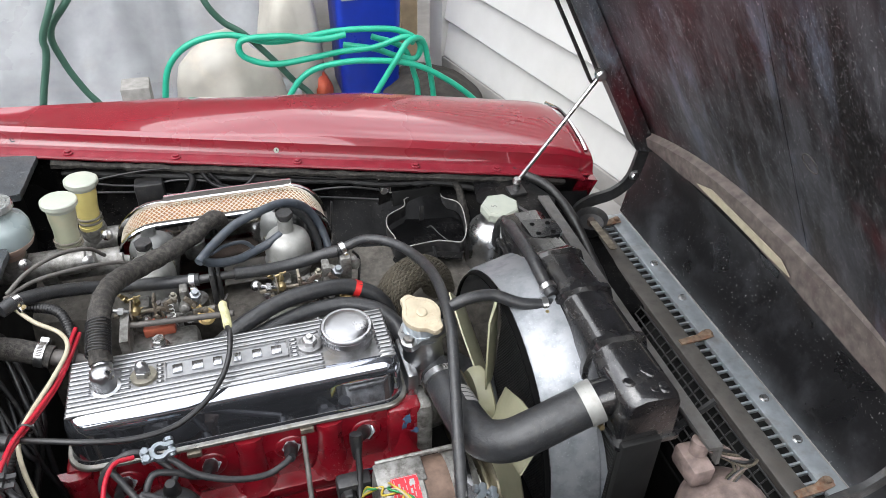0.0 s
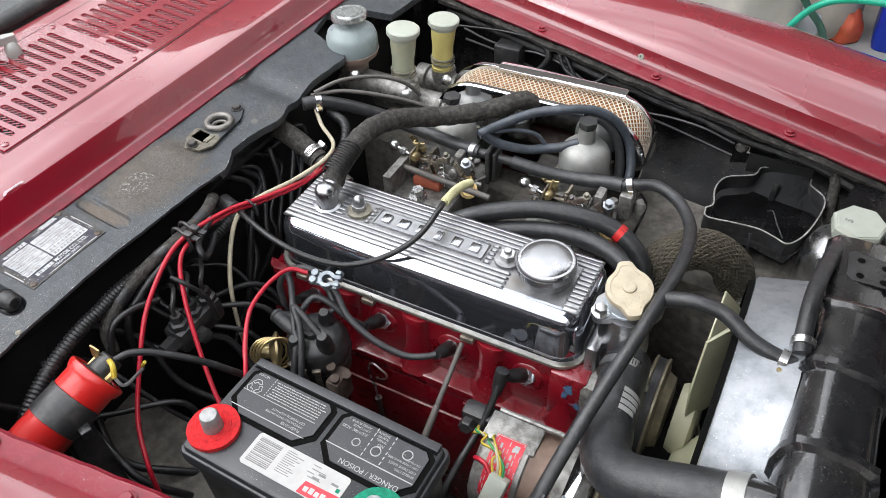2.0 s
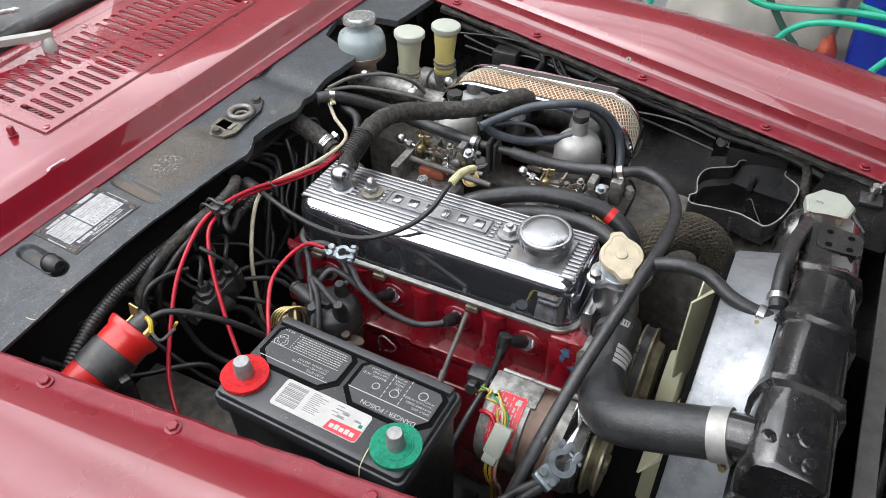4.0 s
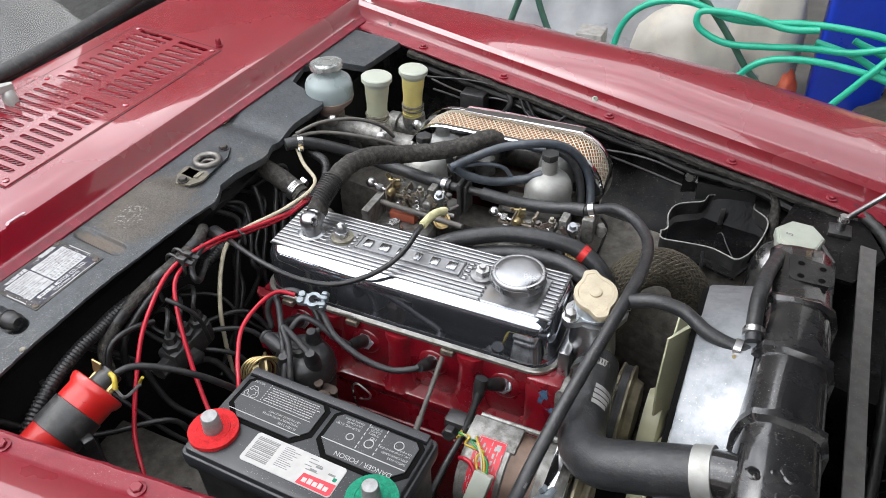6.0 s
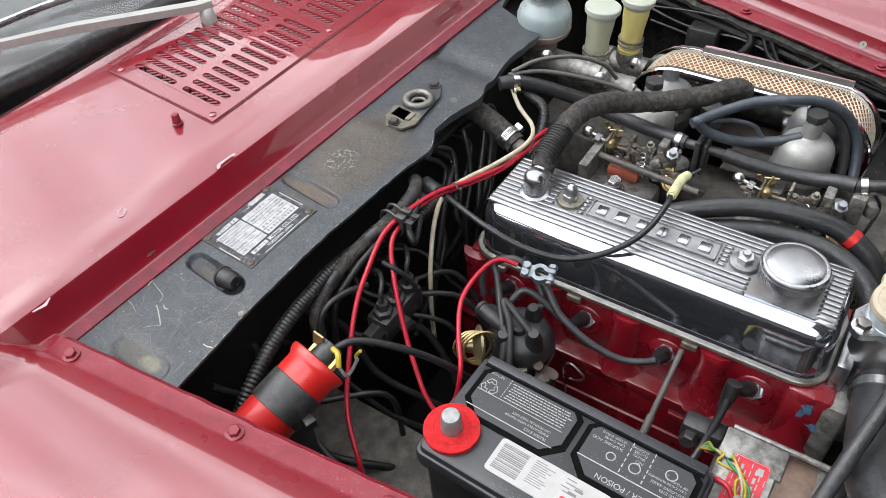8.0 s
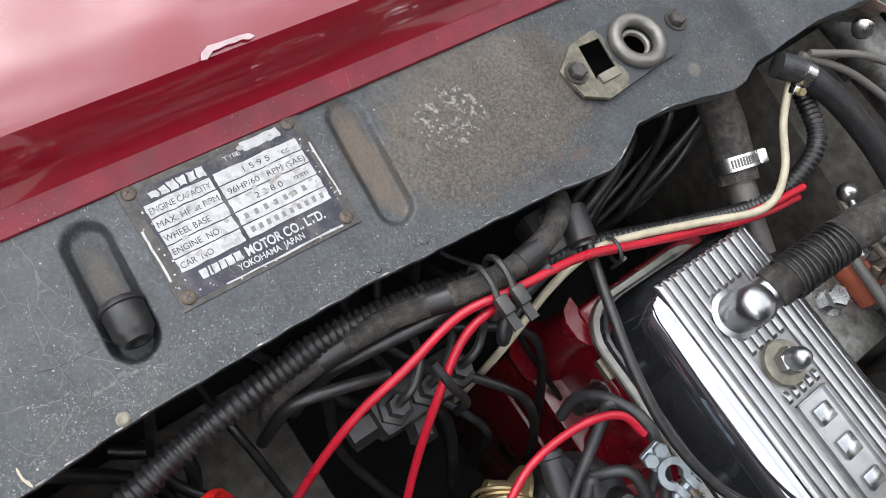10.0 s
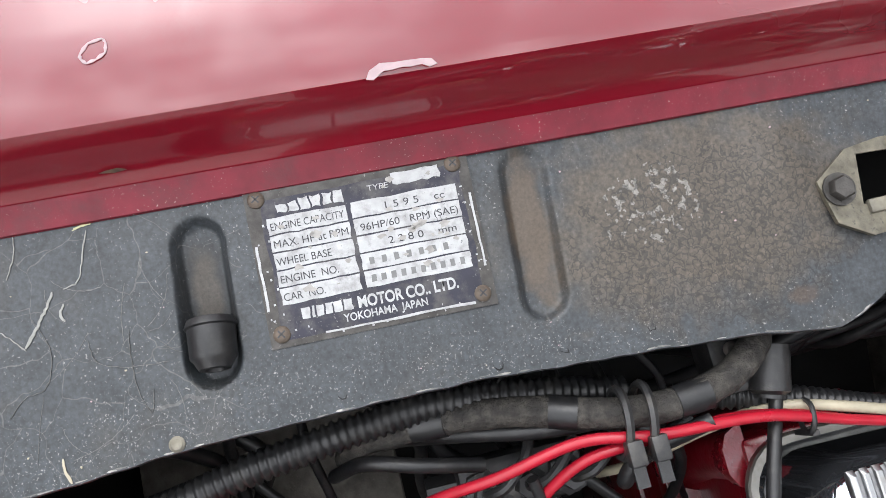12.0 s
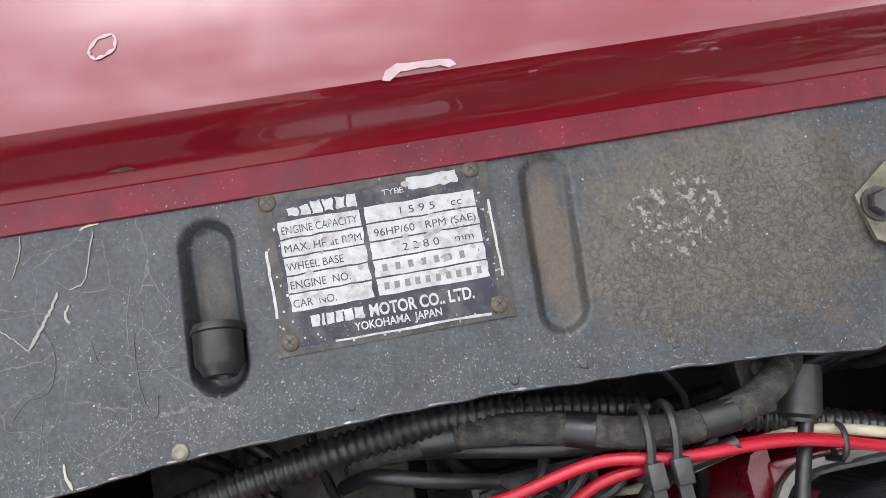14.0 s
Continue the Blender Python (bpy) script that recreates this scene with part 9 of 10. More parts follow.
lathe(b, [(0, 0.004), (0.012, 0.004)], cb + u_ * -0.016, cd, 6)
lathe(b, [(0, 0.004), (0.012, 0.004)], cb + u_ * 0.016, cd, 6)
part("terminal", b, BRASS, coil, "brass terminal tab")
b = tube(bmesh.new(), [cb + u_ * 0.008 + cd * 0.014 + Vector((0, 0, 0.010)), cb + u_ * 0.018 + cd * 0.012 + Vector((0, 0, 0.012)), cb + u_ * 0.024 + cd * 0.006 + Vector((0, 0, 0.004))], 0.0030, 8, 5)
part("yellow_sleeve", b, WIRE_YELLOW, coil, "yellow insulated terminal")
b = tube(bmesh.new(), [cb + u_ * 0.024 + cd * 0.006 + Vector((0, 0, 0.004)), cb + u_ * 0.030 + cd * 0.010 + Vector((0, 0, -0.010)), (-0.088, -0.318, 0.770), (-0.096, -0.310, 0.760), (-0.100, -0.307, 0.757)], 0.0020, 8, 5)
part("terminal_wire", b, PRINT_GREY, coil, "grey wire")
b = tube(bmesh.new(), [(-0.100, -0.307, 0.757), (-0.096, -0.307, 0.765), (-0.092, -0.306, 0.771)], 0.0020, 8, 5)
part("spade_sleeve", b, WIRE_YELLOW, coil, "yellow spade sleeve")
b = bmesh.new()
box(b, -0.006, 0.007, -0.006, 0.006, -0.006, 0.006, 0.002, m=Matrix.Translation(ca + cd * (ln - 0.048) + u_ * 0.033 + Vector((0, 0, -0.008))) @ Matrix.Rotation(radians(-20), 4, "Z"))
part("clamp_screw", b, SATIN_BLACK, coil, "black clamp screw block")
part("clamp_bracket", new_box(-0.008, 0.008, -0.016, 0.016, -0.155, 0.0, 0.002, m=Matrix.Translation(ca + cd * (ln - 0.05) + Vector((0, 0, -0.026)))), SATIN_BLACK, coil, "black clamp bracket")

# ---- distributor ----
dist = thing("distributor", (0.012, -0.145, 0.56), "black distributor with plug leads and a gold vacuum can", "distributor")
ax_d = Vector((0.02, -0.16, 1)).normalized()
DA = Vector((0.011, -0.142, 0.672))
bm = bmesh.new()
lathe(bm, [(-0.120, 0.016), (-0.052, 0.018), (-0.046, 0.036), (-0.006, 0.038), (-0.004, 0.040), (0.001, 0.040)], DA, ax_d, 30)
part("body", bm, DARK_RUST, dist, "dirty cast body")
bm = bmesh.new()
lathe(bm, [(0, 0.0405), (0.003, 0.0425), (0.007, 0.0415), (0.016, 0.0385), (0.022, 0.0360), (0.028, 0.030), (0.031, 0.020), (0.032, 0.008)], DA, ax_d, 34)
a, u, v = frame_of(ax_d)
towers = []
for t, rr in ((0.5, 0.025), (2.05, 0.025), (3.65, 0.025), (5.2, 0.025), (0.0, 0.0)):
    base = DA + ax_d * (0.026 if rr else 0.030) + (u * math.cos(t) + v * math.sin(t)) * rr
    lathe(bm, [(-0.006, 0.0120), (0.010, 0.0098), (0.011, 0.0085)], base, ax_d, 16)
    towers.append(base + ax_d * 0.008)
part("cap", bm, SATIN_BLACK, dist, "black distributor cap")
for tw in towers[:4]:
    b = lathe(bmesh.new(), [(-0.001, 0.0100), (0.002, 0.0105), (0.004, 0.0095), (0.010, 0.0085), (0.016, 0.0060)], tw, ax_d, 16)
    part("boot", b, WIRE_BLACK, dist)
# angled boot of the coil lead, lying across the cap
be, bi = Vector((-0.040, -0.150, 0.716)), Vector((-0.007, -0.160, 0.714))
b = lathe(bmesh.new(), [(0.0, 0.0078), (0.001, 0.0094), (0.005, 0.0098), (0.006, 0.0088), (0.026, 0.0092), (0.034, 0.0078), (0.040, 0.0056)], be, bi - be, 20)
tube(b, [be + Vector((0.010, -0.002, 0.0)), be + Vector((0.018, 0.004, -0.004)), towers[4] + Vector((0, 0, -0.004))], 0.0082, 14, 5)
part("elbow_boot", b, WIRE_GREY, dist, "grey angled rubber boot")
b = lathe(bmesh.new(), [(0, 0.016), (0.003, 0.024), (0.006, 0.024), (0.009, 0.018), (0.014, 0.010), (0.030, 0.006)], (-0.020, -0.176, 0.684), (-0.75, -0.60, 0.10), 30)
part("vacuum_can", b, GOLD_ZINC, dist, "yellow-zinc vacuum advance can")
for k in range(4):
    part("pipe_loop", torus(bmesh.new(), (-0.016 - 0.0050 * k, -0.186 - 0.0012 * k, 0.690), (0.70, -0.62, 0.30), 0.0225 - 0.0010 * k, 0.0016, 30, 6), GOLD_ZINC if k % 2 else BRASS, dist, "brass-coloured ring")
b = bmesh.new()
for k in range(3):
    tq = -1.0 - 0.42 * k
    cq = DA + Vector((0.0425 * math.cos(tq), 0.0425 * math.sin(tq), -0.010))
    box(b, -0.0042, 0.0042, -0.0012, 0.0012, -0.026, 0.014, 0.0006, m=Matrix.Translation(cq) @ Matrix.Rotation(tq + math.pi / 2, 4, "Z") @ Matrix.Rotation(radians(8), 4, "X"))
    box(b, -0.0052, 0.0052, -0.004, 0.003, 0.010, 0.0135, 0.0006, m=Matrix.Translation(cq) @ Matrix.Rotation(tq + math.pi / 2, 4, "Z"))
part("spring_clip", b, STAINED, dist, "stained spring clips")
b = bmesh.new()
box(b, 0.046, 0.066, -0.182, -0.150, 0.618, 0.664, 0.004)
for px, py, pz in ((0.060, -0.176, 0.668), (0.048, -0.165, 0.672), (0.066, -0.160, 0.660)):
    lathe(b, [(-0.012, 0.0035), (0, 0.0035), (0.0005, 0.006), (0.006, 0.006), (0.0065, 0.003)], (px, py, pz), (0.1, -0.2, 1), 8)
part("points_housing", b, DARK_RUST, dist, "stained bracket with small nuts")
b = torus(bmesh.new(), DA + ax_d * -0.012, ax_d, 0.0410, 0.0016, 40, 6)
part("cap_wire", b, WIRE_BLACK, dist)

# plug leads
T = [tuple(t + ax_d * 0.010) for t in towers]
wire("plug_lead", [T[2], (-0.034, -0.118, 0.738), (-0.044, -0.106, 0.750), (-0.022, -0.094, 0.753), (0.018, -0.099, 0.740), (0.048, -0.116, 0.720), (0.088, -0.122, 0.701), (0.128, -0.118, 0.689), (0.154, -0.107, 0.689), (0.163, -0.100, 0.690)], 0.0043, WIRE_GREY, "grey ignition lead to a spark plug", "ignition lead")
wire("plug_lead", [T[1], (0.000, -0.118, 0.735), (0.022, -0.113, 0.728), (0.043, -0.111, 0.710), (0.053, -0.105, 0.698), (0.058, -0.101, 0.691)], 0.0043, WIRE_GREY, "grey ignition lead to a spark plug", "ignition lead")
wire("plug_lead", [(-0.052, -0.120, 0.700), (-0.058, -0.113, 0.728), (-0.046, -0.104, 0.750), (-0.018, -0.096, 0.758), (0.008, -0.100, 0.742), (0.024, -0.112, 0.722), T[0]], 0.0043, WIRE_GREY, "grey ignition lead arching over the distributor", "ignition lead")
wire("plug_lead", [T[3], (-0.010, -0.144, 0.738), (0.006, -0.160, 0.724), (0.020, -0.184, 0.698), (0.030, -0.208, 0.658), (0.034, -0.215, 0.61)], 0.0043, WIRE_GREY, "grey ignition lead dropping behind the battery", "ignition lead")
wire("plug_lead", [tuple(bi), (0.006, -0.170, 0.714), (0.014, -0.192, 0.690), (0.018, -0.212, 0.650), (0.018, -0.22, 0.60)], 0.0046, WIRE_GREY, "grey ignition lead from the angled boot", "ignition lead")
wire("coil_lead", [(-0.100, -0.334, 0.800), (-0.090, -0.316, 0.800), (-0.070, -0.298, 0.790), (-0.040, -0.276, 0.768), (-0.018, -0.256, 0.738), (-0.004, -0.236, 0.70), (0.004, -0.222, 0.66), (0.006, -0.214, 0.62)], 0.0042, WIRE_BLACK, "black ignition lead from the coil", "ignition lead")
wire("plug_lead", [(0.251, -0.096, 0.694), (0.250, -0.104, 0.686), (0.248, -0.124, 0.662), (0.243, -0.150, 0.640), (0.236, -0.190, 0.620), (0.232, -0.225, 0.59), (0.24, -0.238, 0.52)], 0.0045, WIRE_BLACK, "black ignition lead to the front spark plug", "ignition lead")
b = lathe(bmesh.new(), [(0, 0.0085), (0.012, 0.0088), (0.028, 0.0070), (0.036, 0.0055)], (0.2505, -0.094, 0.701), (-0.06, -0.36, -0.90), 14)
tagged(part("plug_elbow", b, WIRE_BLACK), "black angled plug connector on the front plug", "connector")

# ---- alternator ----
alt = thing("alternator", (0.30, -0.175, 0.58), "alternator with alloy end caps, brown stator and red label", "alternator")
AC = Vector((0.012, -0.170, 0.632))
FINS = []
bm = lathe(bmesh.new(), [(0, 0.030), (0.004, 0.050), (0.012, 0.056), (0.060, 0.057), (0.062, 0.0545)], (0.260, AC.y, AC.z), (1, 0, 0), 40)
part("rear_housing", bm, CAST, alt, "cast alloy rear housing")
bm = lathe(bmesh.new(), [(0, 0.0545), (0.038, 0.0545)], (0.320, AC.y, AC.z), (1, 0, 0), 40)
part("stator", bm, COPPER_BROWN, alt, "brown laminated stator")
bm = lathe(bmesh.new(), [(0, 0.0545), (0.002, 0.057), (0.026, 0.057), (0.036, 0.050), (0.042, 0.03)], (0.356, AC.y, AC.z), (1, 0, 0), 40)
for k in range(10):
    t = 2 * math.pi * k / 10
    FINS.append(new_box(0.366, 0.383, -0.004, 0.004, 0.03, 0.055, m=Matrix.Translation((0, AC.y, AC.z)) @ Matrix.Rotation(t, 4, "X")))
fh = part("front_housing", bm, CAST, alt, "cast alloy front housing")
for fin in FINS:
    part("fin", fin, CAST, fh)
bm = bmesh.new()
for k in range(14):
    t = radians(88 + 75 * k / 13)
    c, s = math.cos(t), math.sin(t)
    if k:
        quad(bm, (0.279, AC.y + 0.0582 * c0, AC.z + 0.0582 * s0), (0.314, AC.y + 0.0582 * c0, AC.z + 0.0582 * s0), (0.314, AC.y + 0.0582 * c, AC.z + 0.0582 * s), (0.279, AC.y + 0.0582 * c, AC.z + 0.0582 * s))
    c0, s0 = c, s
lab2 = part("label", bm, PRINT_RED, alt, "red and white data label")


def alt_bar(x0, x1, t0, t1, mt):
    bm = bmesh.new()
    for k in range(5):
        t = radians(t0 + (t1 - t0) * k / 4)
        c, s = math.cos(t), math.sin(t)
        if k:
            quad(bm, (x0, AC.y + 0.0586 * c0, AC.z + 0.0586 * s0), (x1, AC.y + 0.0586 * c0, AC.z + 0.0586 * s0), (x1, AC.y + 0.0586 * c, AC.z + 0.0586 * s), (x0, AC.y + 0.0586 * c, AC.z + 0.0586 * s))
        c0, s0 = c, s
    part("print_bar", bm, mt, lab2)


for k in range(6):
    # upright columns of small print, broken into words
    x, t0 = 0.2825 + 0.0048 * k, 92 + 5 * (k % 3)
    while t0 < 158:
        alt_bar(x, x + (0.0010, 0.0026, 0.0012)[k % 3], t0, min(159, t0 + (9, 17, 6)[(k + int(t0)) % 3]), PRINT_WHITE)
        t0 += (12, 21, 9)[(k + int(t0)) % 3]
for x in (0.2797, 0.3124):
    alt_bar(x, x + 0.0009, 89, 162, PRINT_WHITE)
for t0 in (89, 161.4):
    alt_bar(0.280, 0.313, t0, t0 + 0.8, PRINT_WHITE)
alt_bar(0.303, 0.309, 94, 102, PRINT_WHITE)
bm = bmesh.new()
box(bm, 0.262, 0.326, AC.y - 0.008, AC.y + 0.03, AC.z + 0.052, AC.z + 0.0575, 0.002)
rod(bm, (0.267, AC.y + 0.035, AC.z + 0.052), (0.377, AC.y + 0.035, AC.z + 0.052), 0.0035, 8)
part("through_bolt", bm, CAST, alt)
bm = lathe(bmesh.new(), [(0, 0.036), (0.003, 0.044), (0.006, 0.044), (0.012, 0.034), (0.018, 0.041), (0.021, 0.041), (0.023, 0.032), (0.021, 0.014), (0.026, 0.012), (0.026, 0.004)], (0.397, AC.y - 0.005, AC.z), (1, 0, 0), 36)
part("alternator_pulley", bm, PULLEY, alt, "dull gold pulley")
bm = lathe(bmesh.new(), [(0, 0.046), (0.003, 0.048), (0.005, 0.044)], (0.390, AC.y - 0.005, AC.z), (1, 0, 0), 36)
part("cooling_fan", bm, STEEL, alt)
b = bmesh.new()
prism(b, [(0.372, -0.105), (0.382, -0.102), (0.384, -0.150), (0.380, -0.212), (0.375, -0.220), (0.369, -0.212), (0.370, -0.150)], 0.0, 0.004)
for v in b.verts:
    v.co.z += 0.706 + (v.co.y + 0.115) * 0.30
part("adjuster_arm", b, CHROME, alt, "bright slotted adjuster arm")
conn = thing("wire_connector", (0.299, -0.225, 0.64), "pale plastic wire connector with coloured wires", "connector")
b = new_box(-0.0112, 0.0112, -0.008, 0.008, -0.019, 0.019, 0.002, m=Matrix.Translation((0.300, -0.226, 0.672)) @ Matrix.Rotation(radians(-42), 4, "X") @ Matrix.Rotation(radians(8), 4, "Y"))
part("shell", b, CAP_PLASTIC, conn)
b = new_box(-0.009, 0.009, -0.007, 0.007, -0.030, -0.016, 0.002, m=Matrix.Translation((0.300, -0.226, 0.672)) @ Matrix.Rotation(radians(-42), 4, "X") @ Matrix.Rotation(radians(8), 4, "Y"))
part("plug", b, CAP_PLASTIC, conn)
for k, (mt, dx) in enumerate(((WIRE_YELLOW, -0.006), (WIRE_WHITE, 0.0), (WIRE_GREEN, 0.006), (WIRE_YELLOW, 0.003))):
    wire("connector_wire", [(0.299 + dx, -0.214, 0.685), (0.294 + dx, -0.203, 0.695), (0.283 - dx * 1.5, -0.192 + 0.004 * k, 0.694 + 0.003 * (k % 2)), (0.272 + dx, -0.184 + 0.005 * k, 0.684), (0.262 - dx, -0.176, 0.690), (0.250, -0.168 + 0.003 * k, 0.672), (0.244, -0.16, 0.655)], 0.0014, mt, "thin coloured wire at the alternator", "wire")
    wire("connector_wire", [(0.299 + dx, -0.240, 0.656), (0.300 + dx, -0.250, 0.644), (0.303 + dx, -0.252, 0.625), (0.305 + dx, -0.244, 0.600), (0.304 + dx, -0.235, 0.54)], 0.0020, (WIRE_YELLOW, WIRE_YELLOW, WIRE_WHITE, WIRE_RED)[k], "thin coloured wire at the alternator", "wire")
wire("connector_wire", [(0.291, -0.216, 0.684), (0.283, -0.210, 0.690), (0.273, -0.206, 0.688), (0.266, -0.202, 0.680)], 0.0028, WIRE_RED, "red wire at the alternator", "wire")
b = lathe(bmesh.new(), [(0, 0.010), (0.012, 0.010), (0.014, 0.008)], (0.228, -0.140, 0.640), (0, -1, 0.25), 6)
box(b, 0.215, 0.262, -0.140, -0.115, 0.622, 0.655, 0.006)
tagged(part("mount_bracket", b, SATIN_BLACK), "black alternator mounting bracket with a bolt", "bracket")


# ---- battery cable clamps, left loose ----
def cable_clamp(at, turn, label, tilt=0, size=1.0):
    m = Matrix.Translation(at) @ Matrix.Rotation(radians(turn), 4, "Z") @ Matrix.Rotation(radians(tilt), 4, "X") @ Matrix.Scale(size, 4)
    t = thing("cable_clamp", at, label, "battery clamp", "loose battery clamps")
    bm = bmesh.new()
    n = 16
    ring_o, ring_i = [], []
    for k in range(n + 1):
        a = radians(25 + 310 * k / n)
        ring_o.append((0.0165 * math.cos(a), 0.0165 * math.sin(a)))
        ring_i.append((0.0092 * math.cos(a), 0.0092 * math.sin(a)))
    prism(bm, ring_o + ring_i[::-1], -0.008, 0.008, m)
    box(bm, 0.011, 0.027, 0.0030, 0.0115, -0.008, 0.008, 0.002, m=m)
    box(bm, 0.011, 0.027, -0.0115, -0.0030, -0.008, 0.008, 0.002, m=m)
    box(bm, -0.034, -0.012, -0.0125, 0.0125, -0.006, 0.006, 0.003, m=m)
    part("jaw", bm, CLAMP_LEAD, t, "silvery cast clamp jaw")
    b = bmesh.new()
    rod(b, m @ Vector((0.019, -0.016, 0)), m @ Vector((0.019, 0.016, 0)), 0.0035, 8)
    hexbolt(b, m @ Vector((0.019, 0.012, 0)), m.to_3x3() @ Vector((0, 1, 0)), 0.006, 0.006, False)
    part("bolt", b, CLAMP_LEAD, t)
    for by in (-0.007, 0.007):
        part("bolt", hexbolt(bmesh.new(), m @ Vector((-0.025, by, 0.005)), m.to_3x3() @ Vector((0, 0, 1)), 0.0055, 0.005, False), CLAMP_LEAD, t)
    return t


cable_clamp((0.014, -0.102, 0.757), 12, "silvery battery cable clamp lying loose by the distributor", 18, 0.66)
cable_clamp((0.381, -0.245, 0.703), 70, "silvery battery cable clamp hanging loose beside the alternator", 25)
wire("earth_cable", [(0.372, -0.280, 0.700), (0.360, -0.300, 0.700), (0.345, -0.33, 0.70), (0.315, -0.335, 0.665), (0.30, -0.33, 0.60)], 0.0062, WIRE_BLACK, "thick black battery cable", "battery cable")
wire("earth_cable", [(0.368, -0.272, 0.700), (0.352, -0.292, 0.698), (0.335, -0.315, 0.695), (0.308, -0.318, 0.655), (0.295, -0.315, 0.60)], 0.0055, WIRE_BLACK, "thick black battery cable", "battery cable")

# ---- wiring along the firewall ----
wire("red_cable", [(-0.088, 0.110, 0.790), (-0.092, 0.070, 0.795), (-0.101, 0.030, 0.785), (-0.118, -0.036, 0.797), (-0.133, -0.091, 0.812), (-0.138, -0.150, 0.823), (-0.143, -0.186, 0.817), (-0.135, -0.227, 0.805), (-0.129, -0.262, 0.782), (-0.115, -0.300, 0.748), (-0.090, -0.345, 0.712), (-0.058, -0.374, 0.690), (-0.045, -0.385, 0.66), (-0.042, -0.39, 0.60)], 0.0029, WIRE_RED, "bright red cable running along the firewall", "cable")
wire("red_cable", [(-0.084, 0.105, 0.785), (-0.090, 0.060, 0.789), (-0.104, 0.015, 0.783), (-0.122, -0.045, 0.793), (-0.135, -0.100, 0.808), (-0.136, -0.155, 0.815), (-0.132, -0.187, 0.808), (-0.111, -0.215, 0.782), (-0.087, -0.238, 0.745), (-0.062, -0.258, 0.715), (-0.035, -0.276, 0.690), (-0.016, -0.280, 0.680), (-0.002, -0.268, 0.700), (-0.004, -0.250, 0.735), (-0.024, -0.221, 0.748), (-0.044, -0.182, 0.757), (-0.046, -0.140, 0.762), (-0.036, -0.112, 0.764), (-0.016, -0.102, 0.757)], 0.0029, WIRE_RED, "bright red cable leading to the battery clamp", "cable")
wire("cream_wire", [(-0.160, 0.140, 0.818), (-0.135, 0.118, 0.806), (-0.105, 0.100, 0.795), (-0.092, 0.060, 0.799), (-0.110, 0.010, 0.793), (-0.126, -0.040, 0.797), (-0.134, -0.075, 0.795), (-0.130, -0.105, 0.775), (-0.116, -0.140, 0.735), (-0.109, -0.155, 0.680), (-0.105, -0.16, 0.62)], 0.0030, WIRE_WHITE, "cream wire running along the firewall", "wire")
wire("wiring_loom", [(-0.150, 0.16, 0.80), (-0.110, 0.140, 0.800), (-0.095, 0.105, 0.785), (-0.098, 0.066, 0.776), (-0.118, -0.010, 0.788), (-0.138, -0.070, 0.790), (-0.150, -0.12, 0.775)], 0.0072, WIRE_BLACK, "black corrugated wiring loom", "loom", ridge=0.0014, pitch=0.0042, seg=12)
wire("wiring_loom", [(-0.160, -0.15, 0.785), (-0.170, -0.20, 0.794), (-0.176, -0.249, 0.795), (-0.174, -0.283, 0.794), (-0.170, -0.317, 0.796), (-0.166, -0.347, 0.794), (-0.160, -0.377, 0.790), (-0.156, -0.41, 0.775), (-0.156, -0.445, 0.74)], 0.0085, WIRE_BLACK, "black corrugated wiring loom", "loom", ridge=0.0016, pitch=0.0046, seg=12)
wh = hose("wiring_hose", [(-0.178, -0.075, 0.800), (-0.168, -0.085, 0.811), (-0.156, -0.105, 0.816), (-0.150, -0.135, 0.817), (-0.152, -0.165, 0.815), (-0.160, -0.195, 0.808), (-0.166, -0.225, 0.800), (-0.168, -0.262, 0.788), (-0.166, -0.29, 0.772), (-0.158, -0.30, 0.745)], 0.0078, RUBBER_OLD, "taped black cable under the shelf edge", "cable", wobble=0.05)
for ta, tb in (((-0.1515, -0.118, 0.8168), (-0.150, -0.135, 0.817)), ((-0.1560, -0.182, 0.8115), (-0.160, -0.195, 0.808)), ((-0.1672, -0.245, 0.794), (-0.168, -0.262, 0.788))):
    part("tape_wrap", tube(bmesh.new(), [ta, Vector(ta).lerp(Vector(tb), 0.5), tb], 0.0084, 14, 4, wobble=0.04), WIRE_BLACK, wh, "black tape wrap")
wire("black_cable", [(-0.150, -0.130, 0.810), (-0.150, -0.165, 0.806), (-0.152, -0.20, 0.800), (-0.158, -0.235, 0.785), (-0.162, -0.265, 0.76), (-0.16, -0.28, 0.70)], 0.0048, WIRE_BLACK, "black cable tied to the loom", "cable")
wire("black_cable", [(-0.138, -0.120, 0.818), (-0.130, -0.155, 0.812), (-0.118, -0.165, 0.800), (-0.125, -0.150, 0.790), (-0.14, -0.12, 0.79)], 0.0042, WIRE_BLACK, "black cable tied to the loom", "cable")
wire("black_cable", [(-0.140, -0.230, 0.775), (-0.148, -0.262, 0.786), (-0.155, -0.29, 0.778), (-0.15, -0.31, 0.74)], 0.0040, WIRE_BLACK, "black cable beside the brake union", "cable")
wire("black_cable", [(-0.130, -0.210, 0.800), (-0.112, -0.205, 0.790), (-0.100, -0.195, 0.765), (-0.098, -0.19, 0.72)], 0.0030, WIRE_BLACK, "black cable beside the brake union", "cable")
tie = thing("cable_tie", (-0.139, -0.159, 0.82), "dark grey nylon cable tie round the wiring", "cable tie")
b = bmesh.new()
for dy in (0, -0.012):
    torus(b, (-0.147, -0.152 + dy, 0.815), (0.15, 1, 0), 0.0165, 0.0022, 24, 6)
    box(b, -0.139, -0.127, -0.156 + dy, -0.148 + dy, 0.824, 0.832, 0.001)
    box(b, -0.128, -0.117, -0.155 + dy, -0.149 + dy, 0.8255, 0.828)
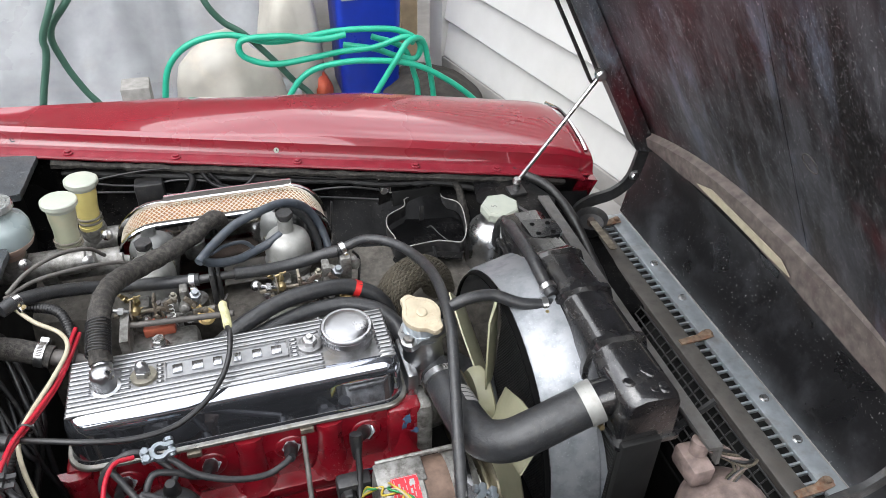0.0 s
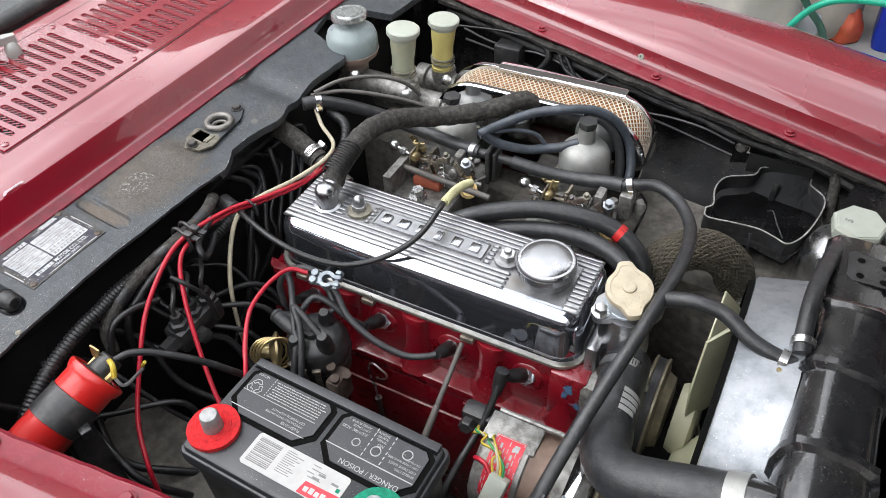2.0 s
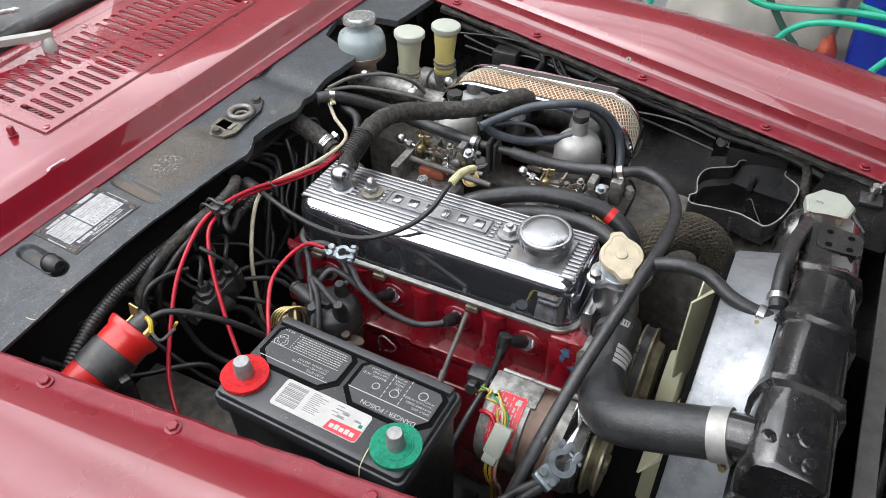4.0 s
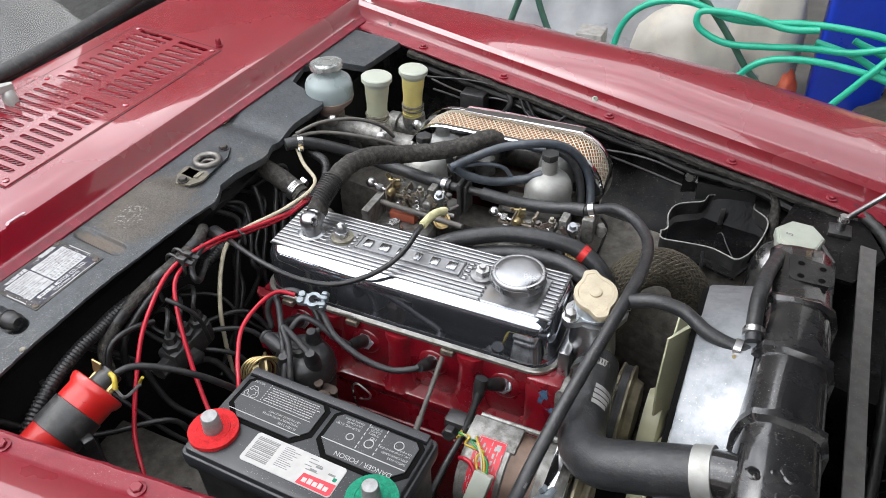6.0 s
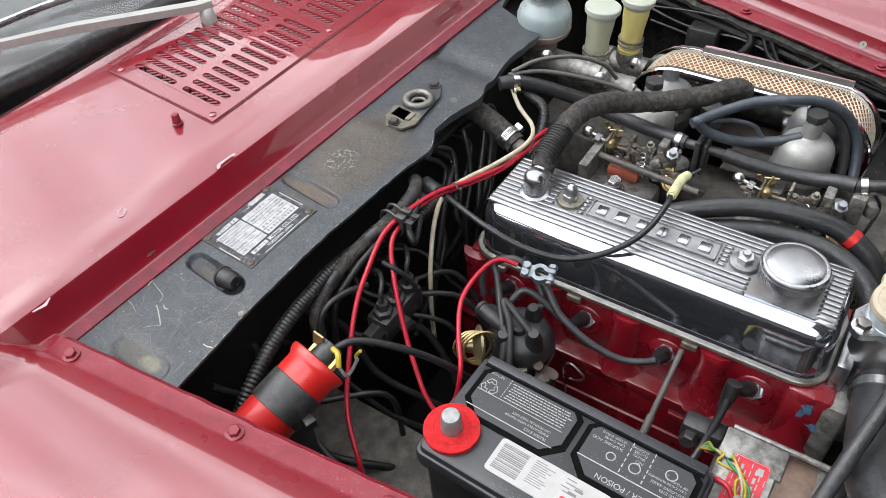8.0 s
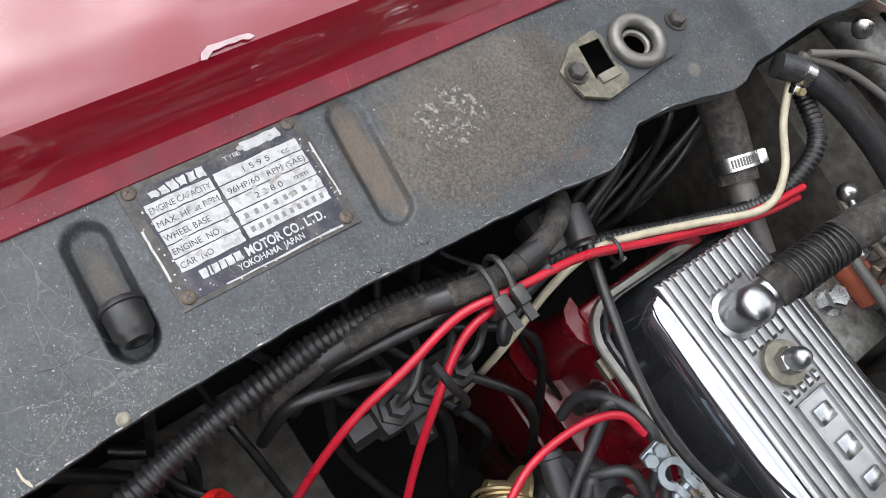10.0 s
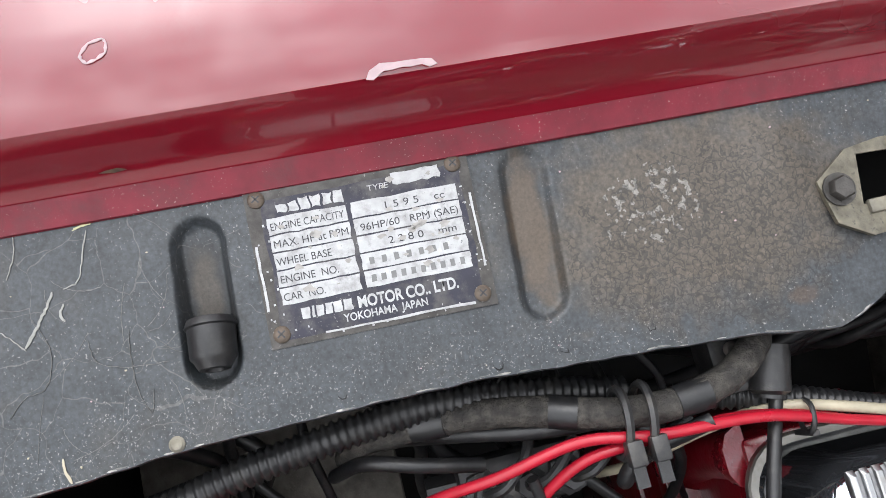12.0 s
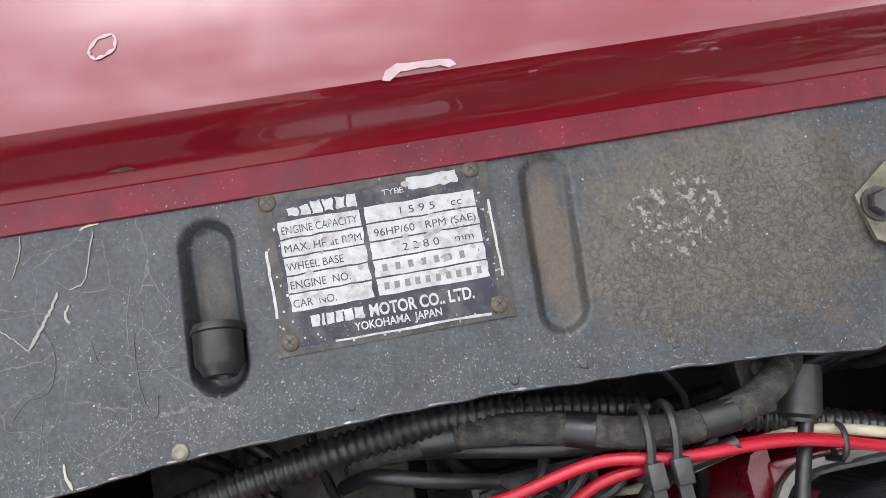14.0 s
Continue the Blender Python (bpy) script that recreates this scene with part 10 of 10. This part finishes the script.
part("strap", b, SATIN_BLACK, tie)
tie = thing("cable_tie", (-0.126, -0.066, 0.80), "thin black cable tie round the wiring", "cable tie")
b = bmesh.new()
torus(b, (-0.126, -0.063, 0.799), (0.2, 1, 0.1), 0.0085, 0.0014, 20, 6)
box(b, -0.119, -0.1165, -0.065, -0.061, 0.785, 0.803)
part("strap", b, SATIN_BLACK, tie)
blk = thing("cable_junction", (-0.151, -0.075, 0.79), "black cable guide block screwed to the firewall", "guide block")
b = bmesh.new()
box(b, -0.178, -0.145, -0.102, -0.066, 0.770, 0.795, 0.003)
lathe(b, [(0, 0.011), (0.024, 0.011), (0.026, 0.008), (0.028, 0.008)], (-0.166, -0.070, 0.796), (0.92, -0.25, -0.05), 18)
part("guide", b, SATIN_BLACK, blk)
b = lathe(bmesh.new(), [(0, 0.0042), (0.0015, 0.0042), (0.003, 0.0028)], (-0.1680, -0.090, 0.795), (0, 0, 1), 14)
part("screw", b, DULL_STEEL, blk)

# brake union with its pipes
union = thing("brake_union", (-0.125, -0.2, 0.70), "black brass brake pipe union on the firewall", "brake union")
bm = bmesh.new()
box(bm, -0.140, -0.108, -0.243, -0.168, 0.700, 0.735, 0.006)
for x, y in ((-0.123, -0.229), (-0.122, -0.205), (-0.121, -0.180)):
    lathe(bm, [(0, 0.012), (0.010, 0.012), (0.012, 0.008), (0.022, 0.007)], (x, y, 0.733), (0.05, 0, 1), 6)
lathe(bm, [(0, 0.010), (0.014, 0.010), (0.016, 0.006)], (-0.108, -0.215, 0.715), (1, -0.3, 0.2), 6)
lathe(bm, [(0, 0.011), (0.018, 0.011)], (-0.124, -0.243, 0.718), (0, -1, 0), 6)
part("union_body", bm, SATIN_BLACK, union)
for k, (x, y) in enumerate(((-0.123, -0.229), (-0.122, -0.205), (-0.121, -0.180))):
    b = tube(bmesh.new(), [(x, y, 0.752), (x, y, 0.766), (x - 0.004, y + 0.010, 0.775), (x - 0.02, y + 0.025, 0.772), (x - 0.045, y + 0.03, 0.755), (x - 0.08, y + 0.03, 0.72)], 0.0030, 8, 6)
    part("brake_pipe", b, SATIN_BLACK, union)
random.seed(12)
for k in range(9):
    y0 = -0.02 + 0.018 * k
    q = [random.uniform(-0.022, 0.022) for _ in range(8)]
    wire("harness_cable", [(-0.205, y0 + q[0], 0.785 + q[1]), (-0.188, y0 + 0.02 + q[2], 0.770 + q[3]), (-0.165 + q[4] * 0.4, y0 - 0.01 + q[5], 0.725 + q[6]), (-0.155, y0 - 0.05 + q[7], 0.67), (-0.15 + q[0] * 2, y0 - 0.09 + q[3] * 2, 0.58)], random.uniform(0.0022, 0.0052), WIRE_BLACK, "black cable hanging in the dark bay", "cable")
for k in range(10):
    y0 = -0.42 + 0.032 * k
    q = [random.uniform(-0.03, 0.03) for _ in range(8)]
    wire("harness_cable", [(-0.20, y0, 0.74 + q[0]), (-0.160 + q[1] * 0.6, y0 + 0.02 + q[2], 0.71 + q[3]), (-0.10 + q[4], y0 + 0.045 + q[5], 0.67 + q[6]), (-0.05 + q[7], y0 + 0.07, 0.58), (-0.04, y0 + 0.10, 0.47)], random.uniform(0.0022, 0.0050), WIRE_BLACK, "black cable hanging in the dark bay", "cable")
wire("brake_pipe", [(-0.165, 0.150, 0.835), (-0.140, 0.185, 0.842), (-0.105, 0.225, 0.835), (-0.075, 0.255, 0.815), (-0.06, 0.275, 0.785)], 0.0030, DULL_STEEL, "thin grey pipe to the reservoirs", "pipe")
wire("brake_pipe", [(-0.168, 0.145, 0.832), (-0.135, 0.180, 0.828), (-0.085, 0.215, 0.812), (-0.04, 0.245, 0.79), (-0.01, 0.26, 0.765)], 0.0030, DULL_STEEL, "thin grey pipe to the reservoirs", "pipe")

# ---- far side of the bay ----
relay = thing("relay", (0.001, 0.484, 0.73), "square black relay on the inner fender", "relay")
bm = new_box(-0.024, 0.024, 0.468, 0.500, 0.735, 0.780, 0.004)
part("relay_case", bm, SATIN_BLACK, relay)
b = tube(bmesh.new(), [(-0.02, 0.47, 0.735), (-0.03, 0.462, 0.715), (-0.01, 0.458, 0.70), (0.02, 0.462, 0.712), (0.025, 0.47, 0.73)], 0.0025, 8)
part("relay_wire", b, WIRE_BLACK, relay)
for pts, r in (([(-0.10, 0.49, 0.79), (0.0, 0.486, 0.80), (0.10, 0.478, 0.795), (0.2, 0.462, 0.775), (0.3, 0.447, 0.76), (0.40, 0.43, 0.755)], 0.002), ([(0.06, 0.486, 0.80), (0.075, 0.475, 0.775), (0.055, 0.468, 0.745), (0.03, 0.465, 0.725)], 0.006),
               ([(0.09, 0.478, 0.79), (0.11, 0.466, 0.765), (0.15, 0.458, 0.755), (0.175, 0.458, 0.77), (0.19, 0.462, 0.79)], 0.0032), ([(0.10, 0.478, 0.79), (0.13, 0.464, 0.755), (0.165, 0.455, 0.745), (0.185, 0.455, 0.735)], 0.0035)):
    wire("side_wire", pts, r, WIRE_BLACK, "black wire along the inner fender", "wire")
holder = thing("bottle_holder", (0.46, 0.36, 0.64), "empty dark wire-frame holder on the inner fender", "holder")


def strip(pts, w, th, name, mt=SATIN_BLACK, n=6):
    path = smooth_path(pts, n)
    rings = []
    for i, p in enumerate(path):
        t = (path[min(i + 1, len(path) - 1)] - path[max(i - 1, 0)]).normalized()
        s = t.cross(Vector((0, 0, 1))).normalized() * th
        u_ = Vector((0, 0, 1)) * w
        rings.append([p - s - u_, p + s - u_, p + s + u_, p - s + u_])
    bm = bmesh.new()
    loft(bm, rings)
    return part(name, bm, mt, holder)


RIM = [(0.394, 0.295), (0.402, 0.308), (0.396, 0.343), (0.405, 0.376), (0.441, 0.399), (0.452, 0.424), (0.513, 0.427), (0.520, 0.409), (0.544, 0.380), (0.534, 0.309), (0.514, 0.267), (0.493, 0.273), (0.471, 0.281), (0.437, 0.280), (0.400, 0.276), (0.394, 0.295)]
part("rim", tube(bmesh.new(), [(x, y, 0.705 + 0.002 * noise.noise(Vector((x * 40, y * 40, 0)))) for x, y in RIM], 0.0012, 6, 4), WORN_EDGE, holder, "pale worn rim")
strip([(x, y, 0.693) for x, y in RIM], 0.011, 0.0007, "side_band", SATIN_BLACK, 4)
part("base", prism(bmesh.new(), [(x, y) for x, y in RIM[:-1]], 0.664, 0.668), BLACK_SHEET, holder)
part("back_plate", new_box(0.425, 0.518, 0.424, 0.428, 0.668, 0.722, 0.001), BAY_DARK, holder)
part("mount", new_box(0.399, 0.4225, 0.431, 0.437, 0.666, 0.752, 0.001), BLACK_SHEET, holder)
part("upper_strap", tube(bmesh.new(), [(0.400, 0.4305, 0.751), (0.421, 0.4305, 0.7525), (0.4225, 0.4305, 0.750), (0.4222, 0.430, 0.722), (0.4235, 0.429, 0.7195), (0.470, 0.428, 0.7205), (0.511, 0.428, 0.7215), (0.5125, 0.428, 0.7225), (0.5115, 0.428, 0.740)], 0.0010, 6, 3), WORN_EDGE, holder, "pale worn strap edge")
part("upper_band", new_box(0.424, 0.512, 0.4285, 0.4295, 0.700, 0.7195, 0.0003), BLACK_SHEET, holder)
part("bolt", hexbolt(bmesh.new(), (0.411, 0.431, 0.726), (0, -1, 0.2), 0.0068, 0.006), STEEL, holder)
part("label_tag", new_box(0.412, 0.425, 0.300, 0.310, 0.669, 0.672, 0.0005), DULL_STEEL, holder, "small grey tag")
part("inner_post", new_box(0.470, 0.478, 0.395, 0.400, 0.668, 0.70, 0.001), SATIN_BLACK, holder)
part("inner_cable", tube(bmesh.new(), [(0.475, 0.36, 0.676), (0.482, 0.355, 0.682), (0.492, 0.34, 0.674), (0.505, 0.315, 0.671)], 0.0010, 6, 5), SATIN_BLACK, holder)
wire("side_wire", [(0.462, 0.272, 0.700), (0.465, 0.262, 0.680), (0.468, 0.258, 0.655), (0.466, 0.252, 0.635)], 0.0024, WIRE_BLACK, "black wire along the inner fender", "wire")
wire("side_wire", [(0.535, 0.42, 0.742), (0.548, 0.405, 0.725), (0.552, 0.39, 0.700), (0.556, 0.37, 0.672), (0.553, 0.34, 0.65)], 0.0075, RUBBER_OLD, "taped black loom beside the holder", "loom", wobble=0.3)
wire("thin_rod", [(0.286, 0.312, 0.705), (0.292, 0.320, 0.735), (0.298, 0.330, 0.785)], 0.0018, WIRE_BLACK, "thin dark rod standing by the air filter", "rod")
wire("earth_wire", [(0.312, 0.225, 0.755), (0.322, 0.228, 0.735), (0.318, 0.215, 0.705), (0.312, 0.21, 0.68)], 0.0022, WIRE_BLACK, "thin black wire by the carburettor", "wire")
b = bmesh.new()
box(b, 0.288, 0.306, 0.205, 0.232, 0.715, 0.758, 0.003)
lathe(b, [(0, 0.009), (0.012, 0.009), (0.016, 0.007)], (0.315, 0.228, 0.722), (0, 0, 1), 14)
tagged(part("fuel_union", b, CAST), "grey cast fuel union on the front carburettor", "union")
lamp = thing("lamp_bucket", (0.685, -0.30, 0.6), "dusty brown lamp bucket with loose wires", "lamp bucket")
b = bmesh.new()
lathe(b, [(-0.02, 0.062), (0.0, 0.060), (0.03, 0.052), (0.045, 0.040), (0.050, 0.020), (0.052, 0.004)], (0.690, -0.300, 0.640), (-0.45, 0.35, 0.8), 26)
part("bucket", b, PINK_DUST, lamp, "pinkish dusty shell")
part("bucket_bracket", new_box(0.640, 0.672, -0.285, -0.235, 0.690, 0.722, 0.005), PINK_DUST, lamp)
b = lathe(bmesh.new(), [(0, 0.012), (0.02, 0.012), (0.022, 0.008)], (0.662, -0.255, 0.722), (0.1, 0.1, 1), 12)
part("lamp_holder", b, PINK_DUST, lamp)
for k in range(7):
    b = tube(bmesh.new(), [(0.668, -0.258, 0.728), (0.676 + 0.005 * k, -0.262 - 0.004 * k, 0.742 - 0.004 * k), (0.700 + 0.003 * k, -0.262 - 0.005 * k, 0.722), (0.704 + 0.004 * k, -0.285, 0.700 + 0.003 * k), (0.690, -0.31 + 0.004 * k, 0.69), (0.675, -0.33, 0.66)], 0.0020, 7, 6)
    part("loose_wire", b, (WIRE_BROWN, PINK_DUST, WIRE_BLACK)[k % 3], lamp)
